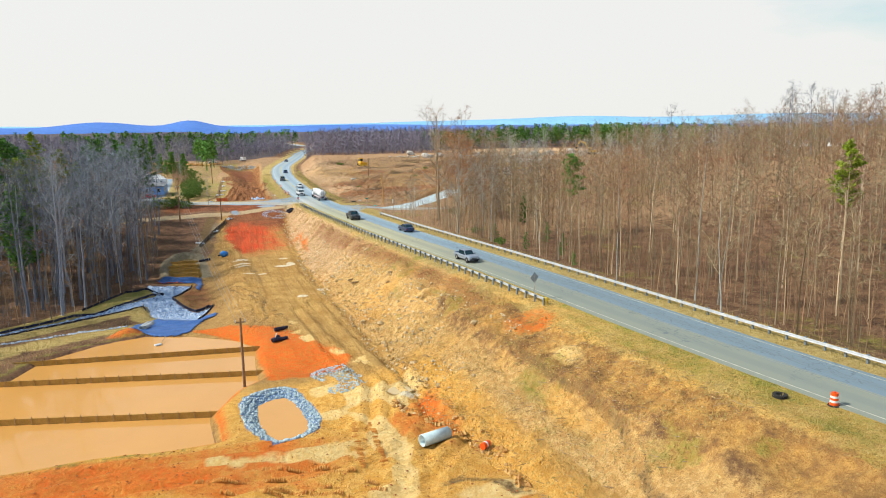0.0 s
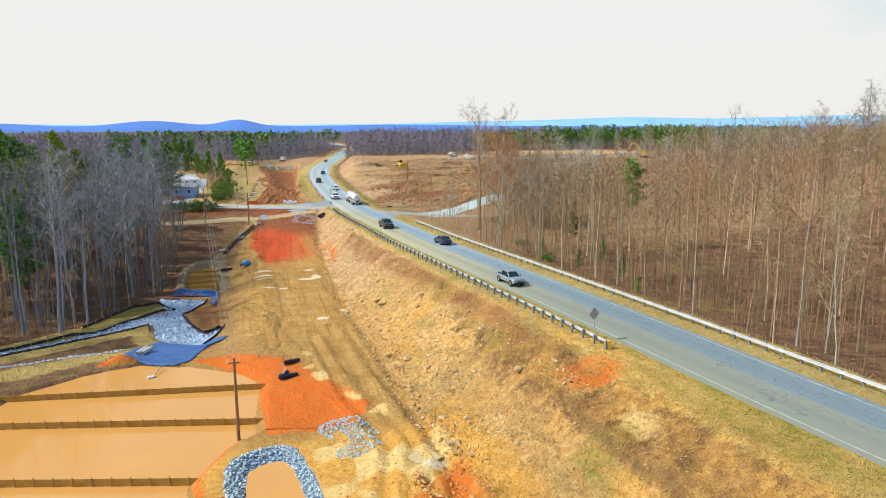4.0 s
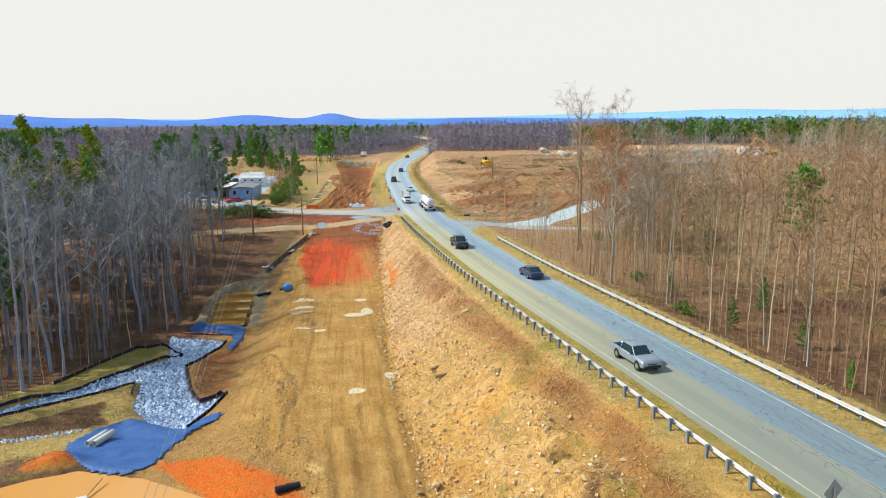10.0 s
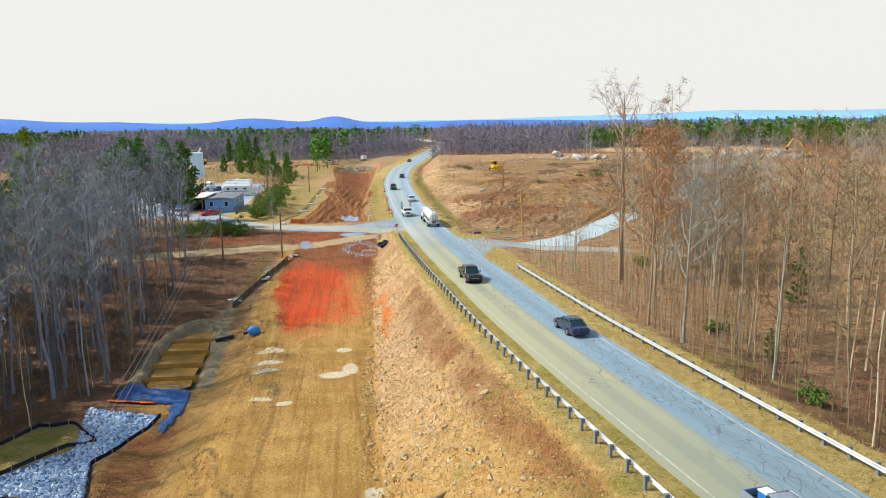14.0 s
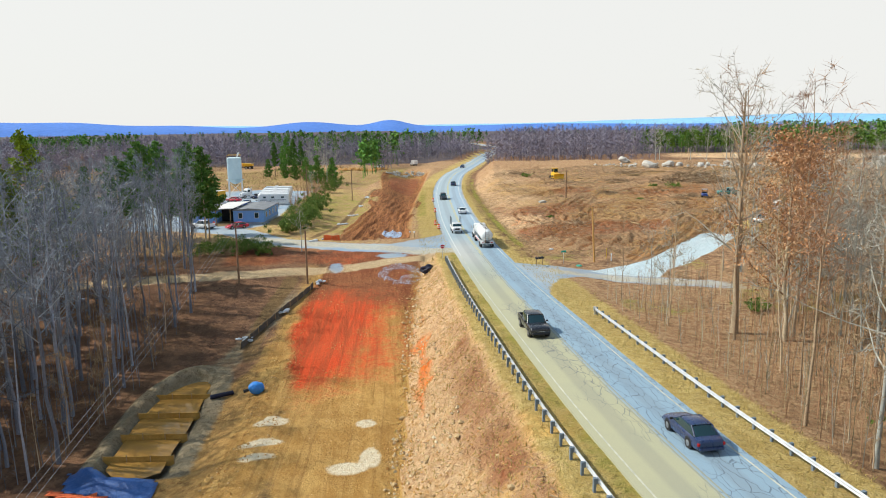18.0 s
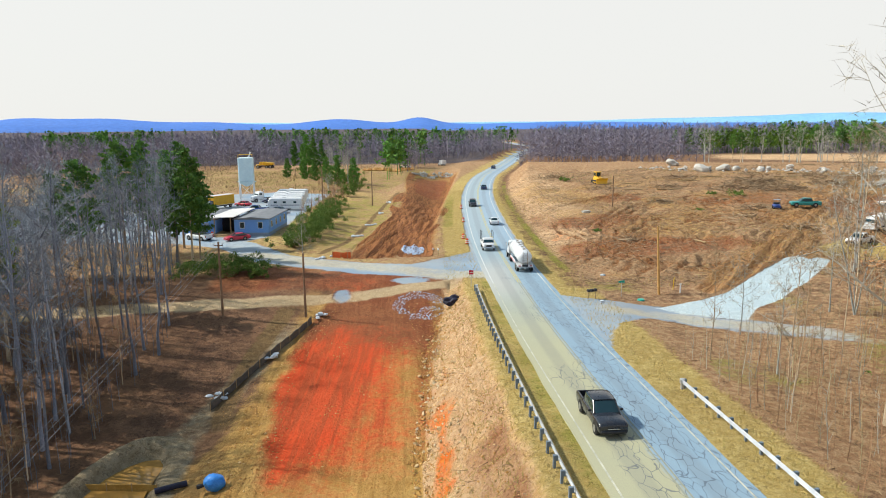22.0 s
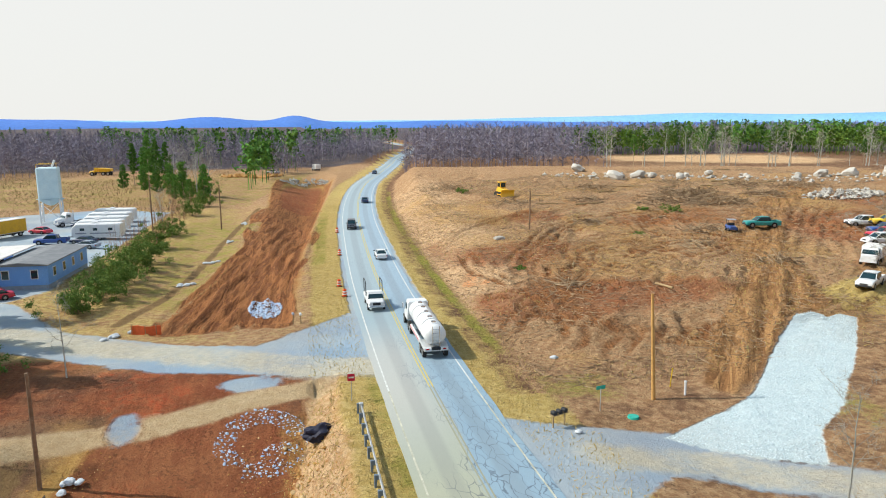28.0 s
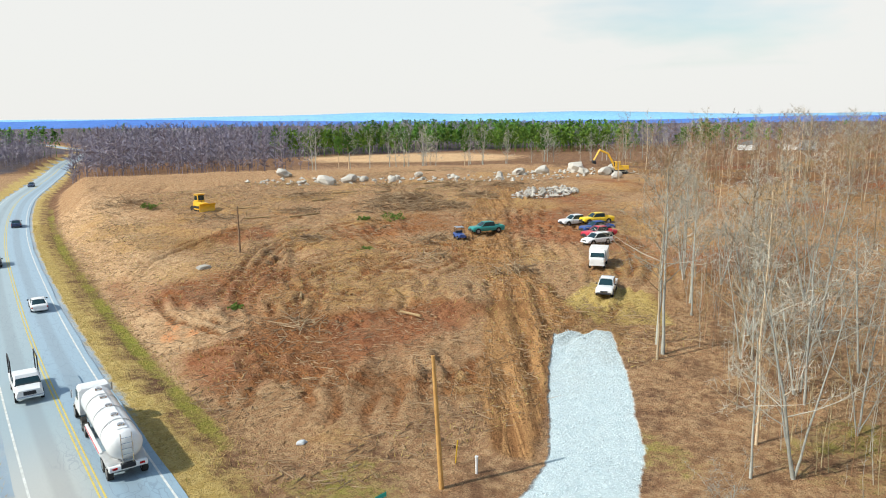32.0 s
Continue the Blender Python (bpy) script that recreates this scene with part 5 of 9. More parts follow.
def wood(region, box, near, gap_near, gap_far, seed, name, label, top, pines, limit, dark=False):
    """A stretch of woods: single trees where near() holds, the rest as one mass."""
    px, py = scatter(region, box, gap_near, seed, 6000)
    m = near(px, py)
    ax, ay = px[m], py[m]
    fx, fy = scatter(lambda x, y: region(x, y) & ~near(x, y), box, gap_far, seed + 1, 9000)
    az, fz = land(ax, ay), land(fx, fy)
    for i in range(len(ax)):
        if i >= limit:
            break
        k = rng_t.randint(0, 100)
        turn, size = rng_t.uniform(0, 6.3), rng_t.uniform(0.8, 1.12) * top * (float(np.clip((14.5 - az[i]) / 23.5, 0.6, 1.1)) if dark else 1.0)
        spot = (ax[i], ay[i], az[i] - 0.1)
        if k < pines:
            j = rng_t.randint(0, 3)
            plant("pine_tree", pine_parts[j], "tall green pine with a bare lower trunk in woods", "pine tree", *spot, turn, size * 0.95, name)
        elif (k < pines + (3 if dark else 6) and (dark or ay[i] > 82)) or (not dark and ay[i] > 140 and k < 78):
            plant("tree", pale_parts[k % 4], "bare spreading tree with pale bark at the wood's edge", "tree", *spot, turn, size * (0.95 if ay[i] > 140 else 1.15), name)
        elif k < pines + 30:
            plant("young_tree", sapling_parts[k % 2], "thin bare young tree among taller trunks", "tree", *spot, turn, size, name)
        else:
            j = rng_t.randint(0, 6)
            plant("tree", (dark_parts if dark else birch_parts if k % 3 == 0 else tree_parts)[j], TREE_LABELS[j % 3] if not dark else "tall bare hardwood with shade put into its blue-grey colour", "tree", *spot, turn, size, name)
    fx, fy, fz = np.append(fx, ax[limit:]), np.append(fy, ay[limit:]), np.append(fz, az[limit:])
    group = rng_t.randint(0, 6, len(fx))
    trunks, crowns, counts, trunk_counts = [], {}, {}, []
    for j in range(6):
        s = group == j
        turns, sizes = rng_t.uniform(0, 6.3, s.sum()), rng_t.uniform(0.72, 1.12, s.sum()) * top * (np.clip((14.5 - fz[s]) / 23.5, 0.6, 1.1) if dark else 1.0 + 0.13 * smooth(95, 150, fx[s]) * smooth(230, 190, fy[s]) - 0.22 * smooth(165, 200, fy[s]) * smooth(190, 150, fx[s]))
        trunks.append(spread_copies(MASS[j][0][0], fx[s], fy[s], fz[s], turns, sizes))
        trunk_counts.append((int(s.sum()), len(MASS[j][0][0][0])))
        north = fy[s] > 158
        for side, mat in ((~north, MASS[j][1]), (north, MASS[j][1] if dark else (M_TWIGL, M_TWIGG, M_TWIGR)[j % 3])):
            if side.any():
                # Deeper crowns take the darker twigs, with shade put into their colour.
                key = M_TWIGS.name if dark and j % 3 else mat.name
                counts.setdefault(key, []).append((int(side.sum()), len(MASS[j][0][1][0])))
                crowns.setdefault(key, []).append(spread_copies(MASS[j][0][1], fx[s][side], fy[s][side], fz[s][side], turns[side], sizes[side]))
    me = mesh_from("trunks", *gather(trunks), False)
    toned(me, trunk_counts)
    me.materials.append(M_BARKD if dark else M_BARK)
    tagged(new("woodland_trunks", me), "countless grey trunks deep in a leafless wood", "woodland", kind="stuff")
    for key, pieces in crowns.items():
        me = mesh_from("crowns", *gather(pieces), False)
        toned(me, counts[key])
        me.materials.append(bpy.data.materials[key])
        tagged(new("woodland_crowns", me), label, "woodland", kind="stuff")


in_scrub = lambda x, y: (outline(x, y, [(50.5, 118), (50, 168), (60, 174), (74, 174), (80, 186), (90, 196), (110, 212), (112, 206), (84, 168), (66, 140), (54, 112)]) < 0) & (along(x, y, SIDE_R) > 3.5)
wood(in_right, (44, 5, 300, 290), lambda x, y: (outline(x, y, [(60, 145), (70, 164), (78, 180), (92, 197), (130, 231), (140, 224), (100, 186), (82, 165), (68, 140)]) < 0) | ((x - road_x(y) < 16.5) & (y > 50) & (y < 168)), 2.4, 4.9, 201, "roadside woods", "leafless brown woodland crowns behind a guardrail", 0.76, 0, 270)
wood(in_left, (-120, 60, 0, 240), lambda x, y: (outline(x, y, WOOD_L) > -17) & (y > 118) & (x > -34), 3.3, 5.2, 211, "woods beside the cleared strip", "leafless grey woodland crowns beside a cleared strip", 1.12, 0, 170, True)


def far_tree(seed, height=17, sprays=54):
    """A leafless tree far off: a straight trunk and a rounded crown of thin sprays."""
    rng = np.random.RandomState(seed)
    pieces = [tube([(0, 0, -1), (0, 0, height * 0.5), (0.2, 0.1, height * 0.9)], [0.10, 0.08, 0.03], 3)]
    for k in range(sprays):
        g = rng.rand()
        a = rng.uniform(0, 6.3)
        rad = height * 0.17 * (0.35 + 2.0 * g**0.7 * (1 - g)) * rng.uniform(0.2, 1.0)
        p = np.array([rad * 0.4 * math.cos(a), rad * 0.4 * math.sin(a), height * (0.10 + 0.78 * g)])
        q = p + np.array([rad * math.cos(a), rad * math.sin(a), rng.uniform(0.2, 1.0) * height * 0.09]) + rng.normal(0, 0.5, 3)
        side = np.cross(q - p, rng.normal(0, 1, 3))
        pieces.append(sliver(p, q, rng.uniform(0.10, 0.22), side / np.linalg.norm(side)))
    return gather(pieces)


def far_pine(seed, height=17):
    """A pine far off: a trunk and a tapering crown in clumps."""
    rng = np.random.RandomState(seed)
    zs = np.linspace(0.42, 0.97, 14)[:, None] * height
    c = np.column_stack([rng.normal(0, 2.4, (14, 2)) * (1.15 - zs / height), zs])
    return gather([tube([(0, 0, -1), (0, 0, height * 0.95)], [0.2, 0.05], 3), leaf_cloud(rng, c, 100, 0.85, 0.75, 0.8)])


BELT = [(195, 488), (280, 484), (335, 436), (420, 395), (470, 430), (380, 500), (300, 545), (200, 548)]
FIELD_L = [(-75, 330), (-30, 345), (4, 350), (22, 520), (-30, 505), (-90, 430)]


def in_far(x, y):
    s = x - road_x(y)
    open_left = (x < 20) & (y < 470 + 0.35 * np.clip(-x - 20, 0, 200) * 0 - 1.2 * np.clip(-x - 60, 0, 80)) & (x > -140)
    edge_right = np.where(x < 150, 405 - 0.3 * np.clip(x - 80, 0, 120), 500 - 0.25 * np.clip(x - 330, 0, 200) * 4)
    return (np.abs(s) > 11) & ~open_left & ~((s > 0) & (y < edge_right)) & (outline(x, y, FIELD_R) > 0) & (outline(x, y, FIELD_L) > 0) & ~((s < 0) & (s > -40) & (y < 520))


def far_wood(name, box, gap, seed, shapes, mat, label, share=None, sizes=(0.75, 1.05)):
    px, py = scatter(in_far if share is None else (lambda x, y: in_far(x, y) & share(x, y)), box, gap, seed, 30000)
    pz = land(px, py, False)
    k = rng_t.randint(0, len(shapes), len(px))
    pieces, counts = [], []
    for j, shape in enumerate(shapes):
        s = k == j
        pieces.append(spread_copies(shape, px[s], py[s], pz[s], rng_t.uniform(0, 6.3, s.sum()), rng_t.uniform(*sizes, s.sum())))
        counts.append((int(s.sum()), len(shape[0])))
    me = mesh_from(name, *gather(pieces), False)
    toned(me, counts)
    me.materials.append(mat)
    tagged(new(name, me), label, "woodland", kind="stuff")
    return len(px)


pine_belt = lambda x, y: (lattice(x, y, 55, 301) > 0.60) & ~((x > 40) & (x < 235) & (y < 570))
BARE_FAR, PINE_FAR = [far_tree(61), far_tree(62, 16), far_tree(63, 18)], [far_pine(71), far_pine(72, 15)]
far_wood("distant_woodland", (-420, 240, 480, 640), 5.2, 221, BARE_FAR, M_FAR_HAZE, "leafless distant woodland with haze painted in purple-brown", lambda x, y: ~pine_belt(x, y))
far_wood("distant_pines", (-420, 240, 480, 640), 8.5, 223, PINE_FAR, M_NEEDLE, "dark green distant pine belt", pine_belt)
belt = lambda x, y: (outline(x, y, BELT) < 0) & (lattice(x, y, 30, 303) > 0.36)
px_, py_ = scatter(belt, (140, 330, 620, 640), 5.2, 229, 9000)
k_ = rng_t.randint(0, 2, len(px_))
me = mesh_from("pine_belt", *gather([spread_copies(PINE_FAR[j], px_[k_ == j], py_[k_ == j], land(px_[k_ == j], py_[k_ == j], False), rng_t.uniform(0, 6.3, (k_ == j).sum()), rng_t.uniform(0.5, 0.88, (k_ == j).sum())) for j in (0, 1)]), False)
toned(me, [(int((k_ == j).sum()), len(PINE_FAR[j][0])) for j in (0, 1)])
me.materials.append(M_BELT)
tagged(new("pine_belt", me), "sunlit green pine belt behind a tan field", "woodland", kind="stuff")
far_wood("horizon_woodland", (-1300, 640, 1500, 1500), 38.0, 225, BARE_FAR, M_FAR_HAZE, "leafless woodland reaching to the horizon", None, (0.6, 0.88))
far_wood("horizon_pines", (-1300, 640, 1500, 1500), 110.0, 227, PINE_FAR, M_NEEDLE, "dark pines scattered through far woodland", None, (0.65, 0.95))
def stem(seed, height=8):
    """A thin leafless young stem with upswept side shoots."""
    rng = np.random.RandomState(seed)
    zs = np.array([-0.2, 0.35 * height, 0.7 * height, height])
    path = np.column_stack([np.cumsum(rng.normal(0, 0.16, 4)), np.cumsum(rng.normal(0, 0.16, 4)), zs])
    pieces = [tube(path, [0.05, 0.038, 0.025, 0.008], 3)]
    for k in range(16):
        f = rng.uniform(0.12, 0.97)
        p = np.array([np.interp(f * height, zs, path[:, 0]), np.interp(f * height, zs, path[:, 1]), f * height])
        a = rng.uniform(0, 6.3)
        d = np.array([math.cos(a), math.sin(a), rng.uniform(0.5, 1.8)])
        q = p + d / np.linalg.norm(d) * height * rng.uniform(0.08, 0.26) * (1.15 - 0.6 * f)
        side = np.cross(d, rng.normal(0, 1, 3))
        pieces.append(sliver(p, q, rng.uniform(0.018, 0.034), side / np.linalg.norm(side)))
    return gather(pieces)


def understorey(region, box, gap, seed, tries, sizes, mats, label):
    """Young stems by the thousand between the trunks."""
    px, py = scatter(region, box, gap, seed, tries)
    pz, k = land(px, py), rng_t.randint(0, len(mats), len(px))
    for j, mat in enumerate(mats):
        s = k == j
        pieces = [spread_copies(stem(seed + 10 * j + i), px[s][i::3], py[s][i::3], pz[s][i::3], rng_t.uniform(0, 6.3, len(px[s][i::3])), rng_t.uniform(*sizes, len(px[s][i::3]))) for i in range(3)]
        me = mesh_from("stems", *gather(pieces), False)
        me.materials.append(mat)
        tagged(new("understorey", me), label, "undergrowth", kind="stuff")


understorey(lambda x, y: in_right(x, y) & (x - road_x(y) < 34), (48, 20, 130, 240), 1.6, 241, 12000, (0.25, 0.9), [M_TWIG, M_TWIGG, M_TWIGR], "thin leafless brown saplings crowding a roadside wood")
understorey(lambda x, y: in_right(x, y) & (y > 140), (60, 140, 150, 250), 2.0, 245, 9000, (0.3, 0.9), [M_TWIGR, M_TWIGL, M_TWIGG], "thin leafless reddish thicket under spreading trees")
understorey(lambda x, y: in_left(x, y) & (outline(x, y, WOOD_L) > -16), (-40, 90, 0, 238), 1.9, 251, 6000, (0.25, 0.9), [M_TWIGD, M_TWIGS], "thin leafless saplings with shade put into their grey tones")
# scrub and young growth along the edges
understorey(in_scrub, (48, 105, 120, 216), 1.5, 231, 9000, (0.2, 0.75), [M_TWIGR, M_TWIGL, M_TWIGG], "thin leafless brown scrub along the wood's edge")
for i, (x, y, k, size) in enumerate([(58.3, 150.5, 0, 1.2), (63.5, 149, 1, 1.15), (52.5, 166, 3, 0.5), (55, 158, 3, 0.6), (60.3, 176.1, 2, 0.42), (66, 168, 1, 0.55), (86.8, 197.6, 2, 0.95), (85.4, 197.2, 3, 0.9), (88.2, 199.2, 5, 0.9), (75.4, 180.2, 2, 0.85), (73.6, 182.0, 2, 0.55), (78, 184, 3, 0.85), (57, 163, 5, 0.5)]):
    plant("tree", pale_parts[i % 2] if k in (2, 5) else tree_parts[k], "slender leafless tree standing alone by the side track", "tree", x, y, ground_z(x, y) - 0.1, i * 1.7, size, "trees by the side track")
for i, (x, y, k, size) in enumerate([(92.5, 191.5, 1, 0.72), (97.0, 195.0, 3, 0.8), (88.5, 186.0, 3, 0.62), (101.5, 190.5, 1, 0.85), (95.5, 184.5, 2, 0.75), (106.0, 200.0, 3, 0.85), (84.0, 180.0, 1, 0.6), (110.5, 196.0, 1, 0.9), (103.5, 183.0, 3, 0.85)]):
    plant("tree", pale_parts[k], "pale grey tree with several leaning stems beside a stone drive", "tree", x, y, ground_z(x, y) - 0.1, i * 2.1, size, "leaning trees by the drive")
for i, (x, y, k, size) in enumerate([(51.2, 128.4, 1, 0.92), (51.6, 122.4, 2, 0.9), (57.6, 141.4, 1, 0.85), (52.2, 127.0, 3, 0.5), (53.0, 154.0, 3, 0.55), (55.8, 136.0, 0, 0.8), (61.5, 133.0, 1, 0.95), (59.0, 125.5, 0, 0.95), (66.0, 141.0, 2, 1.0), (56.0, 115.5, 1, 0.9)]):
    plant("tree", pale_parts[0] if k == 2 else tree_parts[(i * 2 + k) % 6], "bare spreading tree with a thick grey trunk behind a guardrail", "tree", x, y, ground_z(x, y) - 0.1, i * 1.3 + 0.6, size, "spreading trees behind the guardrail")
rng_b = np.random.RandomState(77)
big_t = bare_tree(91, 24, 0.3, 0.26, 20, 7, 0.013)
leafy = bare_tree(92, 18, 0.2, 0.26, 18, 5, 0.011)
tips = leafy[1][0][2::3]
leaf_me = data_mesh("leaves", leaf_cloud(rng_b, tips[tips[:, 2] > 5], 4600, 0.12, 0.45, 0.8), M_LEAF)
plant("tree", [("trunk", data_mesh("trunk", big_t[0], M_BARK, True)), ("crown", data_mesh("crown", big_t[1], M_TWIGL))], "very tall leafless tree rising over the wood", "tree", 59.4, 152.6, ground_z(59.4, 152.6) - 0.1, 0.4, 1.08)
for x, y, size, turn in ((62.6, 149, 1.12, 0.0), (67.4, 156.5, 1.0, 2.0), (78, 173, 0.7, 4.0)):
    plant("tree", [("trunk", data_mesh("trunk", leafy[0], M_BARK, True)), ("crown", data_mesh("crown", leafy[1], M_TWIGR)), ("foliage", leaf_me)], "tree still holding orange-brown dead leaves", "tree", x, y, ground_z(x, y) - 0.1, turn, size)
for i, (x, y, h) in enumerate([(-6.2, 213.5, 0.86), (-9.4, 217, 0.8), (-11.8, 220, 0.84), (-20.8, 222.8, 0.86), (-17.6, 228.0, 0.90), (-13.6, 233.8, 0.92), (-7.6, 222.5, 0.72), (-15.5, 226, 0.74), (-18, 219, 0.76), (-20, 230, 0.7), (-34, 150, 1.05), (-30, 141, 1.0), (-26, 152, 0.9), (-24, 135, 0.85), (-40, 160, 1.0), (-22, 178, 0.85), (-27, 190, 0.8), (-36, 172, 0.95), (-31, 204, 0.8), (-25, 212, 0.75), (-44, 146, 1.05), (-48, 168, 1.0), (-38, 186, 0.9), (-52, 185, 1.0), (-42, 200, 0.9), (-55, 150, 1.05), (-29, 160, 0.95), (-19, 186, 0.82), (-33, 193, 0.88), (-46, 178, 0.98), (-60, 170, 1.02), (-58, 196, 0.98), (-15, 198, 0.74), (-66, 184, 1.0)]):
    plant("pine_tree", pine_parts[(5, 1)[i % 2] if i < 8 else i % 3], "tall green pine with a bare lower trunk", "pine tree", x, y, ground_z(x, y) - 0.1, i * 2.1, h * (1.24 if x < -19 and y < 206 else 1.06), "pines")
for i, (x, y, h) in enumerate([(-13.2, 403, 0.92), (-6, 394, 0.82), (-20, 414, 0.78), (-16, 409, 0.7), (-10, 397, 0.86), (-2, 372, 0.9), (3.3, 358, 1.0), (8.2, 364, 0.9), (0.2, 362, 0.66), (-8, 384, 0.85), (-13, 392, 0.75), (5.5, 352, 0.6), (-22, 405, 0.75)]):
    plant("pine_tree", pine_parts[4 if i > 4 else 1], "pine in a small group on open grass", "pine tree", x, y, ground_z(x, y) - 0.1, i * 1.3, h, "pines on the grass")
for i, (x, y, h) in enumerate([(-25, 171, 1.02), (-21, 177, 0.9), (-33, 156, 1.0), (-30, 146, 1.05), (-27, 164, 1.1)]):
    plant("pine_tree", pine_parts[0], "green pine with sunlight in its needle colour above hardwoods", "pine tree", x, y, ground_z(x, y) - 0.1, i * 2.3, h, "sunlit pines above the wood")
for i, (x, y, h, k) in enumerate([(56.5, 104, 0.16, 3), (60, 98, 0.2, 3), (54.6, 86, 0.12, 3), (58, 119, 0.16, 3), (64, 110, 0.2, 3), (73, 116, 0.66, 2), (98, 77, 0.78, 0), (72, 134, 0.35, 3)]):
    plant("pine_tree", pine_parts[k], "green pine standing among bare roadside trees", "pine tree", x, y, ground_z(x, y) - 0.1, i * 1.9, h, "evergreens in the roadside wood")
for i, (x, y, size) in enumerate([(214, 192, 1.25), (220, 199, 1.35), (226, 190, 1.3), (233, 200, 1.4), (240, 192, 1.35), (246, 202, 1.3), (252, 190, 1.3), (206, 186, 1.15), (196, 196, 1.2), (262, 197, 1.3), (228, 208, 1.35), (170, 204, 1.12)]):
    plant("tree", (dark_parts if i % 2 else tree_parts)[i % 6], "very tall bare tree on the crown of a wooded hill", "tree", x, y, ground_z(x, y) - 0.1, i * 1.4, size * 0.95, "tall trees on the hill")
# ridges
ridge_az = np.linspace(-75, 95, 341)


def ridge(name, dist, level, bumps, mat, label, seed):
    """A far range of hills, drawn by its height over the horizon in degrees, as a solid bank."""
    el = level + 0.07 * rough(ridge_az, ridge_az * 0, 9, seed, 4)
    for az, wide, high in bumps:
        el = el + high * np.exp(-((ridge_az - az) / wide)**2)
    co = []
    for a, e in zip(np.radians(ridge_az), el):
        h = 20 + dist * math.tan(radians(e))
        for r, z in ((dist - 500, -30), (dist - 180, -30 + 0.6 * (h + 30)), (dist, h), (dist + 150, -30)):
            co.append((25 + r * math.sin(a), 80 + r * math.cos(a), z))
    n = len(ridge_az)
    idx = np.arange(n * 4).reshape(n, 4)
    quads = np.stack([idx[:-1, :-1], idx[1:, :-1], idx[1:, 1:], idx[:-1, 1:]], -1).reshape(-1, 4)
    me = mesh_from(name, np.array(co), quads)
    me.materials.append(mat)
    return tagged(new(name, me), label, "hills", kind="structure")


# Aerial haze is painted as base colour: deep blue near, pale blue far.
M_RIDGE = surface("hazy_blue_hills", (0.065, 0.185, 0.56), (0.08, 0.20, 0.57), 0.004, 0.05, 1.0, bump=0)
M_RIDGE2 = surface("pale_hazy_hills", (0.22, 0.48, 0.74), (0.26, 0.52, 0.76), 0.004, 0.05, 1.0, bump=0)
ridge("backdrop_near_hills", 3800, 0.29, [(-27, 3, 0.50), (-22, 3.4, 0.52), (-15, 4, 0.26), (-4.8, 3.2, 0.42), (1.7, 1.7, 0.52), (14, 6, 0.10), (-40, 8, 0.4), (45, 22, -0.30)], M_RIDGE, "forested hills painted blue for haze on the horizon", 401)
ridge("backdrop_far_hills", 4500, 0.36, [(33, 6, 0.38), (22, 7, 0.22), (-12, 5, 0.12), (48, 8, 0.35), (-32, 6, 0.3)], M_RIDGE2, "far ridge painted pale blue for haze on the horizon", 405)

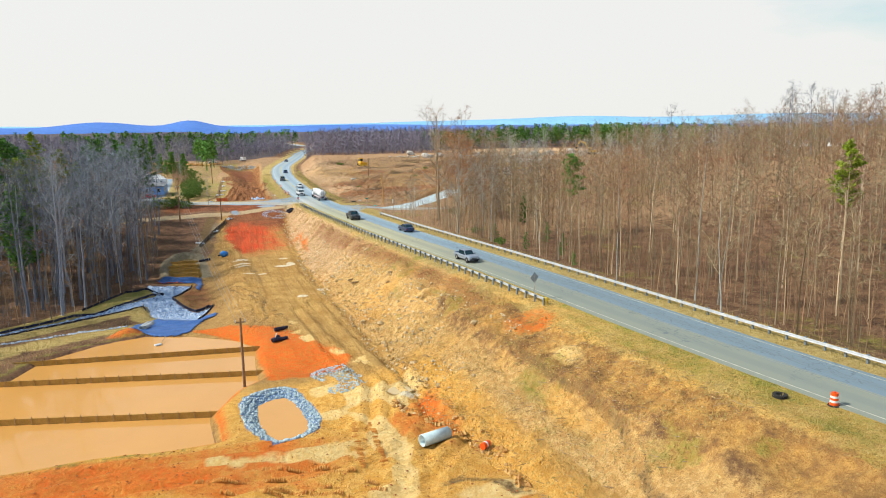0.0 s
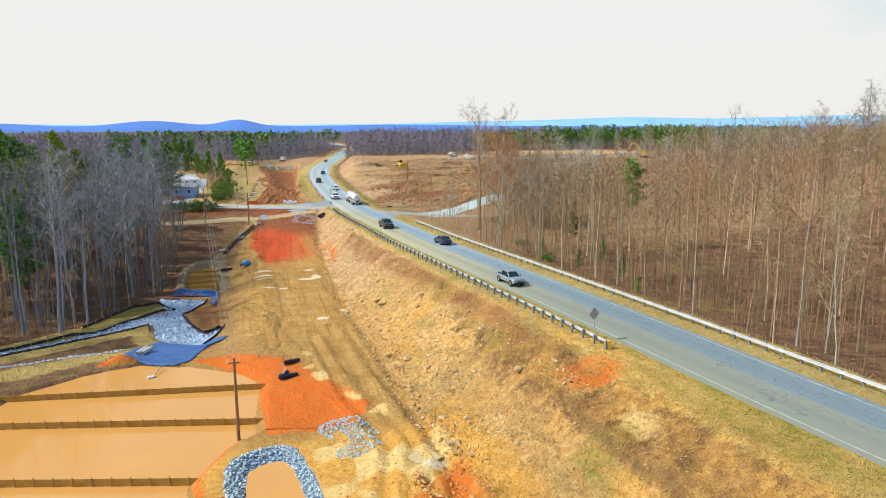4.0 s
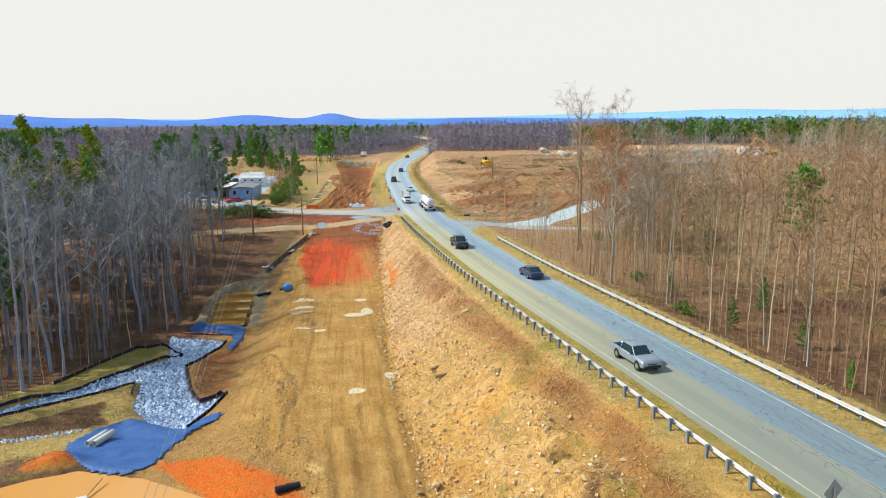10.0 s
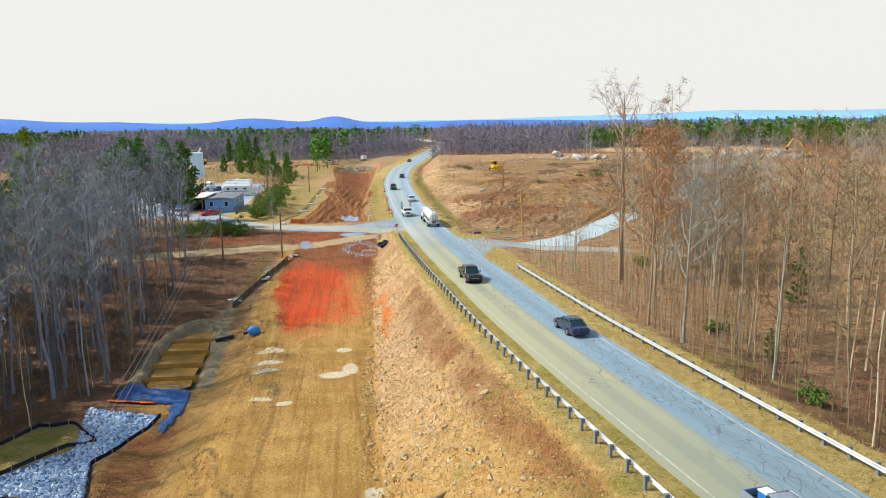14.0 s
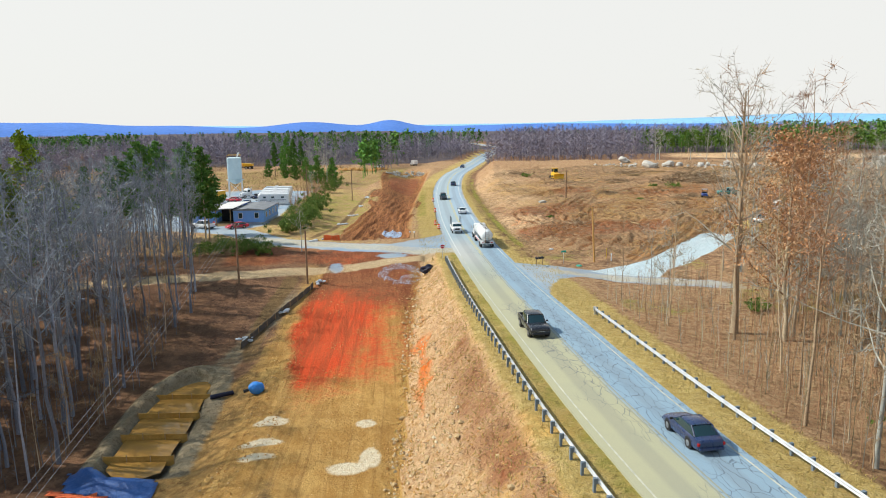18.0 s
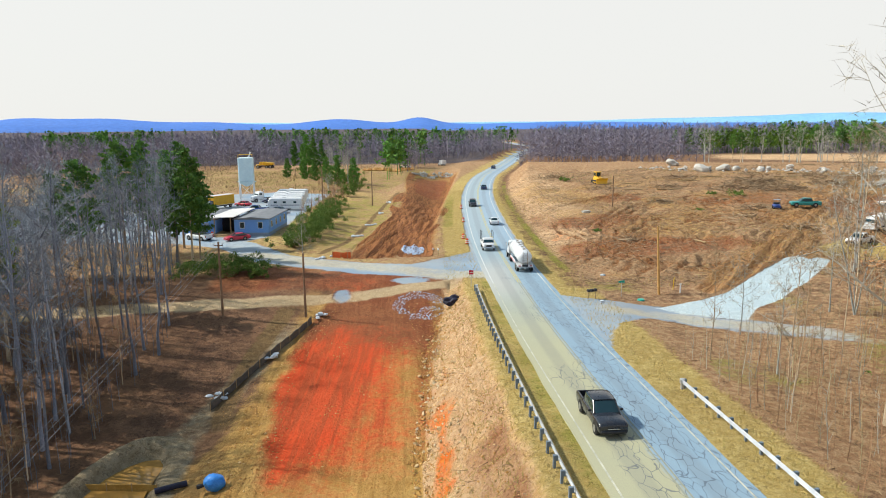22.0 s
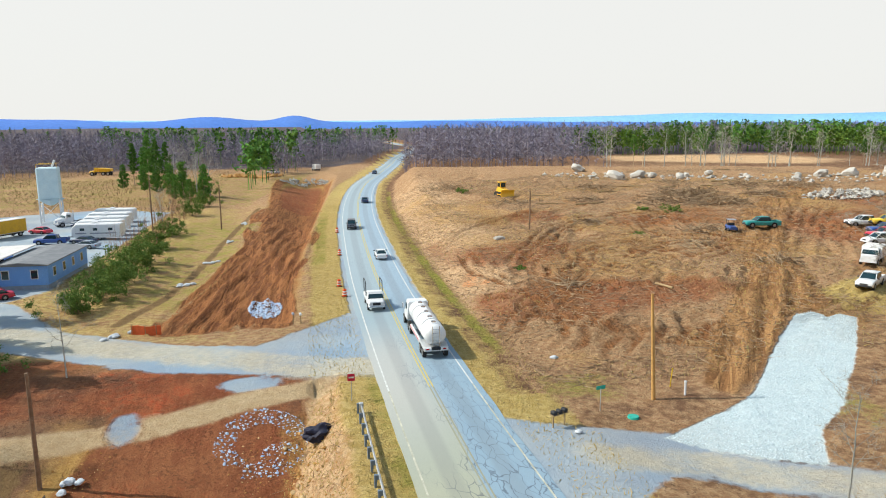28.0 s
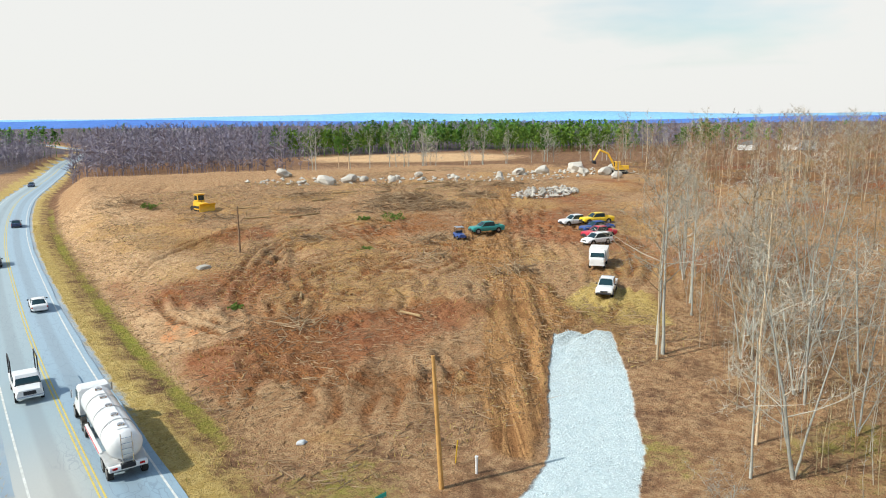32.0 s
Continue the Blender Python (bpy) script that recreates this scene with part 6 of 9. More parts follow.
# ---- things: tools ----
class Shape:
    """Builds one mesh out of simple forms."""

    def __init__(self):
        self.bm = bmesh.new()

    def box(self, c, s, bev=0.02, rz=0.0, rx=0.0, ry=0.0):
        m = Matrix.Translation(c) @ Euler((radians(rx), radians(ry), radians(rz))).to_matrix().to_4x4() @ Matrix.Diagonal((*s, 1))
        r = bmesh.ops.create_cube(self.bm, size=1.0, matrix=m)
        if bev:
            vs = set(r["verts"])
            bmesh.ops.bevel(self.bm, geom=[e for e in self.bm.edges if e.verts[0] in vs and e.verts[1] in vs], offset=min(bev, 0.45 * min(s)), segments=1, affect="EDGES")
        return self

    def cyl(self, p, q, r1, r2=None, seg=12, caps=True):
        p, q = Vector(p), Vector(q)
        m = Matrix.Translation((p + q) / 2) @ (q - p).to_track_quat("Z", "Y").to_matrix().to_4x4()
        bmesh.ops.create_cone(self.bm, cap_ends=caps, segments=seg, radius1=r1, radius2=r1 if r2 is None else r2, depth=(q - p).length, matrix=m)
        return self

    def pipe(self, p, q, r, wall=0.06, seg=18):
        """A hollow pipe with a wall."""
        p, q = Vector(p), Vector(q)
        m = Matrix.Translation(p) @ (q - p).to_track_quat("Z", "Y").to_matrix().to_4x4()
        rings = []
        for rad, z in ((r, 0), (r, (q - p).length), (r - wall, (q - p).length), (r - wall, 0)):
            rings.append([self.bm.verts.new(m @ Vector((rad * math.cos(2 * math.pi * k / seg), rad * math.sin(2 * math.pi * k / seg), z))) for k in range(seg)])
        for a, b in zip(rings, rings[1:] + rings[:1]):
            for k in range(seg):
                self.bm.faces.new((a[k], a[(k + 1) % seg], b[(k + 1) % seg], b[k]))
        return self

    def loft(self, sections, axis="y", chamfer=0.12):
        """A closed hull through chamfered sections (station, half width below, half width above, low, high)."""
        rings = []
        for st, wl, wh, lo, hi in sections:
            c = min(chamfer, 0.3 * (hi - lo), 0.3 * wh)
            pts = [(-wl, lo), (wl, lo), (wl + 0.02, lo + c), (wh + 0.0, hi - c), (wh - c, hi), (-wh + c, hi), (-wh, hi - c), (-wl - 0.02, lo + c)]
            rings.append([self.bm.verts.new((x, st, z) if axis == "y" else (st, x, z)) for x, z in pts])
        n = len(rings[0])
        for a, b in zip(rings, rings[1:]):
            for k in range(n):
                self.bm.faces.new((a[k], a[(k + 1) % n], b[(k + 1) % n], b[k]))
        self.bm.faces.new(rings[0][::-1])
        self.bm.faces.new(rings[-1])
        return self

    def prism(self, pts, thick, axis=(0, 0, 1)):
        """A flat outline given as points, pushed out along an axis."""
        a = [self.bm.verts.new(p) for p in pts]
        b = [self.bm.verts.new(Vector(p) + Vector(axis) * thick) for p in pts]
        n = len(a)
        self.bm.faces.new(a[::-1])
        self.bm.faces.new(b)
        for k in range(n):
            self.bm.faces.new((a[k], a[(k + 1) % n], b[(k + 1) % n], b[k]))
        return self

    def ball(self, c, s, sub=2, jag=0.0, seed=0):
        r = bmesh.ops.create_icosphere(self.bm, subdivisions=sub, radius=1.0, matrix=Matrix.Translation(c) @ Matrix.Diagonal((*s, 1)))
        if jag:
            for v in r["verts"]:
                d = v.co - Vector(c)
                v.co = Vector(c) + d * (1 + jag * noise.noise(Vector((d.x / s[0], d.y / s[1], d.z / s[2])) * 1.6 + Vector((seed * 3.1, seed, 0))))
        return self

    def mesh(self, name, mat, shade=False):
        bmesh.ops.recalc_face_normals(self.bm, faces=self.bm.faces[:])
        me = bpy.data.meshes.new(name)
        self.bm.to_mesh(me)
        self.bm.free()
        me.materials.append(mat)
        if shade:
            me.polygons.foreach_set("use_smooth", [True] * len(me.polygons))
        return me


def part(name, shape, mat, parent, label="", shade=False):
    ob = new(name, shape.mesh(name, mat, shade) if isinstance(shape, Shape) else shape)
    ob.parent = parent
    return tagged(ob, label)


def thing(name, label, category, x, y, rz=0.0, z=None, group="", size=1.0):
    """The foot of a thing that has parts, standing on the ground."""
    root = tagged(new(name), label, category, group)
    root.matrix_basis = pose(x, y, ground_z(x, y) if z is None else z, 0, 0, rz) @ Matrix.Scale(size, 4)
    return root


def single(name, shape, mat, label, category, x, y, rz=0.0, z=None, group="", shade=False):
    ob = tagged(new(name, shape.mesh(name, mat, shade)), label, category, group)
    ob.matrix_basis = pose(x, y, ground_z(x, y) if z is None else z, 0, 0, rz)
    return ob


P_WHITE, P_SILVER, P_BLACK = paint("white_paint", (0.70, 0.72, 0.74)), paint("silver_paint", (0.30, 0.35, 0.43), 0.3, 0.4), paint("black_paint", (0.012, 0.014, 0.02), 0.2)
P_RED, P_BLUE, P_GREEN, P_YELLOW = paint("red_paint", (0.55, 0.02, 0.05)), paint("blue_paint", (0.02, 0.07, 0.28)), paint("green_paint", (0.012, 0.24, 0.23)), paint("yellow_paint", (0.80, 0.55, 0.02))
P_DARKBLUE, P_MACHINE = paint("dark_blue_paint", (0.015, 0.03, 0.09), 0.22), paint("machine_yellow", (0.78, 0.45, 0.02), 0.45)
M_TYRE, M_STEEL = surface("rubber", (0.02, 0.02, 0.02), (0.035, 0.033, 0.03), 4, 30), surface("galvanised_steel", (0.62, 0.64, 0.66), (0.48, 0.50, 0.52), 1.5, 18, 0.45, 0.6, 0.15, 0.01)
M_RIM, M_DARK = surface("wheel_rim", (0.45, 0.45, 0.46), (0.3, 0.3, 0.3), 3, 20, 0.35, 0.8, 0.1), surface("black_plastic", (0.018, 0.02, 0.025), (0.03, 0.03, 0.035), 3, 25, 0.6)
M_CHROME = surface("chrome", (0.72, 0.73, 0.75), (0.6, 0.6, 0.62), 2, 20, 0.18, 1.0, 0)
M_LAMP, M_TAIL = surface("headlamp_lens", (0.75, 0.77, 0.78), (0.65, 0.66, 0.67), 6, 30, 0.1, bump=0), surface("tail_lens", (0.45, 0.01, 0.01), (0.3, 0.01, 0.01), 6, 30, 0.15, bump=0)
M_POST = surface("weathered_post", (0.15, 0.20, 0.25), (0.22, 0.26, 0.29), 2, 16)
M_WOODP = surface("creosote_pole", (0.20, 0.125, 0.075), (0.30, 0.20, 0.13), 1.2, 14, 0.9, bump=0.5)
M_WOODN = surface("new_pine_pole", (0.62, 0.36, 0.12), (0.50, 0.27, 0.09), 1.2, 14, 0.85, bump=0.4)
M_STICK = island_tones("dead_wood", [(0.26, 0.18, 0.11), (0.46, 0.34, 0.21), (0.19, 0.12, 0.075), (0.32, 0.22, 0.13)])
M_STONE = island_tones("blue_grey_stone", [(0.28, 0.43, 0.68), (0.52, 0.66, 0.86), (0.82, 0.88, 0.93), (0.38, 0.53, 0.77)])
M_STONEP = island_tones("pale_teal_stone", [(0.20, 0.31, 0.38), (0.42, 0.55, 0.62), (0.74, 0.82, 0.83), (0.32, 0.44, 0.50)])
M_WHITEST = island_tones("white_crushed_stone", [(0.46, 0.58, 0.63), (0.60, 0.71, 0.75), (0.72, 0.80, 0.82), (0.53, 0.65, 0.70)])
M_ROCK = surface("tan_rock", (0.52, 0.35, 0.16), (0.62, 0.47, 0.27), 1.4, 12, 0.9, bump=0.6, vary=0.35)
M_BOULDER = surface("white_boulder", (0.58, 0.56, 0.52), (0.44, 0.41, 0.36), 0.5, 6, 0.9, bump=0.6, vary=0.25)
M_CLOD = island_tones("earth_clods", [(0.40, 0.19, 0.052), (0.64, 0.38, 0.125), (0.48, 0.235, 0.07), (0.76, 0.54, 0.27)])
M_PALECLOD = island_tones("pale_rock_bits", [(0.60, 0.46, 0.27), (0.74, 0.62, 0.42), (0.48, 0.32, 0.16), (0.82, 0.72, 0.52)])
M_REDCLOD = island_tones("red_clods", [(0.42, 0.12, 0.035), (0.50, 0.17, 0.05), (0.33, 0.11, 0.04), (0.46, 0.22, 0.08)])
M_RUTCLOD = island_tones("rust_clods", [(0.36, 0.12, 0.045), (0.44, 0.17, 0.06), (0.40, 0.14, 0.05), (0.46, 0.20, 0.08)])
M_BROWNCLOD = island_tones("brown_clods", [(0.28, 0.165, 0.08), (0.40, 0.26, 0.13), (0.20, 0.11, 0.055), (0.46, 0.32, 0.18)])
M_STRAW = island_tones("dry_grass", [(0.46, 0.33, 0.10), (0.38, 0.29, 0.08), (0.55, 0.42, 0.17), (0.28, 0.26, 0.06)])
M_BROWNGRASS = island_tones("brown_scrub", [(0.26, 0.17, 0.08), (0.36, 0.25, 0.11), (0.20, 0.13, 0.06), (0.30, 0.25, 0.08)])
M_SILT, M_TARP = surface("black_silt_fabric", (0.010, 0.012, 0.03), (0.018, 0.02, 0.05), 2, 12, 0.6, bump=0.5, dist=0.05), surface("blue_black_sheet", (0.03, 0.10, 0.30), (0.055, 0.15, 0.42), 0.5, 5, 0.45, bump=0.9, dist=0.12)
M_COIR, M_STAKE = surface("brown_coir_mesh", (0.40, 0.23, 0.05), (0.50, 0.30, 0.08), 1.2, 9, 0.95, bump=0.6), surface("wooden_stake", (0.42, 0.30, 0.16), (0.32, 0.22, 0.11), 3, 20)
M_PLASTIC = surface("grey_plastic_pipe", (0.50, 0.52, 0.50), (0.60, 0.62, 0.60), 2, 16, 0.5)
M_ORANGE, M_REFL = surface("orange_plastic", (0.85, 0.10, 0.01), (0.75, 0.09, 0.01), 4, 20, 0.5, bump=0.05), surface("white_reflective_band", (0.8, 0.8, 0.8), (0.72, 0.72, 0.72), 4, 20, 0.4, bump=0)
M_SIGNBACK, M_SIGNRED = surface("bare_aluminium", (0.34, 0.41, 0.49), (0.40, 0.46, 0.53), 2, 16, 0.4, 0.6), surface("red_sign_sheet", (0.60, 0.02, 0.06), (0.5, 0.02, 0.05), 4, 20, 0.4, bump=0)
M_BLUEP, M_TEAL = surface("blue_plastic", (0.03, 0.20, 0.62), (0.05, 0.26, 0.70), 3, 14, 0.35, bump=0.2), surface("teal_panel", (0.02, 0.36, 0.28), (0.03, 0.42, 0.33), 3, 14, 0.5, bump=0)
M_WALLB, M_ROOFG, M_ROOFW = surface("blue_grey_siding", (0.17, 0.38, 0.82), (0.21, 0.43, 0.86), 0.8, 9, 0.6, bump=0.1), surface("grey_rolled_roof", (0.17, 0.18, 0.20), (0.24, 0.25, 0.26), 0.7, 7, 0.8), surface("white_sheet_roof", (0.74, 0.72, 0.70), (0.62, 0.60, 0.57), 0.8, 8, 0.5)
M_SILOB, M_SKIRT = surface("pale_blue_steel", (0.60, 0.76, 0.82), (0.52, 0.69, 0.77), 0.6, 8, 0.45, bump=0.05), surface("grey_skirting", (0.34, 0.40, 0.48), (0.28, 0.33, 0.40), 1, 9)
M_YTARP, M_STRIPE = surface("yellow_box_side", (0.72, 0.40, 0.02), (0.60, 0.33, 0.03), 0.8, 8, 0.5), surface("grey_stripe", (0.30, 0.33, 0.38), (0.25, 0.27, 0.31), 2, 12, 0.5)
M_BAG, M_NET = surface("white_sandbag", (0.62, 0.66, 0.70), (0.50, 0.54, 0.58), 3, 14, 0.9), surface("orange_netting", (0.78, 0.16, 0.05), (0.65, 0.12, 0.04), 2, 12, 0.8, bump=0.5)
M_WEATHER = surface("weathered_silt_fabric", (0.085, 0.08, 0.075), (0.15, 0.13, 0.11), 1.2, 9, 0.8, bump=0.6, dist=0.06)
M_WIRE, M_CERAMIC = surface("aluminium_wire", (0.30, 0.31, 0.33), (0.22, 0.23, 0.25), 2, 12, 0.5), surface("grey_ceramic", (0.55, 0.6, 0.66), (0.45, 0.5, 0.56), 4, 20, 0.25)


# ---- vehicles ----
def wheels(root, tracks, radius, half, width=0.24):
    """Wheels at the given stations along the vehicle."""
    tyre = Shape().cyl((-width / 2, 0, 0), (width / 2, 0, 0), radius, seg=18).mesh("tyre", M_TYRE)
    rim = Shape().cyl((-width / 2 - 0.012, 0, 0), (width / 2 + 0.012, 0, 0), radius * 0.6, seg=12).cyl((-width / 2 - 0.03, 0, 0), (width / 2 + 0.03, 0, 0), radius * 0.2, seg=8).mesh("rim", M_RIM)
    for yy in tracks:
        for sx_ in (-1, 1):
            w = new("wheel", tyre)
            w.parent, w.location = root, (sx_ * half, yy, radius)
            r = new("rim", rim)
            r.parent = w


def shell(sections, rings=True):
    """A rounded hull through sections (station, sill half width, belt half width, top half width, low, belt, high, crown)."""
    sh, rows = Shape(), []
    for st, ws, wb, wt, lo, be, hi, crown in sections:
        half_pts = [(0.0, lo), (ws * 0.9, lo), (ws, lo + 0.07), (wb, lo + 0.45 * (be - lo)), (wb, be), (wt + 0.6 * (wb - wt), hi - 0.05), (wt, hi - 0.01), (wt * 0.55, hi + 0.7 * crown), (0.0, hi + crown)]
        pts = half_pts + [(-x, z) for x, z in half_pts[-2:0:-1]]
        rows.append([sh.bm.verts.new((x, st, z)) for x, z in pts])
    n = len(rows[0])
    for p, q in zip(rows, rows[1:]):
        for k in range(n):
            sh.bm.faces.new((p[k], p[(k + 1) % n], q[(k + 1) % n], q[k]))
    sh.bm.faces.new(rows[0][::-1])
    sh.bm.faces.new(rows[-1])
    return sh


def soft(name, shape, mat, angle=38):
    me = shape.mesh(name, mat, True)
    me.set_sharp_from_angle(angle=radians(angle))
    return me


def car(kind, name, label, x, y, heading, mat, z=None, group="", size=1.0):
    """A road vehicle that faces +y before it is turned."""
    category = {"pickup": "pickup truck", "sedan": "car", "suv": "car"}[kind]
    root = thing(name, label, category, x, y, heading, z, group, size)
    if kind == "pickup":
        ln, w, low, belt, roof, r = 5.75, 0.98, 0.38, 1.14, 1.84, 0.40
        cab = (1.28, 0.52, -0.98, -1.22)          # foot and head of the windscreen, head and foot of the rear window
    elif kind == "suv":
        ln, w, low, belt, roof, r = 4.85, 0.95, 0.34, 1.08, 1.76, 0.38
        cab = (1.22, 0.45, -1.95, -2.32)
    else:
        ln, w, low, belt, roof, r = 4.75, 0.90, 0.24, 0.93, 1.42, 0.33
        cab = (1.05, 0.22, -1.10, -1.80)
    h = ln / 2
    front, rear = h - 0.98, -h + 1.12
    hood = [(cab[0] - 0.05, w - 0.03, w, w - 0.12, low, belt - 0.16, belt, 0.02), (h - 0.75, w - 0.03, w, w - 0.15, low, belt - 0.20, belt - 0.06, 0.03), (h - 0.28, w - 0.05, w - 0.03, w - 0.22, low + 0.02, belt - 0.28, belt - 0.15, 0.03), (h - 0.08, w - 0.10, w - 0.10, w - 0.32, low + 0.06, belt - 0.36, belt - 0.26, 0.02), (h, w - 0.22, w - 0.22, w - 0.42, low + 0.14, belt - 0.45, belt - 0.36, 0.01)]
    if kind == "pickup":
        hood = [(cab[0] - 0.05, w - 0.03, w, w - 0.12, low, belt - 0.14, belt, 0.03), (h - 0.6, w - 0.03, w, w - 0.14, low, belt - 0.16, belt - 0.03, 0.05), (h - 0.2, w - 0.04, w - 0.02, w - 0.18, low + 0.02, belt - 0.2, belt - 0.07, 0.04), (h - 0.05, w - 0.07, w - 0.06, w - 0.24, low + 0.04, belt - 0.26, belt - 0.15, 0.03), (h, w - 0.14, w - 0.12, w - 0.34, low + 0.1, belt - 0.34, belt - 0.26, 0.01)]
        tail = [(cab[3] - 0.02, w - 0.03, w, w - 0.08, low, belt - 0.14, belt, 0.0)]
        for sx_ in (-1, 1):
            side = Shape()
            rows = []
            for st in (-h + 0.02, -h + 0.2, cab[3] - 0.35, cab[3] - 0.04):
                rows.append([side.bm.verts.new((sx_ * px, st, pz)) for px, pz in ((w - 0.05, low), (w, low + 0.35), (w, belt - 0.12), (w - 0.04, belt), (w - 0.14, belt), (w - 0.14, low))])
            for p, q in zip(rows, rows[1:]):
                for k in range(6):
                    side.bm.faces.new((p[k], p[(k + 1) % 6], q[(k + 1) % 6], q[k]))
            side.bm.faces.new(rows[0])
            side.bm.faces.new(rows[-1][::-1])
            part("bed_side", soft("bed_side", side, mat), None, root)
        part("tailgate", Shape().box((0, -h + 0.06, (low + belt) / 2 + 0.05), (2 * w - 0.12, 0.10, belt - low - 0.1), 0.03), mat, root)
        part("bed_liner", Shape().box((0, (cab[3] - h) / 2, low + 0.26), (2 * w - 0.29, h + cab[3] - 0.15, 0.10), 0.02), M_DARK, root, "black bed liner")
        for sx_ in (-1, 1):
            part("wheel_box", Shape().box((sx_ * (w - 0.24), rear, low + 0.38), (0.22, 0.9, 0.22), 0.05), M_DARK, root)
    else:
        drop = 0.02 if kind == "suv" else 0.0
        tail = [(-h, w - 0.22, w - 0.16, w - 0.30, low + 0.14, belt - 0.30, belt - 0.12 - drop, 0.0), (-h + 0.1, w - 0.10, w - 0.06, w - 0.20, low + 0.06, belt - 0.22, belt - 0.03, 0.01), (-h + 0.45, w - 0.04, w - 0.02, w - 0.15, low, belt - 0.18, belt, 0.02), (cab[3] + 0.25, w - 0.03, w, w - 0.12, low, belt - 0.16, belt, 0.02)]
    part("body", soft("body", shell(tail + hood), mat), None, root)
    lean = 0.17
    glass = [(cab[3], w - 0.10, w - 0.10, w - 0.12, belt - 0.06, belt - 0.02, belt + 0.02, 0.0), (cab[2], w - 0.09, w - 0.09, w - lean - 0.1, belt - 0.06, belt + 0.05, roof - 0.05, 0.03), (cab[1], w - 0.09, w - 0.09, w - lean - 0.1, belt - 0.06, belt + 0.05, roof - 0.06, 0.03), (cab[0], w - 0.12, w - 0.12, w - 0.14, belt - 0.06, belt - 0.02, belt + 0.02, 0.0)]
    part("window", soft("window", shell(glass), M_GLASS, 30), None, root)
    rt = w - lean - 0.09
    part("roof", soft("roof", shell([(cab[2] - 0.07, rt - 0.02, rt - 0.01, rt - 0.06, roof - 0.10, roof - 0.08, roof - 0.05, 0.0), (cab[2] + 0.22, rt + 0.02, rt + 0.03, rt - 0.06, roof - 0.10, roof - 0.06, roof - 0.01, 0.04), (cab[1] - 0.25, rt + 0.02, rt + 0.03, rt - 0.06, roof - 0.10, roof - 0.06, roof - 0.01, 0.04), (cab[1] + 0.09, rt - 0.02, rt - 0.01, rt - 0.06, roof - 0.11, roof - 0.09, roof - 0.06, 0.0)]), mat, 50), None, root)
    posts = [0.5 * (cab[1] + cab[2]) + 0.1] + ([cab[2] + 0.85] if kind == "suv" else []) + ([cab[2] + 0.08] if kind != "sedan" else [])
    for sx_ in (-1, 1):
        pil = Shape()
        for ym in posts:
            pil.prism([(sx_ * (w - 0.085), ym - 0.06, belt - 0.02), (sx_ * (w - 0.085), ym + 0.06, belt - 0.02), (sx_ * (rt + 0.005), ym + 0.05, roof - 0.07), (sx_ * (rt + 0.005), ym - 0.05, roof - 0.07)], 0.03, (-sx_, 0, 0))
        for ya, yb in ((cab[0], cab[1]), (cab[3], cab[2])):
            pil.cyl((sx_ * (w - 0.12), ya, belt), (sx_ * (rt - 0.01), yb, roof - 0.07), 0.05, seg=6)
        part("pillar", pil, mat, root)
        for ym in posts[:1] + [cab[0] - 0.25]:
            part("door_seam", Shape().box((sx_ * (w - 0.003), ym, (low + belt) / 2), (0.012, 0.018, belt - low - 0.28), 0), M_DARK, root)
        part("door_handle", Shape().box((sx_ * (w + 0.008), posts[0] + 0.2, belt - 0.2), (0.03, 0.18, 0.035), 0.01), mat, root)
        part("headlight", Shape().box((sx_ * (w - 0.30), h - 0.11, belt - 0.36), (0.36, 0.14, 0.16), 0.05, rz=-sx_ * 16), M_LAMP, root)
        part("tail_light", Shape().box((sx_ * (w - 0.11), -h + 0.05, belt - 0.26), (0.17, 0.14, 0.32 if kind != "sedan" else 0.18), 0.03), M_TAIL, root)
        part("mirror", Shape().box((sx_ * (w + 0.09), cab[0] - 0.28, belt + 0.11), (0.22, 0.11, 0.17), 0.04), M_DARK, root)
        for yy in (front, rear):
            # Solid dark disc stands in for the shaded hollow round the wheel.
            part("wheel_arch", Shape().cyl((sx_ * (w - 0.3), yy, r + 0.03), (sx_ * (w + 0.008), yy, r + 0.03), r * 1.2, seg=20), M_DARK, root)
    part("grille", Shape().box((0, h - 0.02, belt - 0.42), (0.86, 0.08, 0.24), 0.03), M_DARK, root)
    part("grille_bar", Shape().box((0, h + 0.025, belt - 0.42), (0.84, 0.03, 0.05), 0.01), M_CHROME, root)
    part("bumper", Shape().box((0, h + 0.01, low + 0.14), (2 * w - 0.22, 0.18, 0.22), 0.07), M_DARK if kind == "pickup" else mat, root)
    part("bumper", Shape().box((0, -h - 0.02, low + 0.15), (2 * w - 0.2, 0.16, 0.2), 0.06), M_CHROME if kind == "pickup" else mat, root)
    wheels(root, (rear, front), r, w - 0.10)
    return root


def lane(y, offset, kind, name, label, mat, group="traffic"):
    """A car in its lane: oncoming at negative offsets."""
    slope = math.degrees(math.atan2(float(road_x(y + 1) - road_x(y - 1)), 2.0))
    return car(kind, name, label, float(road_x(y)) + offset, y, -slope + (180 if offset < 0 else 0), mat, float(road_z(y)) + 0.05, group)


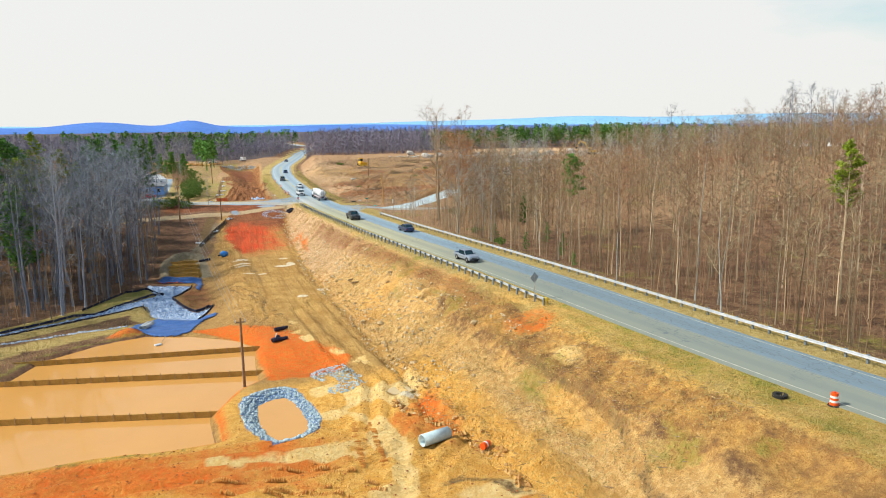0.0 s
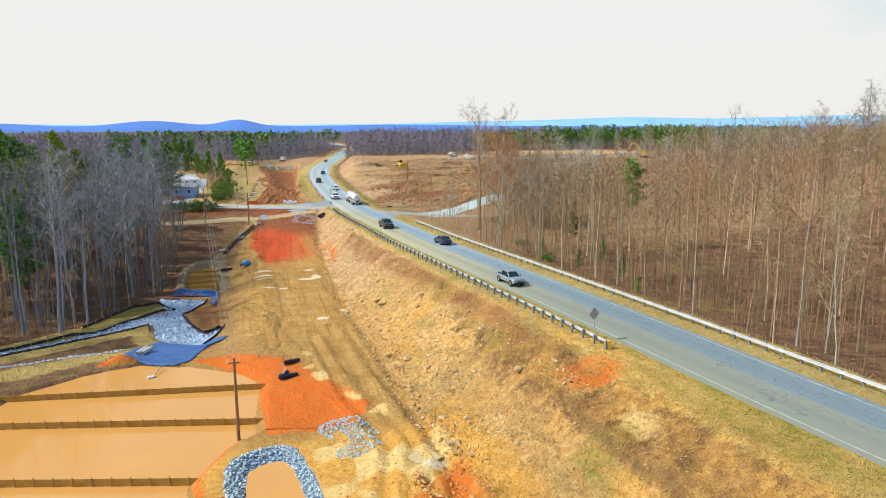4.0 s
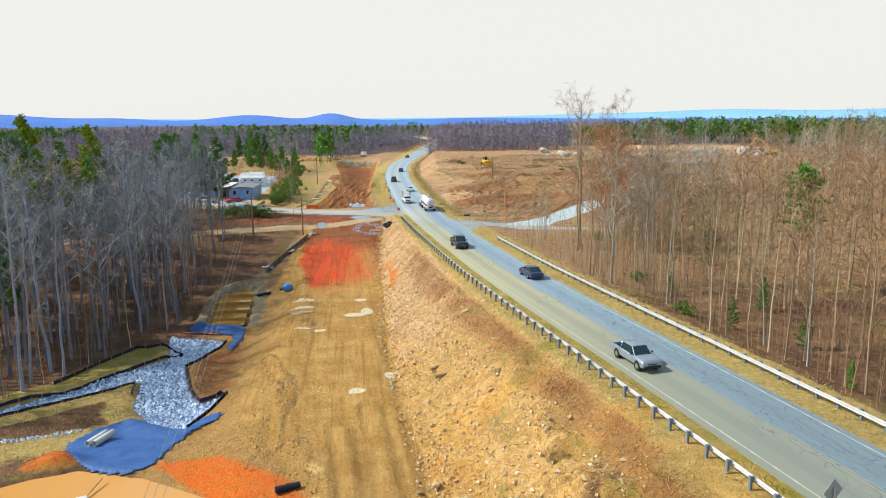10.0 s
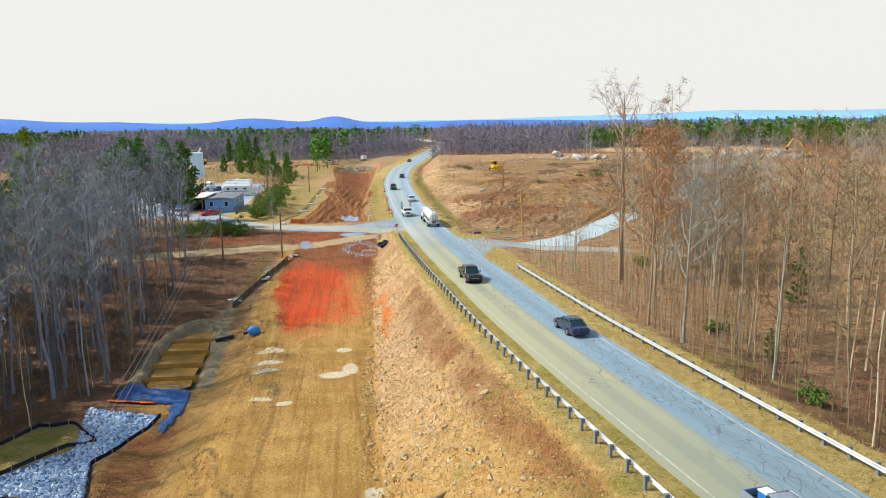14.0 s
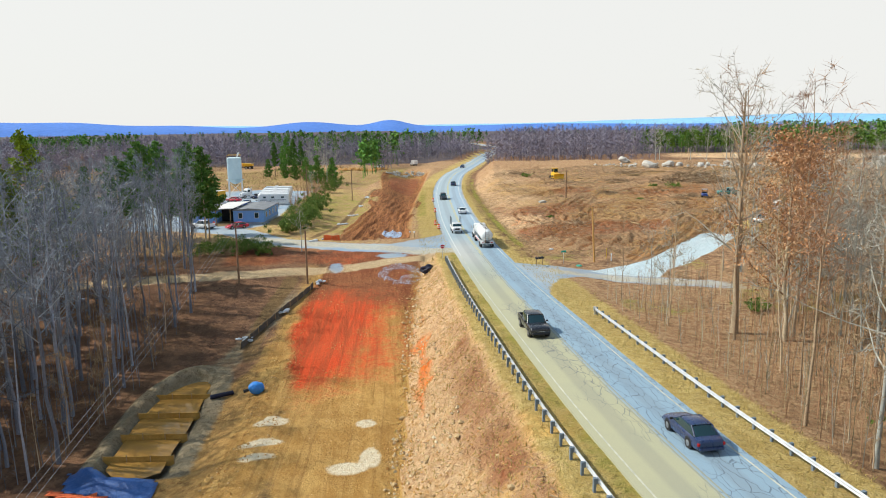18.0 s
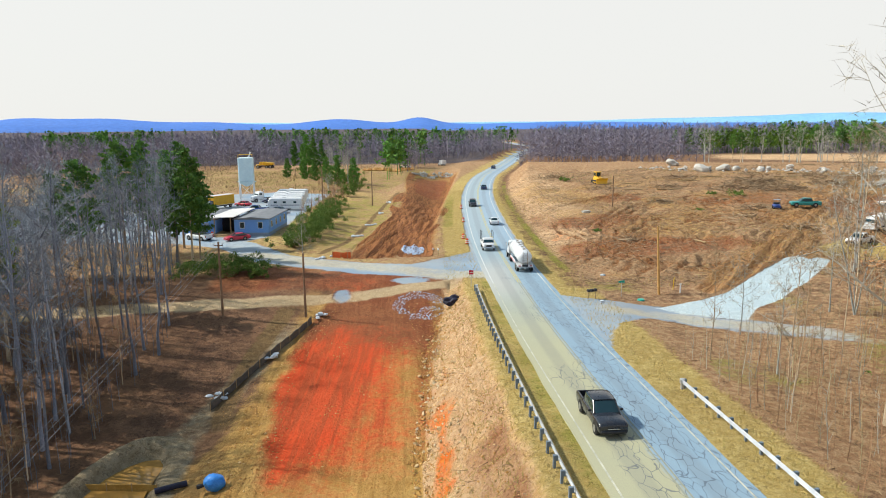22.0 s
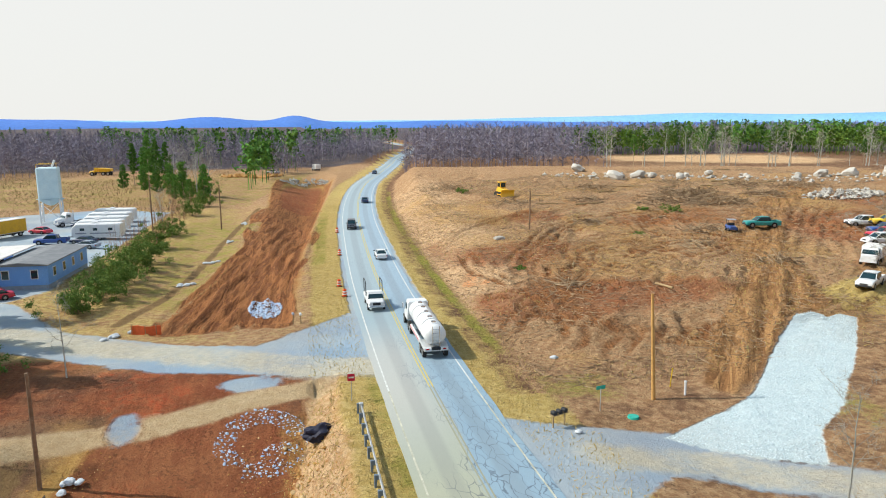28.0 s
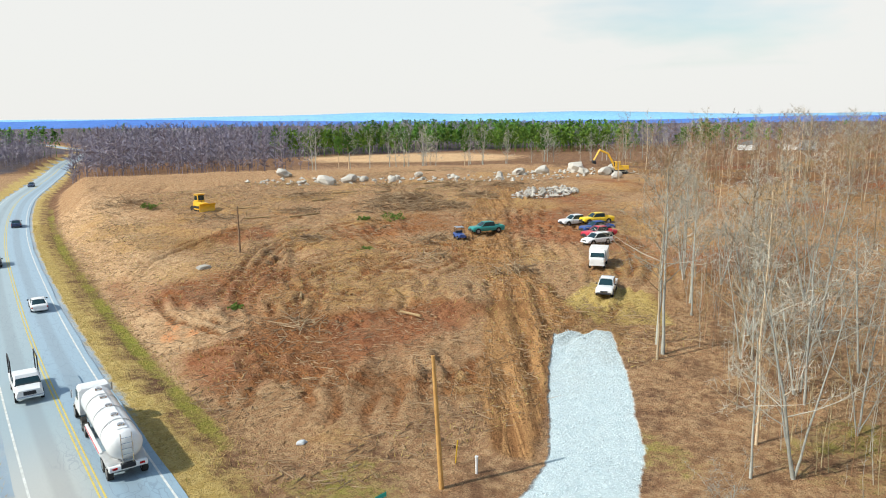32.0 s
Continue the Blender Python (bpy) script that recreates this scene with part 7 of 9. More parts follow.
def truck_cab(root, y0, mat, hood=True):
    """A conventional truck cab whose rear stands at y0."""
    part("cab", Shape().loft([(y0, 1.12, 1.05, 0.95, 2.9), (y0 + 0.3, 1.15, 1.08, 0.9, 3.0), (y0 + 1.2, 1.15, 1.05, 0.9, 2.95), (y0 + 1.75, 1.15, 1.1, 0.9, 1.95)], chamfer=0.15), mat, root)
    part("windscreen", Shape().loft([(y0 + 1.22, 0.98, 0.90, 1.98, 2.82), (y0 + 1.74, 1.04, 0.98, 1.92, 2.05)], chamfer=0.03), M_GLASS, root)
    for sx_ in (-1, 1):
        part("side_window", Shape().box((sx_ * 1.10, y0 + 0.85, 2.3), (0.06, 0.8, 0.62), 0.02, ry=-sx_ * 3), M_GLASS, root)
        part("headlight", Shape().box((sx_ * 0.85, y0 + 3.15, 1.15), (0.3, 0.12, 0.25), 0.04), M_LAMP, root)
        part("mirror", Shape().box((sx_ * 1.38, y0 + 1.5, 2.2), (0.12, 0.1, 0.6), 0.03), M_CHROME, root)
        part("fender", Shape().loft([(y0 + 1.9, 1.15, 1.1, 0.75, 1.2), (y0 + 2.5, 1.17, 1.1, 0.8, 1.35), (y0 + 3.1, 1.1, 1.0, 0.7, 1.05)], chamfer=0.1), mat, root)
    part("hood", Shape().loft([(y0 + 1.7, 0.95, 0.85, 0.9, 1.95), (y0 + 2.6, 0.88, 0.74, 0.9, 1.8), (y0 + 3.15, 0.8, 0.6, 0.85, 1.6)], chamfer=0.15), mat, root)
    part("grille", Shape().box((0, y0 + 3.17, 1.2), (0.9, 0.08, 0.6), 0.03), M_CHROME, root)
    part("bumper", Shape().box((0, y0 + 3.25, 0.62), (2.3, 0.2, 0.3), 0.05), M_CHROME, root)


def tank_truck(x, y, heading, z):
    root = thing("tank_truck", "white tank truck with a long round tank on the road", "truck", x, y, heading, z, "traffic")
    truck_cab(root, 2.6, P_WHITE)
    tank = Shape()
    n, rings = 20, []
    for st, f in ((-7.6, 0.0), (-7.55, 0.55), (-7.3, 0.9), (-7.0, 1.0), (2.0, 1.0), (2.25, 0.9), (2.42, 0.55), (2.46, 0.0)):
        rings.append([tank.bm.verts.new((1.08 * max(f, 0.02) * math.cos(2 * math.pi * k / n), st, 2.12 + 0.98 * max(f, 0.02) * math.sin(2 * math.pi * k / n))) for k in range(n)])
    for a, b in zip(rings, rings[1:]):
        for k in range(n):
            tank.bm.faces.new((a[k], a[(k + 1) % n], b[(k + 1) % n], b[k]))
    part("tank", tank, P_WHITE, root, "white rounded tank", True)
    part("walkway", Shape().box((0, -2.5, 3.10), (0.62, 8.6, 0.08), 0.02), P_WHITE, root)
    for yy in (-6.3, -4.4, -2.5, -0.7, 1.1):
        part("hatch", Shape().cyl((0, yy, 3.10), (0, yy, 3.26), 0.24, 0.22, 14).cyl((0, yy, 3.26), (0, yy, 3.31), 0.12, seg=8), M_CHROME, root)
    part("chassis", Shape().box((0, -1.6, 0.95), (0.9, 12.2, 0.3), 0.04), M_DARK, root)
    for sx_ in (-1, 1):
        part("side_rail", Shape().box((sx_ * 1.12, -2.6, 1.05), (0.22, 5.4, 0.34), 0.04), P_WHITE, root)
        part("side_stripe", Shape().box((sx_ * 1.24, -2.6, 1.1), (0.02, 5.0, 0.12), 0.0), M_SIGNRED, root)
        part("fender", Shape().loft([(-7.4, 1.2, 1.15, 0.95, 1.1), (-6.3, 1.22, 1.18, 1.1, 1.2), (-5.0, 1.2, 1.15, 0.95, 1.1)], chamfer=0.03), P_WHITE, root)
        part("tail_light", Shape().box((sx_ * 0.8, -7.72, 0.95), (0.3, 0.06, 0.14), 0.02), M_TAIL, root)
    part("rear_box", Shape().box((0, -7.5, 0.9), (2.3, 0.35, 0.35), 0.05), P_WHITE, root)
    for sx_ in (-0.32, 0.32):
        part("ladder_rail", Shape().cyl((sx_, -7.62, 1.1), (sx_, -7.62, 3.1), 0.03, seg=6), M_CHROME, root)
    for k in range(5):
        part("ladder_rung", Shape().cyl((-0.32, -7.62, 1.35 + 0.36 * k), (0.32, -7.62, 1.35 + 0.36 * k), 0.022, seg=6), M_CHROME, root)
    for yy in (-5.2, -2.6, 0.0):
        part("tank_band", Shape().pipe((0, yy - 0.05, 2.12), (0, yy + 0.05, 2.12), 1.09, 0.04, 24), M_STEEL, root)
    part("discharge_pipe", Shape().cyl((0.75, -4.6, 0.8), (0.75, 0.6, 0.8), 0.08, seg=10), M_CHROME, root)
    wheels(root, (4.9, 1.9, 0.7, -5.6, -6.9), 0.52, 1.02, 0.34)
    return root


def box_truck(name, label, x, y, heading, body, length, height, z=None, group="", cab_paint=None):
    root = thing(name, label, "truck", x, y, heading, z, group)
    cab_paint = cab_paint or P_WHITE
    part("cab", Shape().loft([(length / 2, 1.0, 0.92, 0.6, 2.3), (length / 2 + 0.9, 1.0, 0.92, 0.55, 2.35), (length / 2 + 1.35, 1.0, 0.96, 0.5, 1.5), (length / 2 + 2.0, 0.95, 0.85, 0.5, 1.35)], chamfer=0.12), cab_paint, root)
    part("windscreen", Shape().loft([(length / 2 + 0.93, 0.88, 0.82, 1.55, 2.22), (length / 2 + 1.38, 0.92, 0.88, 1.5, 1.62)], chamfer=0.03), M_GLASS, root)
    part("box", Shape().box((0, 0, 0.85 + height / 2), (2.4, length, height), 0.05), body, root)
    part("roof", Shape().box((0, 0, 0.87 + height), (2.36, length - 0.06, 0.06), 0.02), M_ROOFW, root)
    for sx_ in (-1, 1):
        part("side_window", Shape().box((sx_ * 0.96, length / 2 + 0.55, 1.85), (0.06, 0.7, 0.5), 0.02, ry=-sx_ * 3), M_GLASS, root)
        part("rub_rail", Shape().box((sx_ * 1.215, 0, 0.95), (0.03, length - 0.1, 0.1), 0.01), M_STEEL, root)
        part("headlight", Shape().box((sx_ * 0.7, length / 2 + 2.0, 0.95), (0.3, 0.1, 0.2), 0.03), M_LAMP, root)
    part("door", Shape().box((0, -length / 2 - 0.015, 0.85 + height / 2), (2.2, 0.04, height - 0.2), 0.01), body, root)
    part("chassis", Shape().box((0, 0.6, 0.65), (0.9, length + 1.2, 0.28), 0.03), M_DARK, root)
    wheels(root, (length / 2 + 1.15, -length / 2 + 1.4), 0.45, 0.92, 0.3)
    return root


def flat_truck(x, y, heading, z):
    root = thing("flatbed_truck", "white utility pickup with a tall ladder rack", "truck", x, y, heading, z, "traffic")
    part("cab", Shape().loft([(0.0, 1.0, 0.93, 0.55, 1.95), (1.1, 1.0, 0.93, 0.5, 2.0), (1.6, 1.0, 0.95, 0.5, 1.3), (2.7, 0.95, 0.85, 0.5, 1.15)], chamfer=0.12), P_WHITE, root)
    part("windscreen", Shape().loft([(1.12, 0.88, 0.8, 1.3, 1.92), (1.62, 0.92, 0.88, 1.26, 1.4)], chamfer=0.03), M_GLASS, root)
    part("bed", Shape().box((0, -1.5, 0.95), (2.1, 2.9, 0.5), 0.04), P_WHITE, root)
    for sx_ in (-1, 1):
        part("rack", Shape().cyl((sx_ * 0.98, -2.7, 1.2), (sx_ * 0.98, -2.7, 2.9), 0.05, seg=8).cyl((sx_ * 0.98, -0.3, 1.2), (sx_ * 0.98, -0.3, 2.9), 0.05, seg=8).cyl((sx_ * 0.98, -2.7, 2.9), (sx_ * 0.98, -0.3, 2.9), 0.05, seg=8), M_DARK, root)
        part("headlight", Shape().box((sx_ * 0.7, 2.68, 0.92), (0.34, 0.1, 0.2), 0.03), M_LAMP, root)
        part("side_window", Shape().box((sx_ * 0.965, 0.6, 1.6), (0.06, 0.8, 0.42), 0.02, ry=-sx_ * 3), M_GLASS, root)
    part("grille", Shape().box((0, 2.7, 0.9), (0.9, 0.08, 0.3), 0.02), M_DARK, root)
    part("bumper", Shape().box((0, 2.76, 0.58), (1.9, 0.16, 0.2), 0.04), M_CHROME, root)
    wheels(root, (1.75, -1.7), 0.4, 0.92)
    return root


def camper(x, y, heading, length, label, group):
    root = thing("travel_trailer", label, "trailer", x, y, heading, None, group)
    part("body", Shape().loft([(-length / 2, 1.2, 1.12, 0.55, 3.0), (-length / 2 + 0.3, 1.22, 1.18, 0.5, 3.15), (length / 2 - 0.8, 1.22, 1.18, 0.5, 3.15), (length / 2, 1.2, 1.1, 0.9, 2.5)], chamfer=0.18), P_WHITE, root)
    for sx_ in (-1, 1):
        part("stripe", Shape().box((sx_ * 1.235, 0, 1.35), (0.02, length - 1.4, 0.22), 0), M_STRIPE, root)
        for yy in (-length * 0.3, 0.1, length * 0.28):
            part("window", Shape().box((sx_ * 1.23, yy, 2.1), (0.05, 0.8, 0.5), 0.02), M_GLASS, root)
        part("door", Shape().box((sx_ * 1.235, length * 0.16, 1.7), (0.04, 0.65, 1.8), 0.02), P_WHITE, root)
    part("roof_unit", Shape().box((0, 0.4, 3.27), (0.8, 1.0, 0.26), 0.08), P_WHITE, root)
    part("drawbar", Shape().box((0, length / 2 + 0.5, 0.6), (0.2, 1.2, 0.14), 0.02), M_DARK, root)
    wheels(root, (-0.6, 0.5), 0.35, 1.08)
    return root


def semi(x, y, heading, group):
    root = thing("tractor_unit", "white long-nosed tractor unit parked on gravel", "truck", x, y, heading, None, group)
    truck_cab(root, -0.4, P_WHITE)
    part("chassis", Shape().box((0, -1.6, 0.95), (0.9, 4.6, 0.3), 0.04), M_DARK, root)
    part("fifth_wheel", Shape().cyl((0, -2.6, 1.1), (0, -2.6, 1.25), 0.5, seg=14), M_STEEL, root)
    for sx_ in (-1, 1):
        part("exhaust", Shape().cyl((sx_ * 0.95, -0.6, 1.0), (sx_ * 0.95, -0.6, 3.5), 0.09, seg=8), M_CHROME, root)
        part("fuel_tank", Shape().cyl((sx_ * 0.95, -1.3, 0.8), (sx_ * 0.95, 0.2, 0.8), 0.3, seg=12), M_CHROME, root)
    wheels(root, (1.95, -2.0, -3.2), 0.52, 1.02, 0.34)
    return root


def dozer(x, y, heading):
    root = thing("bulldozer", "yellow tracked bulldozer working on the cleared ground", "bulldozer", x, y, heading)
    part("body", Shape().loft([(-1.9, 0.75, 0.7, 0.8, 1.9), (0.0, 0.75, 0.7, 0.8, 1.9), (1.6, 0.65, 0.6, 0.8, 1.7)], chamfer=0.1), P_MACHINE, root)
    part("cab", Shape().box((0, -0.7, 2.6), (1.45, 1.4, 1.4), 0.08), P_MACHINE, root)
    part("window", Shape().box((0, 0.015, 2.65), (1.2, 0.06, 1.0), 0.02), M_GLASS, root)
    part("cab_roof", Shape().box((0, -0.7, 3.36), (1.7, 1.7, 0.12), 0.04), P_MACHINE, root)
    for sx_ in (-1, 1):
        part("side_window", Shape().box((sx_ * 0.73, -0.7, 2.65), (0.05, 1.1, 0.9), 0.02), M_GLASS, root)
        part("track", Shape().loft([(-2.1, 0.24, 0.24, 0.35, 0.75), (-1.7, 0.27, 0.27, 0.0, 1.05), (1.5, 0.27, 0.27, 0.0, 1.05), (1.95, 0.24, 0.24, 0.35, 0.75)], chamfer=0.06), M_TYRE, root).location.x = sx_ * 1.05
        part("push_arm", Shape().box((sx_ * 1.4, 0.9, 0.55), (0.14, 2.6, 0.22), 0.03), P_MACHINE, root)
    blade = Shape()
    rows = []
    for k in range(7):
        a = radians(-32 + 13 * k)
        rows.append([blade.bm.verts.new((px, 3.5 - rr * math.cos(a), 0.75 + 1.25 * math.sin(a))) for px, rr in ((-1.7, 1.4), (1.7, 1.4), (1.7, 1.5), (-1.7, 1.5))])
    for p, q in zip(rows, rows[1:]):
        for k in range(4):
            blade.bm.faces.new((p[k], p[(k + 1) % 4], q[(k + 1) % 4], q[k]))
    blade.bm.faces.new(rows[0][::-1])
    blade.bm.faces.new(rows[-1])
    part("blade", blade, P_MACHINE, root)
    part("exhaust", Shape().cyl((0.4, 0.7, 1.8), (0.4, 0.7, 2.7), 0.07, seg=8), M_DARK, root)
    return root


def hauler(x, y, heading):
    root = thing("articulated_hauler", "yellow articulated dump truck parked on open grass", "dump truck", x, y, heading)
    part("dump_body", Shape().loft([(-4.8, 1.1, 1.5, 1.9, 2.9), (-1.5, 1.2, 1.55, 1.5, 3.2), (0.2, 1.2, 1.5, 1.6, 3.3)], chamfer=0.1), P_MACHINE, root)
    part("cab", Shape().box((0, 1.6, 2.5), (1.7, 1.6, 1.7), 0.1), P_MACHINE, root)
    part("window", Shape().box((0, 2.42, 2.75), (1.45, 0.06, 0.9), 0.02), M_GLASS, root)
    part("hood", Shape().loft([(2.3, 1.1, 1.0, 1.3, 2.3), (4.2, 1.0, 0.8, 1.2, 1.9)], chamfer=0.15), P_MACHINE, root)
    part("chassis", Shape().box((0, -0.6, 1.2), (1.2, 8.6, 0.4), 0.05), M_DARK, root)
    wheels(root, (3.0, -1.6, -3.6), 0.85, 1.25, 0.6)
    return root


def excavator(x, y, heading):
    root = thing("excavator", "yellow tracked excavator with its arm raised behind boulders", "excavator", x, y, heading)
    part("house", Shape().loft([(-2.2, 1.3, 1.2, 1.1, 2.2), (0.4, 1.35, 1.25, 1.1, 2.3), (1.2, 1.3, 1.2, 1.1, 2.0)], chamfer=0.12), P_MACHINE, root)
    cab = part("cab", Shape().box((-0.8, 0.9, 2.5), (1.0, 1.5, 1.7), 0.1), P_MACHINE, root)
    part("window", Shape().box((-0.8, 1.66, 2.6), (0.85, 0.05, 1.2), 0.02), M_GLASS, cab)
    boom = Shape()
    for p, q, r in (((0.2, 1.0, 1.8), (0.2, 3.2, 5.4), 0.34), ((0.2, 3.2, 5.4), (0.2, 5.6, 6.4), 0.28)):
        boom.cyl(p, q, r, r * 0.85, 4)
    part("boom", boom, P_MACHINE, root)
    part("stick", Shape().cyl((0.2, 5.5, 6.5), (0.2, 7.2, 3.6), 0.26, 0.2, 4), P_MACHINE, root)
    part("bucket", Shape().loft([(6.7, 0.5, 0.55, 2.6, 3.6), (7.6, 0.5, 0.5, 2.9, 3.7)], chamfer=0.1), M_DARK, root)
    part("ram", Shape().cyl((0.2, 1.4, 1.5), (0.2, 2.9, 4.2), 0.1, seg=8), M_CHROME, root)
    for sx_ in (-1, 1):
        part("track", Shape().loft([(-2.0, 0.28, 0.28, 0.3, 0.7), (-1.6, 0.3, 0.3, 0.0, 0.95), (1.6, 0.3, 0.3, 0.0, 0.95), (2.0, 0.28, 0.28, 0.3, 0.7)], chamfer=0.06), M_TYRE, root).location.x = sx_ * 1.1
    return root


# ---- traffic ----
car("pickup", "pickup_truck", "silver crew-cab pickup driving on the road", float(road_x(93.0)) - 2.15, 93.0, 180 - math.degrees(math.atan2(float(road_x(94.0) - road_x(92.0)), 2.0)), P_SILVER, float(road_z(93.0)) + 0.05, "traffic", 0.88)
truck_load = thing("tool_box", "white and blue box in a pickup's open bed", "box", float(road_x(94.75)) - 1.95, 94.75, 10, float(road_z(94.75)) + 0.66)
part("box_body", Shape().box((0, 0, 0.22), (0.6, 0.9, 0.44), 0.04), M_BLUEP, truck_load)
part("lid", Shape().box((0, 0, 0.47), (0.64, 0.94, 0.08), 0.03), P_WHITE, truck_load, "white lid")
lane(126.5, 1.8, "sedan", "sedan", "dark blue sedan driving away on the road", P_DARKBLUE)
lane(152.0, -1.8, "pickup", "pickup_truck", "black pickup driving on the road", P_BLACK)
lane(255.5, 1.8, "sedan", "sedan", "white sedan driving away on the road", P_WHITE)
lane(287.0, -1.8, "suv", "suv", "dark sport utility vehicle on the road's bend", P_BLACK)
lane(330.0, 1.8, "sedan", "sedan", "small dark car on the road's bend", P_DARKBLUE)
lane(428.0, -1.8, "sedan", "sedan", "dark car far along the road", P_DARKBLUE)
flat_truck(float(road_x(226.5)) - 1.75, 226.5, 178, float(road_z(226.5)) + 0.05)
tank_truck(float(road_x(213.6)) + 1.85, 213.6, -2, float(road_z(213.6)) + 0.05)

# ---- vehicles parked on the cleared ground ----
lot_group = "vehicles parked on the clearing"
car("pickup", "pickup_truck", "dark green pickup parked on bare earth", 108.6, 246.4, 75, P_GREEN, None, lot_group)
car("pickup", "pickup_truck", "white pickup parked on bare earth", 123.6, 240.6, 75, P_WHITE, None, lot_group)
car("pickup", "pickup_truck", "yellow pickup parked among other vehicles", 126.0, 238.0, 70, P_YELLOW, None, lot_group)
car("pickup", "pickup_truck", "blue pickup parked among other vehicles", 123.0, 235.4, 72, P_BLUE, None, lot_group)
car("pickup", "pickup_truck", "red pickup parked among other vehicles", 119.6, 232.2, 78, P_RED, None, lot_group)
car("suv", "suv", "white sport utility vehicle parked on bare earth", 114.6, 228.4, 80, P_WHITE, None, lot_group)
box_truck("service_truck", "white service truck with a boxy body parked on bare earth", 106.6, 221.4, 125, P_WHITE, 3.2, 1.5, None, lot_group)
car("pickup", "pickup_truck", "white pickup parked beside a wood", 97.9, 213.0, 122, P_WHITE, None, lot_group)
utv = thing("utility_vehicle", "small dark utility buggy parked on bare earth", "buggy", 101.8, 245.0, 160, None, lot_group)
part("body", Shape().loft([(-1.3, 0.65, 0.6, 0.4, 0.95), (0.3, 0.68, 0.62, 0.35, 0.9), (1.3, 0.6, 0.5, 0.35, 0.8)]), P_BLUE, utv)
part("roof", Shape().box((0, -0.2, 1.85), (1.3, 1.4, 0.08), 0.03), M_SIGNBACK, utv)
for ux in (-0.6, 0.6):
    part("roll_bar", Shape().cyl((ux, 0.5, 0.9), (ux, 0.3, 1.83), 0.03, seg=6).cyl((ux, -0.8, 0.9), (ux, -0.8, 1.83), 0.03, seg=6), M_DARK, utv)
part("seat", Shape().box((0, -0.4, 1.0), (1.1, 0.5, 0.5), 0.08), M_DARK, utv)
wheels(utv, (-0.85, 0.85), 0.32, 0.62, 0.24)
dozer(80.4, 299.4, 190)
excavator(187.5, 281.5, 60)

# ---- the yard ----
yard = "vehicles in the yard"
car("pickup", "pickup_truck", "white pickup parked by the site office", -13.5, 243.0, 55, P_WHITE, None, yard)
car("sedan", "sedan", "red car parked by the site office", -6.0, 241.6, 120, P_RED, None, yard)
car("sedan", "sedan", "red car parked on gravel beside a trailer", -17.7, 300.7, 60, P_RED, None, yard)
car("pickup", "pickup_truck", "blue pickup parked on gravel", -11.5, 286.0, 85, P_BLUE, None, yard)
car("sedan", "sedan", "dark blue car parked on gravel", -6.0, 285.6, 70, P_DARKBLUE, None, yard)
car("sedan", "sedan", "silver car parked on gravel", -4.2, 279.6, 70, P_SILVER, None, yard)
car("sedan", "sedan", "dark blue car parked beside a white truck", -11.5, 308.0, 80, P_DARKBLUE, None, yard)
semi(-28.0, 288.5, 165, yard)
semi(-32.5, 306.0, 165, yard)
semi(-15.0, 311.0, 130, yard)
box_truck("box_trailer_truck", "truck with a long yellow-sided box parked on gravel", -22.5, 296.5, 150, M_YTARP, 7.5, 2.6, None, yard, P_DARKBLUE)
for i, (cx, cy) in enumerate([(-4.3, 289.5), (-5.0, 294.5), (-5.2, 300.5), (-6.0, 307.5), (-6.4, 315.0)]):
    camper(cx, cy, 84 - i, 8.8, "white travel trailer parked in a row on gravel", "travel trailers")
car("pickup", "pickup_truck", "white pickup far off beside the graded cut", 28.0, 462.0, 80, P_WHITE, None, yard)
box_truck("far_truck", "white work truck far off beside the graded cut", 47.5, 470.0, 20, P_WHITE, 3.6, 2.0, None, yard)
hauler(-43.6, 470.0, 80)

office = thing("site_office", "low blue-grey modular office with an entrance canopy", "building", -0.9, 246.8, -4)


def office_unit(x0, x1, depth, tall):
    mid, wide = (x0 + x1) / 2, x1 - x0
    part("skirting", Shape().box((mid, depth / 2, 0.25), (wide - 0.1, depth - 0.1, 0.7), 0.02), M_SKIRT, office)
    part("wall", Shape().box((mid, depth / 2, 0.6 + (tall - 0.6) / 2), (wide, depth, tall - 0.6), 0.02), M_WALLB, office)
    part("roof", Shape().prism([(x0 - 0.2, -0.25, tall), (mid, -0.25, tall + 0.35), (x1 + 0.2, -0.25, tall), (x1 + 0.2, -0.25, tall - 0.14), (x0 - 0.2, -0.25, tall - 0.14)], depth + 0.5, (0, 1, 0)), M_ROOFG, office)


def office_window(x, y, z, along_y):
    s = (0.06, 1.0, 1.3) if along_y else (1.0, 0.06, 1.3)
    w = part("window", Shape().box((x, y, z), s, 0.01), P_WHITE, office)
    s2 = (0.09, 0.8, 1.1) if along_y else (0.8, 0.09, 1.1)
    part("pane", Shape().box((x, y, z), s2, 0.0), M_GLASS, w)


office_unit(-6.9, 0.0, 15.6, 3.4)
office_unit(-17.4, -10.6, 15.6, 3.3)
for xx in (-5.3, -1.7):
    office_window(xx, -0.02, 2.1, False)
for xx in (-15.6, -12.4):
    part("air_unit", Shape().box((xx, -0.2, 2.1), (1.0, 0.5, 1.2), 0.05), M_SKIRT, office)
for yy in (2.2, 5.8, 9.4, 13.0):
    office_window(0.02, yy, 2.1, True)
part("canopy", Shape().prism([(-11.4, -1.6, 3.70), (-6.5, -1.6, 3.86), (-6.5, 14.0, 3.86), (-11.4, 14.0, 3.70)], 0.14), M_ROOFW, office, "white sheet canopy")
for xx in (-10.4, -7.2):
    part("canopy_post", Shape().box((xx, -1.3, 1.9), (0.16, 0.16, 3.8), 0.02), M_STAKE, office)
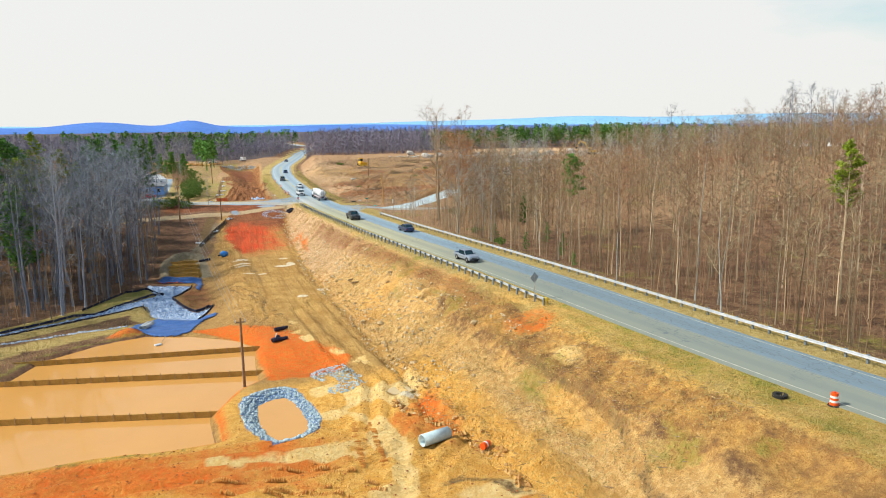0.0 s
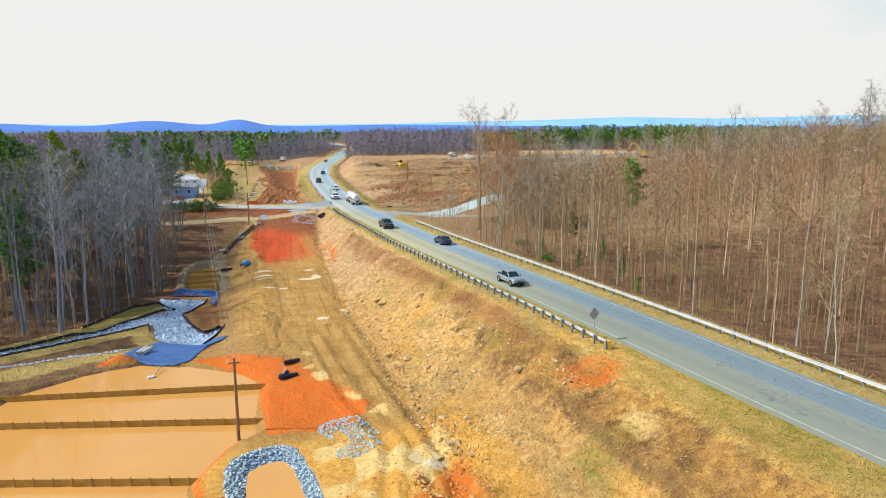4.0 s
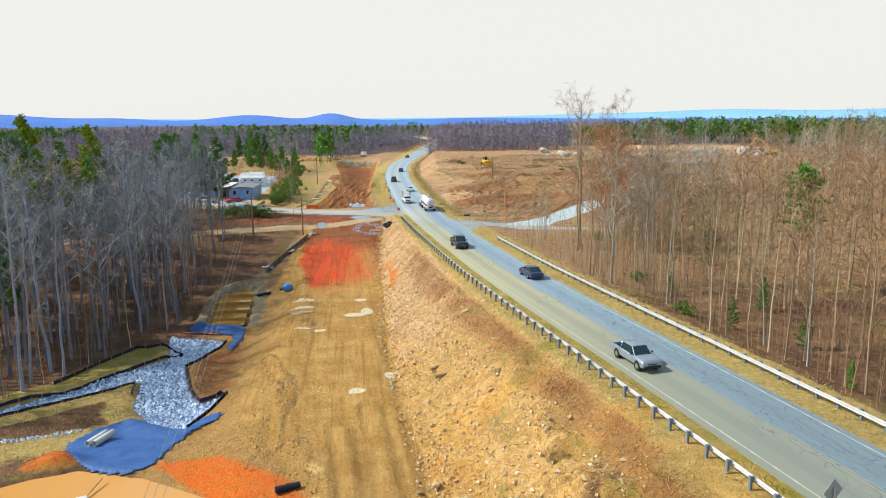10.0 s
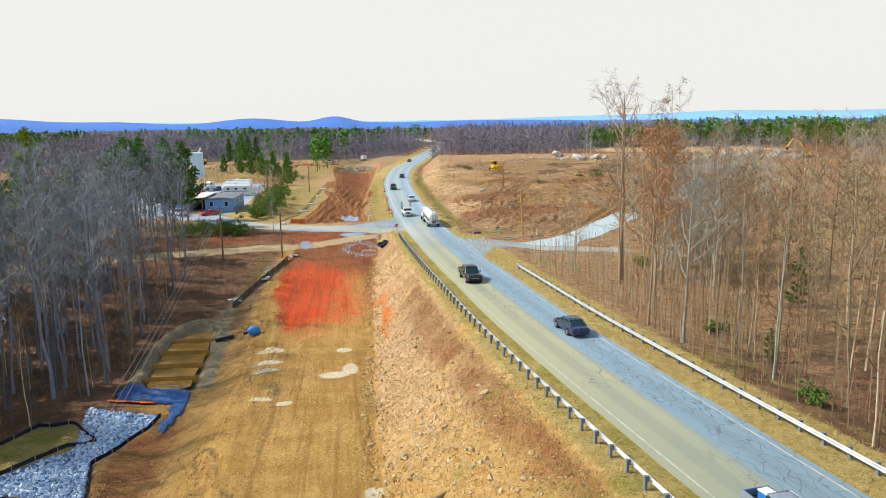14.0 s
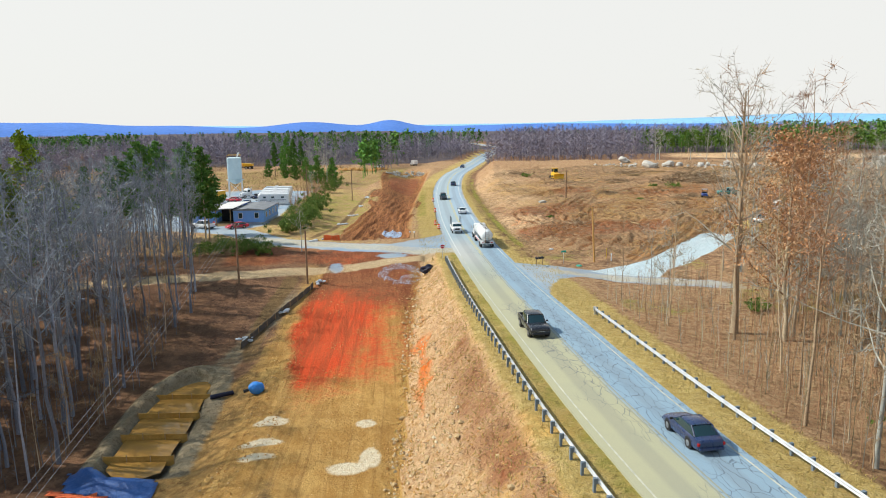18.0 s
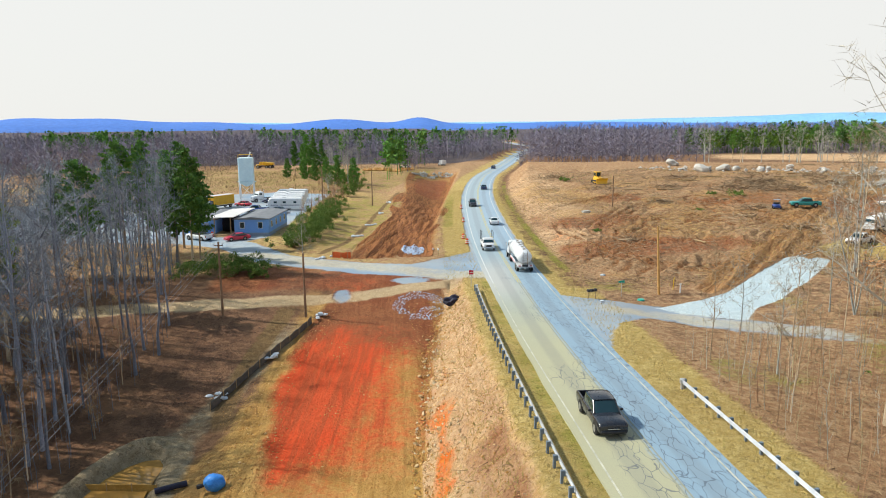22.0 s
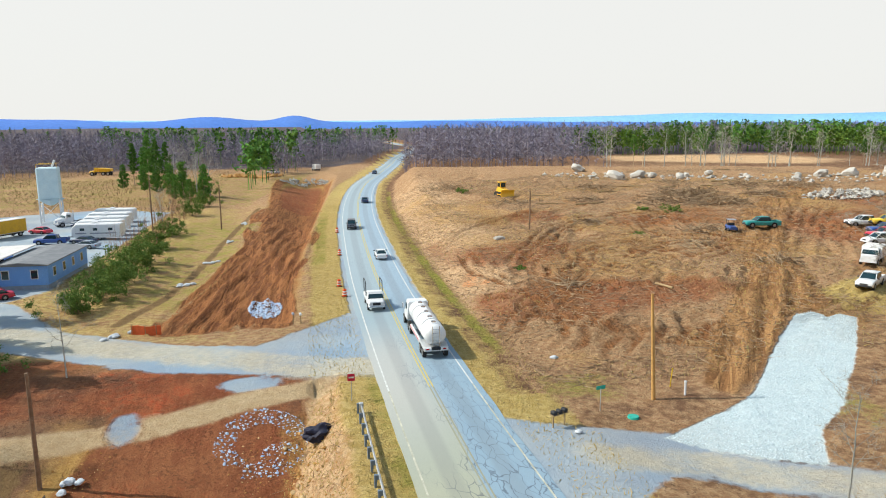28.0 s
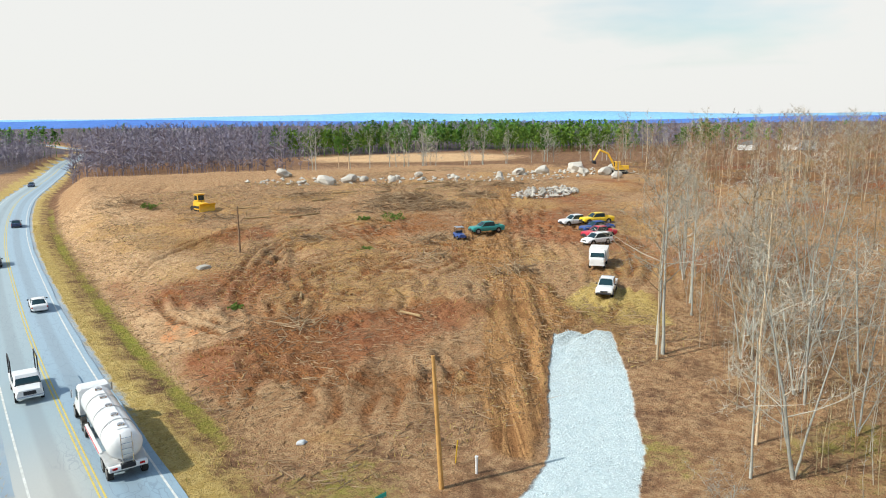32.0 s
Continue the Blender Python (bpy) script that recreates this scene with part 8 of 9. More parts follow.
# Black panel stands in for the shade inside the covered passage.
part("porch_back", Shape().box((-8.75, 4.0, 1.9), (3.6, 0.12, 3.4), 0.02), M_DARK, office)
part("porch_deck", Shape().box((-8.75, 1.2, 0.35), (3.6, 5.2, 0.2), 0.03), M_STAKE, office)
part("steps", Shape().box((-8.75, -1.9, 0.12), (2.4, 0.9, 0.24), 0.02).box((-8.75, -1.6, 0.3), (2.4, 0.4, 0.2), 0.02), M_STAKE, office)

silo = thing("silo", "pale blue square steel silo standing on braced legs", "silo", -20.0, 317.5, 8)
part("bin", Shape().box((0, 0, 8.9), (4.3, 4.3, 7.0), 0.25), M_SILOB, silo)
part("hopper", Shape().cyl((0, 0, 3.9), (0, 0, 5.42), 0.5, 2.9, 4), M_SILOB, silo)
for lx in (-2.0, 2.0):
    for ly in (-2.0, 2.0):
        part("leg", Shape().box((lx, ly, 2.75), (0.32, 0.32, 5.5), 0.03), P_WHITE, silo)
    part("brace", Shape().cyl((lx, -2, 0.8), (lx, 2, 4.8), 0.07, seg=6).cyl((lx, 2, 0.8), (lx, -2, 4.8), 0.07, seg=6), P_WHITE, silo)
part("brace", Shape().cyl((-2, -2, 0.8), (2, -2, 4.8), 0.07, seg=6).cyl((2, -2, 0.8), (-2, -2, 4.8), 0.07, seg=6), P_WHITE, silo)
part("railing", Shape().cyl((-2, -2, 13.2), (2, -2, 13.2), 0.05, seg=6).cyl((-2, 2, 13.2), (2, 2, 13.2), 0.05, seg=6).cyl((-2, -2, 12.4), (-2, -2, 13.2), 0.05, seg=6).cyl((2, -2, 12.4), (2, -2, 13.2), 0.05, seg=6), P_MACHINE, silo, "yellow guard rail")
part("chute", Shape().cyl((0.8, 0, 12.3), (1.5, 0, 14.0), 0.22, seg=10), P_WHITE, silo)
part("ladder", Shape().box((-2.25, -0.3, 6.4), (0.06, 0.06, 12.4), 0.0).box((-2.25, 0.3, 6.4), (0.06, 0.06, 12.4), 0.0), P_WHITE, silo)


# ---- roadside ----
def guardrail(name, label, y0, y1, offset, face, end_mat):
    """A W-beam on posts along the road."""
    root = thing(name, label, "guardrail", float(road_x(y0)) + offset, y0, 0, float(road_z(y0)))
    ox, oy, oz = root.matrix_basis.translation
    st = np.arange(y0, y1, 1.905)
    prof = [(0.0, 0.46), (0.085 * face, 0.52), (0.0, 0.60), (0.0, 0.63), (0.085 * face, 0.70), (0.0, 0.77), (-0.01 * face, 0.77), (0.07 * face, 0.70), (-0.012 * face, 0.615), (0.07 * face, 0.52), (-0.01 * face, 0.46)]
    n = len(prof)
    gz0 = land(road_x(st) + offset, st, False)
    co = np.array([[(float(road_x(s)) + offset + px - ox, s - oy, g + pz - oz) for px, pz in prof] for s, g in zip(st, gz0)]).reshape(-1, 3)
    idx = np.arange(len(st) * n).reshape(len(st), n)
    nxt = np.roll(idx, -1, 1)
    quads = np.stack([idx[:-1], nxt[:-1], nxt[1:], idx[1:]], -1).reshape(-1, 4)
    me = mesh_from("beam", co, quads, False)
    me.materials.append(M_STEEL)
    part("beam", me, None, root, "galvanised W-beam")
    post = Shape().box((0, 0, 0.30), (0.16, 0.2, 1.0), 0.015).mesh("post", M_POST)
    block = Shape().box((0.13 * face, 0, 0.62), (0.14, 0.14, 0.34), 0.01).mesh("blockout", M_POST)
    for s, g in zip(st, gz0):
        p = new("post", post)
        p.parent, p.location = root, (float(road_x(s)) + offset - 0.24 * face - ox, s - oy, g - oz)
        b = new("blockout", block)
        b.parent = p
    for s in (st[0], st[-1]):
        g = float(land(road_x(np.array([s])) + offset, np.array([s]), False)[0])
        e = part("end_terminal", Shape().box((0, 0, 0.62), (0.34, 0.3, 0.42), 0.04).box((0, 0, 0.3), (0.2, 0.2, 0.7), 0.02), end_mat if s == st[0] else M_STEEL, root)
        e.location = (float(road_x(s)) + offset - ox, s - oy, g - oz)
    return root


guardrail("guardrail", "galvanised guardrail on dark posts along the embankment", 66.0, 197.0, -6.1, 1, P_YELLOW)
guardrail("guardrail", "galvanised guardrail on dark posts before a wood", -40.0, 159.5, 6.35, -1, M_STEEL)


def drum(x, y, group="traffic drums"):
    root = thing("traffic_drum", "orange and white traffic drum on the roadside", "traffic drum", x, y, 0, None, group)
    for k, (z, h, r, mat) in enumerate([(0.06, 0.22, 0.30, M_ORANGE), (0.28, 0.16, 0.285, M_REFL), (0.44, 0.16, 0.275, M_ORANGE), (0.60, 0.16, 0.265, M_REFL), (0.76, 0.20, 0.25, M_ORANGE)]):
        part("band", Shape().cyl((0, 0, z), (0, 0, z + h), r, r - 0.01, 16), mat, root)
    part("base", Shape().cyl((0, 0, 0), (0, 0, 0.08), 0.42, 0.38, 16), M_TYRE, root)
    part("handle", Shape().box((0, 0, 1.0), (0.22, 0.06, 0.08), 0.02), M_ORANGE, root)


for dx, dy in ((42.3, 32.8), (37.2, 232.8), (37.0, 238.5), (39.0, 260.0), (40.6, 283.4), (-11.9, 246.3)):
    drum(dx, dy)
drum_b = thing("traffic_drum", "fallen orange drum lying in mud", "traffic drum", 22.9, 48.9, 30)
part("barrel", Shape().cyl((-0.45, 0, 0.3), (0.45, 0, 0.3), 0.29, 0.25, 16), M_ORANGE, drum_b)
part("band", Shape().cyl((-0.1, 0, 0.3), (0.06, 0, 0.3), 0.295, seg=16), M_REFL, drum_b)

single("old_tyre", Shape().pipe((0, 0, 0.02), (0, 0, 0.24), 0.52, 0.24, 20), M_TYRE, "worn black tyre lying flat on the grass verge", "tyre", 40.3, 35.6, 0)
warn = thing("road_sign", "diamond road sign seen from its bare metal back", "road sign", 38.4, 68.6, 12)
part("post", Shape().box((0, 0, 1.35), (0.08, 0.06, 2.9), 0.01), M_STEEL, warn)
part("panel", Shape().box((0, 0.05, 2.6), (0.9, 0.02, 0.9), 0.02, ry=45), M_SIGNBACK, warn)
red = thing("road_sign", "small red and white road sign at the guardrail's end", "road sign", 34.4, 198.2, 0)
part("post", Shape().box((0, 0, 1.0), (0.07, 0.06, 2.1), 0.01), M_STEEL, red)
part("panel", Shape().box((0, -0.05, 1.95), (0.58, 0.03, 0.58), 0.03), M_SIGNRED, red)
part("bar", Shape().box((0, -0.075, 1.95), (0.4, 0.012, 0.12), 0.0), M_REFL, red, "pale bar of lettering")


def utility_pole(x, y, tall, mat, label, arm=False, lean=0.0):
    root = thing("utility_pole", label, "utility pole", x, y)
    part("shaft", Shape().cyl((0, 0, -0.3), (lean, 0, tall), 0.17, 0.11, 12), mat, root)
    if arm:
        part("crossarm", Shape().box((lean, 0, tall - 0.45), (1.1, 0.1, 0.12), 0.01), mat, root)
        for k in (-0.5, 0.0, 0.5):
            part("insulator", Shape().cyl((lean + k, 0, tall - 0.4), (lean + k, 0, tall - 0.12), 0.06, 0.04, 8), M_CERAMIC, root)
    return root


utility_pole(6.2, 74.8, 8.3, M_WOODP, "dark utility pole standing in flooded ground", True)
utility_pole(13.0, 194.2, 8.2, M_WOODP, "weathered utility pole beside a dirt track", False)
utility_pole(2.6, 194.8, 9.6, M_WOODP, "grey utility pole with insulators beside a dirt track", True)
utility_pole(58.3, 193.8, 8.8, M_WOODN, "new orange-brown pole on cleared ground", False, -0.55)
utility_pole(4.5, 295.7, 10.5, M_WOODP, "utility pole rising from shrubs", False)
utility_pole(17.5, 300.0, 9.5, M_WOODP, "utility pole on open grass", False)
utility_pole(25.0, 460.0, 11.0, M_WOODP, "far utility pole beside graded earth", False)
utility_pole(73.0, 262.0, 7.0, M_WOODP, "grey utility pole on cleared ground", False)
mound = single("pole_mound", Shape().ball((0, 0, 0.0), (1.5, 1.5, 1.1), 2, 0.2, 3), M_CLOD, "small brown earth mound round a pole's foot", "mound", 6.3, 70.2, 0, -8.55)


def wire(p, q, sag, label):
    p, q = np.array(p, float), np.array(q, float)
    pts = [p + (q - p) * t - np.array((0, 0, 4 * sag * t * (1 - t))) for t in np.linspace(0, 1, 25)]
    c, t = tube(pts, [0.016] * 25, 4)
    me = mesh_from("power_line", c - p, t)
    me.materials.append(M_WIRE)
    ob = tagged(new("power_line", me), label, "power line", "power lines")
    ob.location = p


za, zb = ground_z(6.2, 74.8) + 8.1, ground_z(2.6, 194.8) + 9.4
for k in (-0.5, 0.0, 0.5):
    wire((6.2 + k, 74.8, za), (2.6 + k, 194.8, zb), 1.6, "thin pale power line strung between poles")

mail = thing("mailbox_stand", "row of black mailboxes on a low stand", "mailbox", 48.3, 189.6, 20)
part("board", Shape().box((0, 0, 0.95), (1.5, 0.4, 0.06), 0.01), M_STAKE, mail)
for k in (-0.5, 0.0, 0.5):
    part("mailbox", Shape().box((k, 0, 1.13), (0.36, 0.5, 0.3), 0.08), M_DARK, mail)
for k in (-0.55, 0.55):
    part("leg", Shape().box((k, 0, 0.45), (0.09, 0.09, 1.0), 0.01), M_STAKE, mail)
single("white_bag", Shape().ball((0, 0, 0.12), (0.3, 0.2, 0.14), 2, 0.3, 4), M_BAG, "crumpled white bag lying on the verge", "bag", 49.2, 188.2)
for k, (mx, my) in enumerate([(30.5, 222.1), (31.3, 221.7)]):
    mb = thing("mailbox", "single pale mailbox on a post by the side road", "mailbox", mx, my, 10, None, "mailboxes")
    part("box", Shape().box((0, 0, 1.1), (0.26, 0.5, 0.28), 0.08), P_WHITE if k else P_SILVER, mb)
    part("post", Shape().box((0, 0, 0.45), (0.1, 0.1, 1.1), 0.01), M_STAKE, mb)
flag = thing("street_marker", "small teal street sign on a thin post", "street sign", 52.8, 192.2, 10)
part("panel", Shape().box((0, 0, 1.9), (0.85, 0.03, 0.3), 0.02), M_TEAL, flag)
part("post", Shape().box((0, 0, 0.9), (0.05, 0.05, 1.9), 0.005), M_STEEL, flag)
single("green_lid", Shape().cyl((0, 0, 0.0), (0, 0, 0.16), 0.45, 0.4, 16), M_TEAL, "green round utility lid on dry grass", "lid", 54.9, 190.9)
single("vent_pipe", Shape().cyl((0, 0, -0.1), (0, 0, 1.15), 0.09, seg=12).cyl((0, 0, 1.1), (0, 0, 1.2), 0.12, seg=12), P_WHITE, "short white upright pipe on dry grass", "pipe", 61.0, 193.6)
single("cable_marker", Shape().box((0, 0, 0.8), (0.1, 0.04, 1.9), 0.01, rx=8), P_YELLOW, "thin leaning yellow utility marker", "marker", 60.8, 195.4)
single("white_block", Shape().ball((0, 0, 0.1), (0.4, 0.28, 0.2), 2, 0.3, 6), M_BAG, "white bag lying on the cut slope", "bag", 54.0, 204.4)
single("pale_rock", Shape().ball((0, 0, 0.2), (1.0, 0.5, 0.4), 2, 0.4, 7), M_BOULDER, "pale flat rock on the cleared slope", "rock", 65.3, 256.0)


# ---- stone and earth ----
ROCK_MESHES = [Shape().ball((0, 0, 0), (1.0, 0.8, 0.62), 1, 0.5, k + 20).mesh("stone", M_ROCK) for k in range(5)]
BLUE_MESHES = [Shape().ball((0, 0, 0), (1.0, 0.8, 0.62), 1, 0.5, k + 40).mesh("stone", M_STONE) for k in range(5)]
PALE_MESHES = [Shape().ball((0, 0, 0), (1.0, 0.8, 0.62), 1, 0.5, k + 80).mesh("stone", M_STONEP) for k in range(5)]
rng_s = np.random.RandomState(17)


def lump(seed, n=0):
    """A small angular stone: vertices and triangles."""
    rng = np.random.RandomState(seed)
    v = np.array([(1, 0, 0), (0, 1, 0), (-1, 0, 0), (0, -1, 0), (0, 0, 0.8), (0, 0, -0.8)], float)
    v = v * rng.uniform(0.6, 1.2, (6, 1)) + rng.normal(0, 0.15, (6, 3))
    t = np.array([(0, 1, 4), (1, 2, 4), (2, 3, 4), (3, 0, 4), (1, 0, 5), (2, 1, 5), (3, 2, 5), (0, 3, 5)])
    return v, t


def strew(name, region, box, gap, sizes, mat, label, category, seed, lift=0.3, parent=None, tries=40000, keep=1.0):
    """Many small stones or clods on the ground, as one mass."""
    px, py = scatter(region, box, gap, seed, tries)
    rng = np.random.RandomState(seed + 5)
    if keep < 1:
        s = rng.rand(len(px)) < keep
        px, py = px[s], py[s]
    r = rng.uniform(*sizes, len(px)) * rng.uniform(0.6, 1.0, len(px))
    pz = land(px, py) + lift * r
    pieces = []
    for j in range(5):
        s = np.arange(len(px)) % 5 == j
        pieces.append(spread_copies(lump(seed * 7 + j), px[s], py[s], pz[s], rng.uniform(0, 6.3, s.sum()), r[s]))
    me = mesh_from(name, *gather(pieces), False)
    me.materials.append(mat)
    ob = new(name, me)
    if parent:
        ob.parent = parent
        ob.matrix_parent_inverse = parent.matrix_basis.inverted()
        ob["kind"] = "stuff"
        return ob
    return tagged(ob, label, category, kind="stuff")


def riprap(name, label, region, box, gap, sizes, mat, meshes, count, seed):
    """A bed of stones: the larger ones single, the rest as a mass."""
    root = tagged(new(name), label, "riprap")
    root.location = ((box[0] + box[2]) / 2, (box[1] + box[3]) / 2, ground_z((box[0] + box[2]) / 2, (box[1] + box[3]) / 2))
    strew("rubble", region, box, gap, sizes, mat, "", "", seed, 0.3, root)
    px, py = scatter(region, box, gap * 2.2, seed + 1, 6000)
    px, py = px[:count], py[:count]
    pz = land(px, py)
    for i in range(len(px)):
        ob = new("stone", meshes[i % 5])
        s = rng_s.uniform(sizes[1] * 0.8, sizes[1] * 1.25)
        ob.parent = root
        ob.location = (px[i] - root.location.x, py[i] - root.location.y, pz[i] + s * 0.25 - root.location.z)
        ob.rotation_euler, ob.scale = (rng_s.uniform(0, 0.6), rng_s.uniform(0, 0.6), rng_s.uniform(0, 6.3)), (s, s, s)
    return root


riprap("riprap_channel", "channel lined with loose blue-grey riprap stone", lambda x, y: outline(x, y, CHUTE) < 0.1, (-32, 105, 6, 142), 0.24, (0.14, 0.28), M_STONE, BLUE_MESHES, 260, 501)
riprap("riprap_basin", "ring of loose pale teal-grey stone round a small basin", lambda x, y: (outline(x, y, RING) < 0.1) & (outline(x, y, RING_IN) > -0.1), (4, 56, 13, 72), 0.21, (0.09, 0.19), M_STONEP, PALE_MESHES, 150, 511)
riprap("riprap_patch", "scattered patch of grey riprap on orange clay", lambda x, y: (outline(x, y, PATCH) < 0) & (lattice(x, y, 1.6, 521) > 0.35), (12, 64, 20, 75), 0.25, (0.08, 0.16), M_STONEP, PALE_MESHES, 150, 521)
riprap("riprap_patch", "scattered ring of grey stone at the graded bed's end", lambda x, y: ((np.abs(np.hypot((x - 27.4) / 3.2, (y - 197.0) / 4.0) - 0.85) < 0.24) & (lattice(x, y, 1.5, 531) > 0.42)) | (np.hypot((x - 28.9) / 1.5, (y - 195.2) / 1.6) < 1), (22, 191, 33, 203), 0.3, (0.06, 0.14), M_STONE, BLUE_MESHES, 60, 531)
riprap("riprap_patch", "low pile of blue-grey stone beside the graded cut", lambda x, y: np.hypot((x - 27.3) / 2.0, (y - 232.4) / 4.2) < 1, (24, 227, 31, 238), 0.3, (0.10, 0.22), M_STONE, BLUE_MESHES, 60, 541)
riprap("gravel_drive", "steep drive of loose white crushed stone", lambda x, y: outline(x, y, GRAVEL) < 0.25 * rough(x, y, 2.0, 551, 2), (54, 180, 88, 210), 0.17, (0.04, 0.085), M_WHITEST, [Shape().ball((0, 0, 0), (1.0, 0.8, 0.62), 1, 0.5, k + 60).mesh("stone", M_WHITEST) for k in range(5)], 200, 551)
riprap("stone_line", "thin line of pale stone across dry grass", lambda x, y: along(x, y, [(-30, 103.5), (-16, 107.5), (-7.5, 109.5)]) < 0.45, (-31, 102, -6, 111), 0.36, (0.12, 0.22), M_STONE, BLUE_MESHES, 30, 561)


def rock(x, y, s, label="tan rock lying on the graded slope", mesh=None, group="rocks on the slope", name="rock"):
    ob = tagged(new(name, mesh or ROCK_MESHES[rng_s.randint(0, 5)]), label, "rock", group)
    ob.location = (x, y, ground_z(x, y) + 0.25 * s)
    ob.rotation_euler, ob.scale = (rng_s.uniform(-0.4, 0.4), rng_s.uniform(-0.4, 0.4), rng_s.uniform(0, 6.3)), (s, s, s * rng_s.uniform(0.7, 1.0))
    return ob


rx_, ry_ = scatter(lambda x, y: (x > bed_r(y) - 1.0) & (x - road_x(y) < -9.5) & (y > 58) & (y < 195), (20, 56, 36, 196), 2.6, 571, 1500)
for x, y in list(zip(rx_, ry_))[:110]:
    rock(x, y, rng_s.uniform(0.12, 0.34) * (1.5 if rng_s.rand() < 0.12 else 1.0))
rx_, ry_ = scatter(lambda x, y: np.abs(x - bed_r(y) + 0.4) < 0.9, (20, 62, 32, 196), 1.7, 573, 1500)
for x, y in list(zip(rx_, ry_))[:70]:
    rock(x, y, rng_s.uniform(0.14, 0.32), "tan rock at the foot of the slope", None, "rocks at the slope's foot")
for x, y, s in ((117, 340, 2.6), (116.1, 314, 2.7), (123.8, 316, 2.4), (127, 314, 1.6), (131.5, 308, 1.6), (136, 312, 1.2), (142, 311, 1.5), (149, 305, 1.1), (152.5, 291, 1.5), (158, 297, 1.3), (165, 297, 2.2), (173, 296, 2.4), (178, 286, 2.0), (183, 293, 3.0), (181, 281, 2.6), (188, 284, 2.8), (177, 274, 2.0), (120, 318, 1.3), (113, 320, 1.0), (146, 300, 0.9), (139, 305, 1.0)):
    rock(x, y, s * 0.82, "large whitish boulder in a line across the clearing", Shape().ball((0, 0, 0.2), (1.0, 0.85, 0.75), 2, 0.45, int(x * 3)).mesh("boulder", M_BOULDER), "boulders", "boulder")

strew("boulder_line", lambda x, y: np.abs(y - 316 + 0.42 * (x - 120) - 6 * np.sin(x * 0.07)) < 9, (104, 262, 196, 335), 2.6, (0.3, 1.0), M_BOULDER, "pale rocks strewn in a line across the clearing", "rocks", 599, 0.3, None, 8000, 0.8)
slope_zone = lambda x, y: (x > bed_r(y) - 1) & (x - road_x(y) < -8) & (y > 35) & (y < 200)
strew("slope_clods", slope_zone, (18, 34, 42, 202), 0.40, (0.04, 0.14), M_CLOD, "clods and small stones over the graded slope", "earth clods", 601, 0.15, None, 60000, 0.7)
strew("slope_rocks", lambda x, y: slope_zone(x, y) & (lattice(x, y, 5, 659) > 0.42) & (x - road_x(y) < -10.5), (18, 62, 40, 198), 0.8, (0.10, 0.30), M_PALECLOD, "pale broken rock half buried in the graded slope", "rocks", 659, 0.2, None, 16000, 0.9)
strew("bed_clods", lambda x, y: ((np.abs(x - bed_l(y)) < 2.2) | (lattice(x, y, 3, 603) > 0.72)) & (x < bed_r(y)) & (x > bed_l(y) - 6) & (y < 198), (4, 62, 30, 198), 0.5, (0.04, 0.14), M_CLOD, "small clods along the graded bed's edge", "earth clods", 603, 0.2, None, 40000, 0.7)
strew("mud_clods", lambda x, y: (y < 62 + 0.2 * x) & (x < 24) & (outline(x, y, RING) > 0.3) & (outline(x, y, POND) > 0.6), (-20, 30, 25, 72), 0.55, (0.05, 0.17), M_REDCLOD, "red and tan mud clods churned by machines", "earth clods", 605, 0.15, None, 20000, 0.3)
strew("toe_rubble", lambda x, y: np.abs(x - bed_r(y) - 0.2 - 0.6 * np.sin(y * 0.3)) < 1.1, (18, 50, 32, 198), 0.42, (0.07, 0.24), M_CLOD, "tan clods and broken rock along the slope's foot", "rubble", 641, 0.25, None, 20000, 0.75)
strew("bank_rubble", lambda x, y: (np.abs(x - bed_l(y) + 1.0 - 0.8 * np.sin(y * 0.35)) < 1.5), (5, 88, 18, 172), 0.42, (0.05, 0.17), M_CLOD, "tan clods and stones along the graded bed's edge", "rubble", 643, 0.25, None, 16000, 0.7)
strew("spoil_clods", lambda x, y: (along(x, y, [(18.9, 60.5), (19.6, 57), (20.4, 54.6), (22, 54.2), (22.3, 50.8), (23.2, 46.8), (22.7, 42)]) < 0.5 + 0.7 * rough(x, y, 3, 645, 2)), (14, 40, 31, 70), 0.36, (0.13, 0.42), M_CLOD, "large lumps of golden clay dug out beside a pipe", "earth clods", 645, 0.3, None, 6000, 0.7)
clear_zone = lambda x, y: (y > 197) & (x - road_x(y) > 9) & (outline(x, y, GRAVEL) > 0.5) & (outline(x, y, WOOD_R) > 0) & (y < 330)
strew("clearing_clods", lambda x, y: clear_zone(x, y) & (lattice(x, y, 6, 607) > 0.35), (48, 195, 150, 332), 0.7, (0.06, 0.24), M_BROWNCLOD, "brown clods over the cleared hillside", "earth clods", 607, 0.2, None, 50000, 0.5)
strew("cut_clods", lambda x, y: outline(x, y, CUT) < 0, (14, 220, 60, 400), 0.7, (0.06, 0.2), M_RUTCLOD, "red clods in the graded cut", "earth clods", 609, 0.1, None, 20000, 0.3)
strew("rock_spill", lambda x, y: (np.hypot((x - 40) / 9, (y - 424) / 6) < 1) & (lattice(x, y, 3, 655) > 0.35), (30, 416, 50, 432), 0.9, (0.3, 0.9), M_BOULDER, "pale broken rock spilled at the cut's far end", "rubble", 655, 0.4, None, 3000, 0.9)
strew("spoil_heap", lambda x, y: (np.hypot((x - 20) / 12, (y - 446) / 5) < 1), (6, 438, 34, 452), 1.0, (0.5, 1.5), M_CLOD, "heaped tan spoil beyond the graded cut", "spoil heap", 657, 0.3, None, 3000, 0.9)


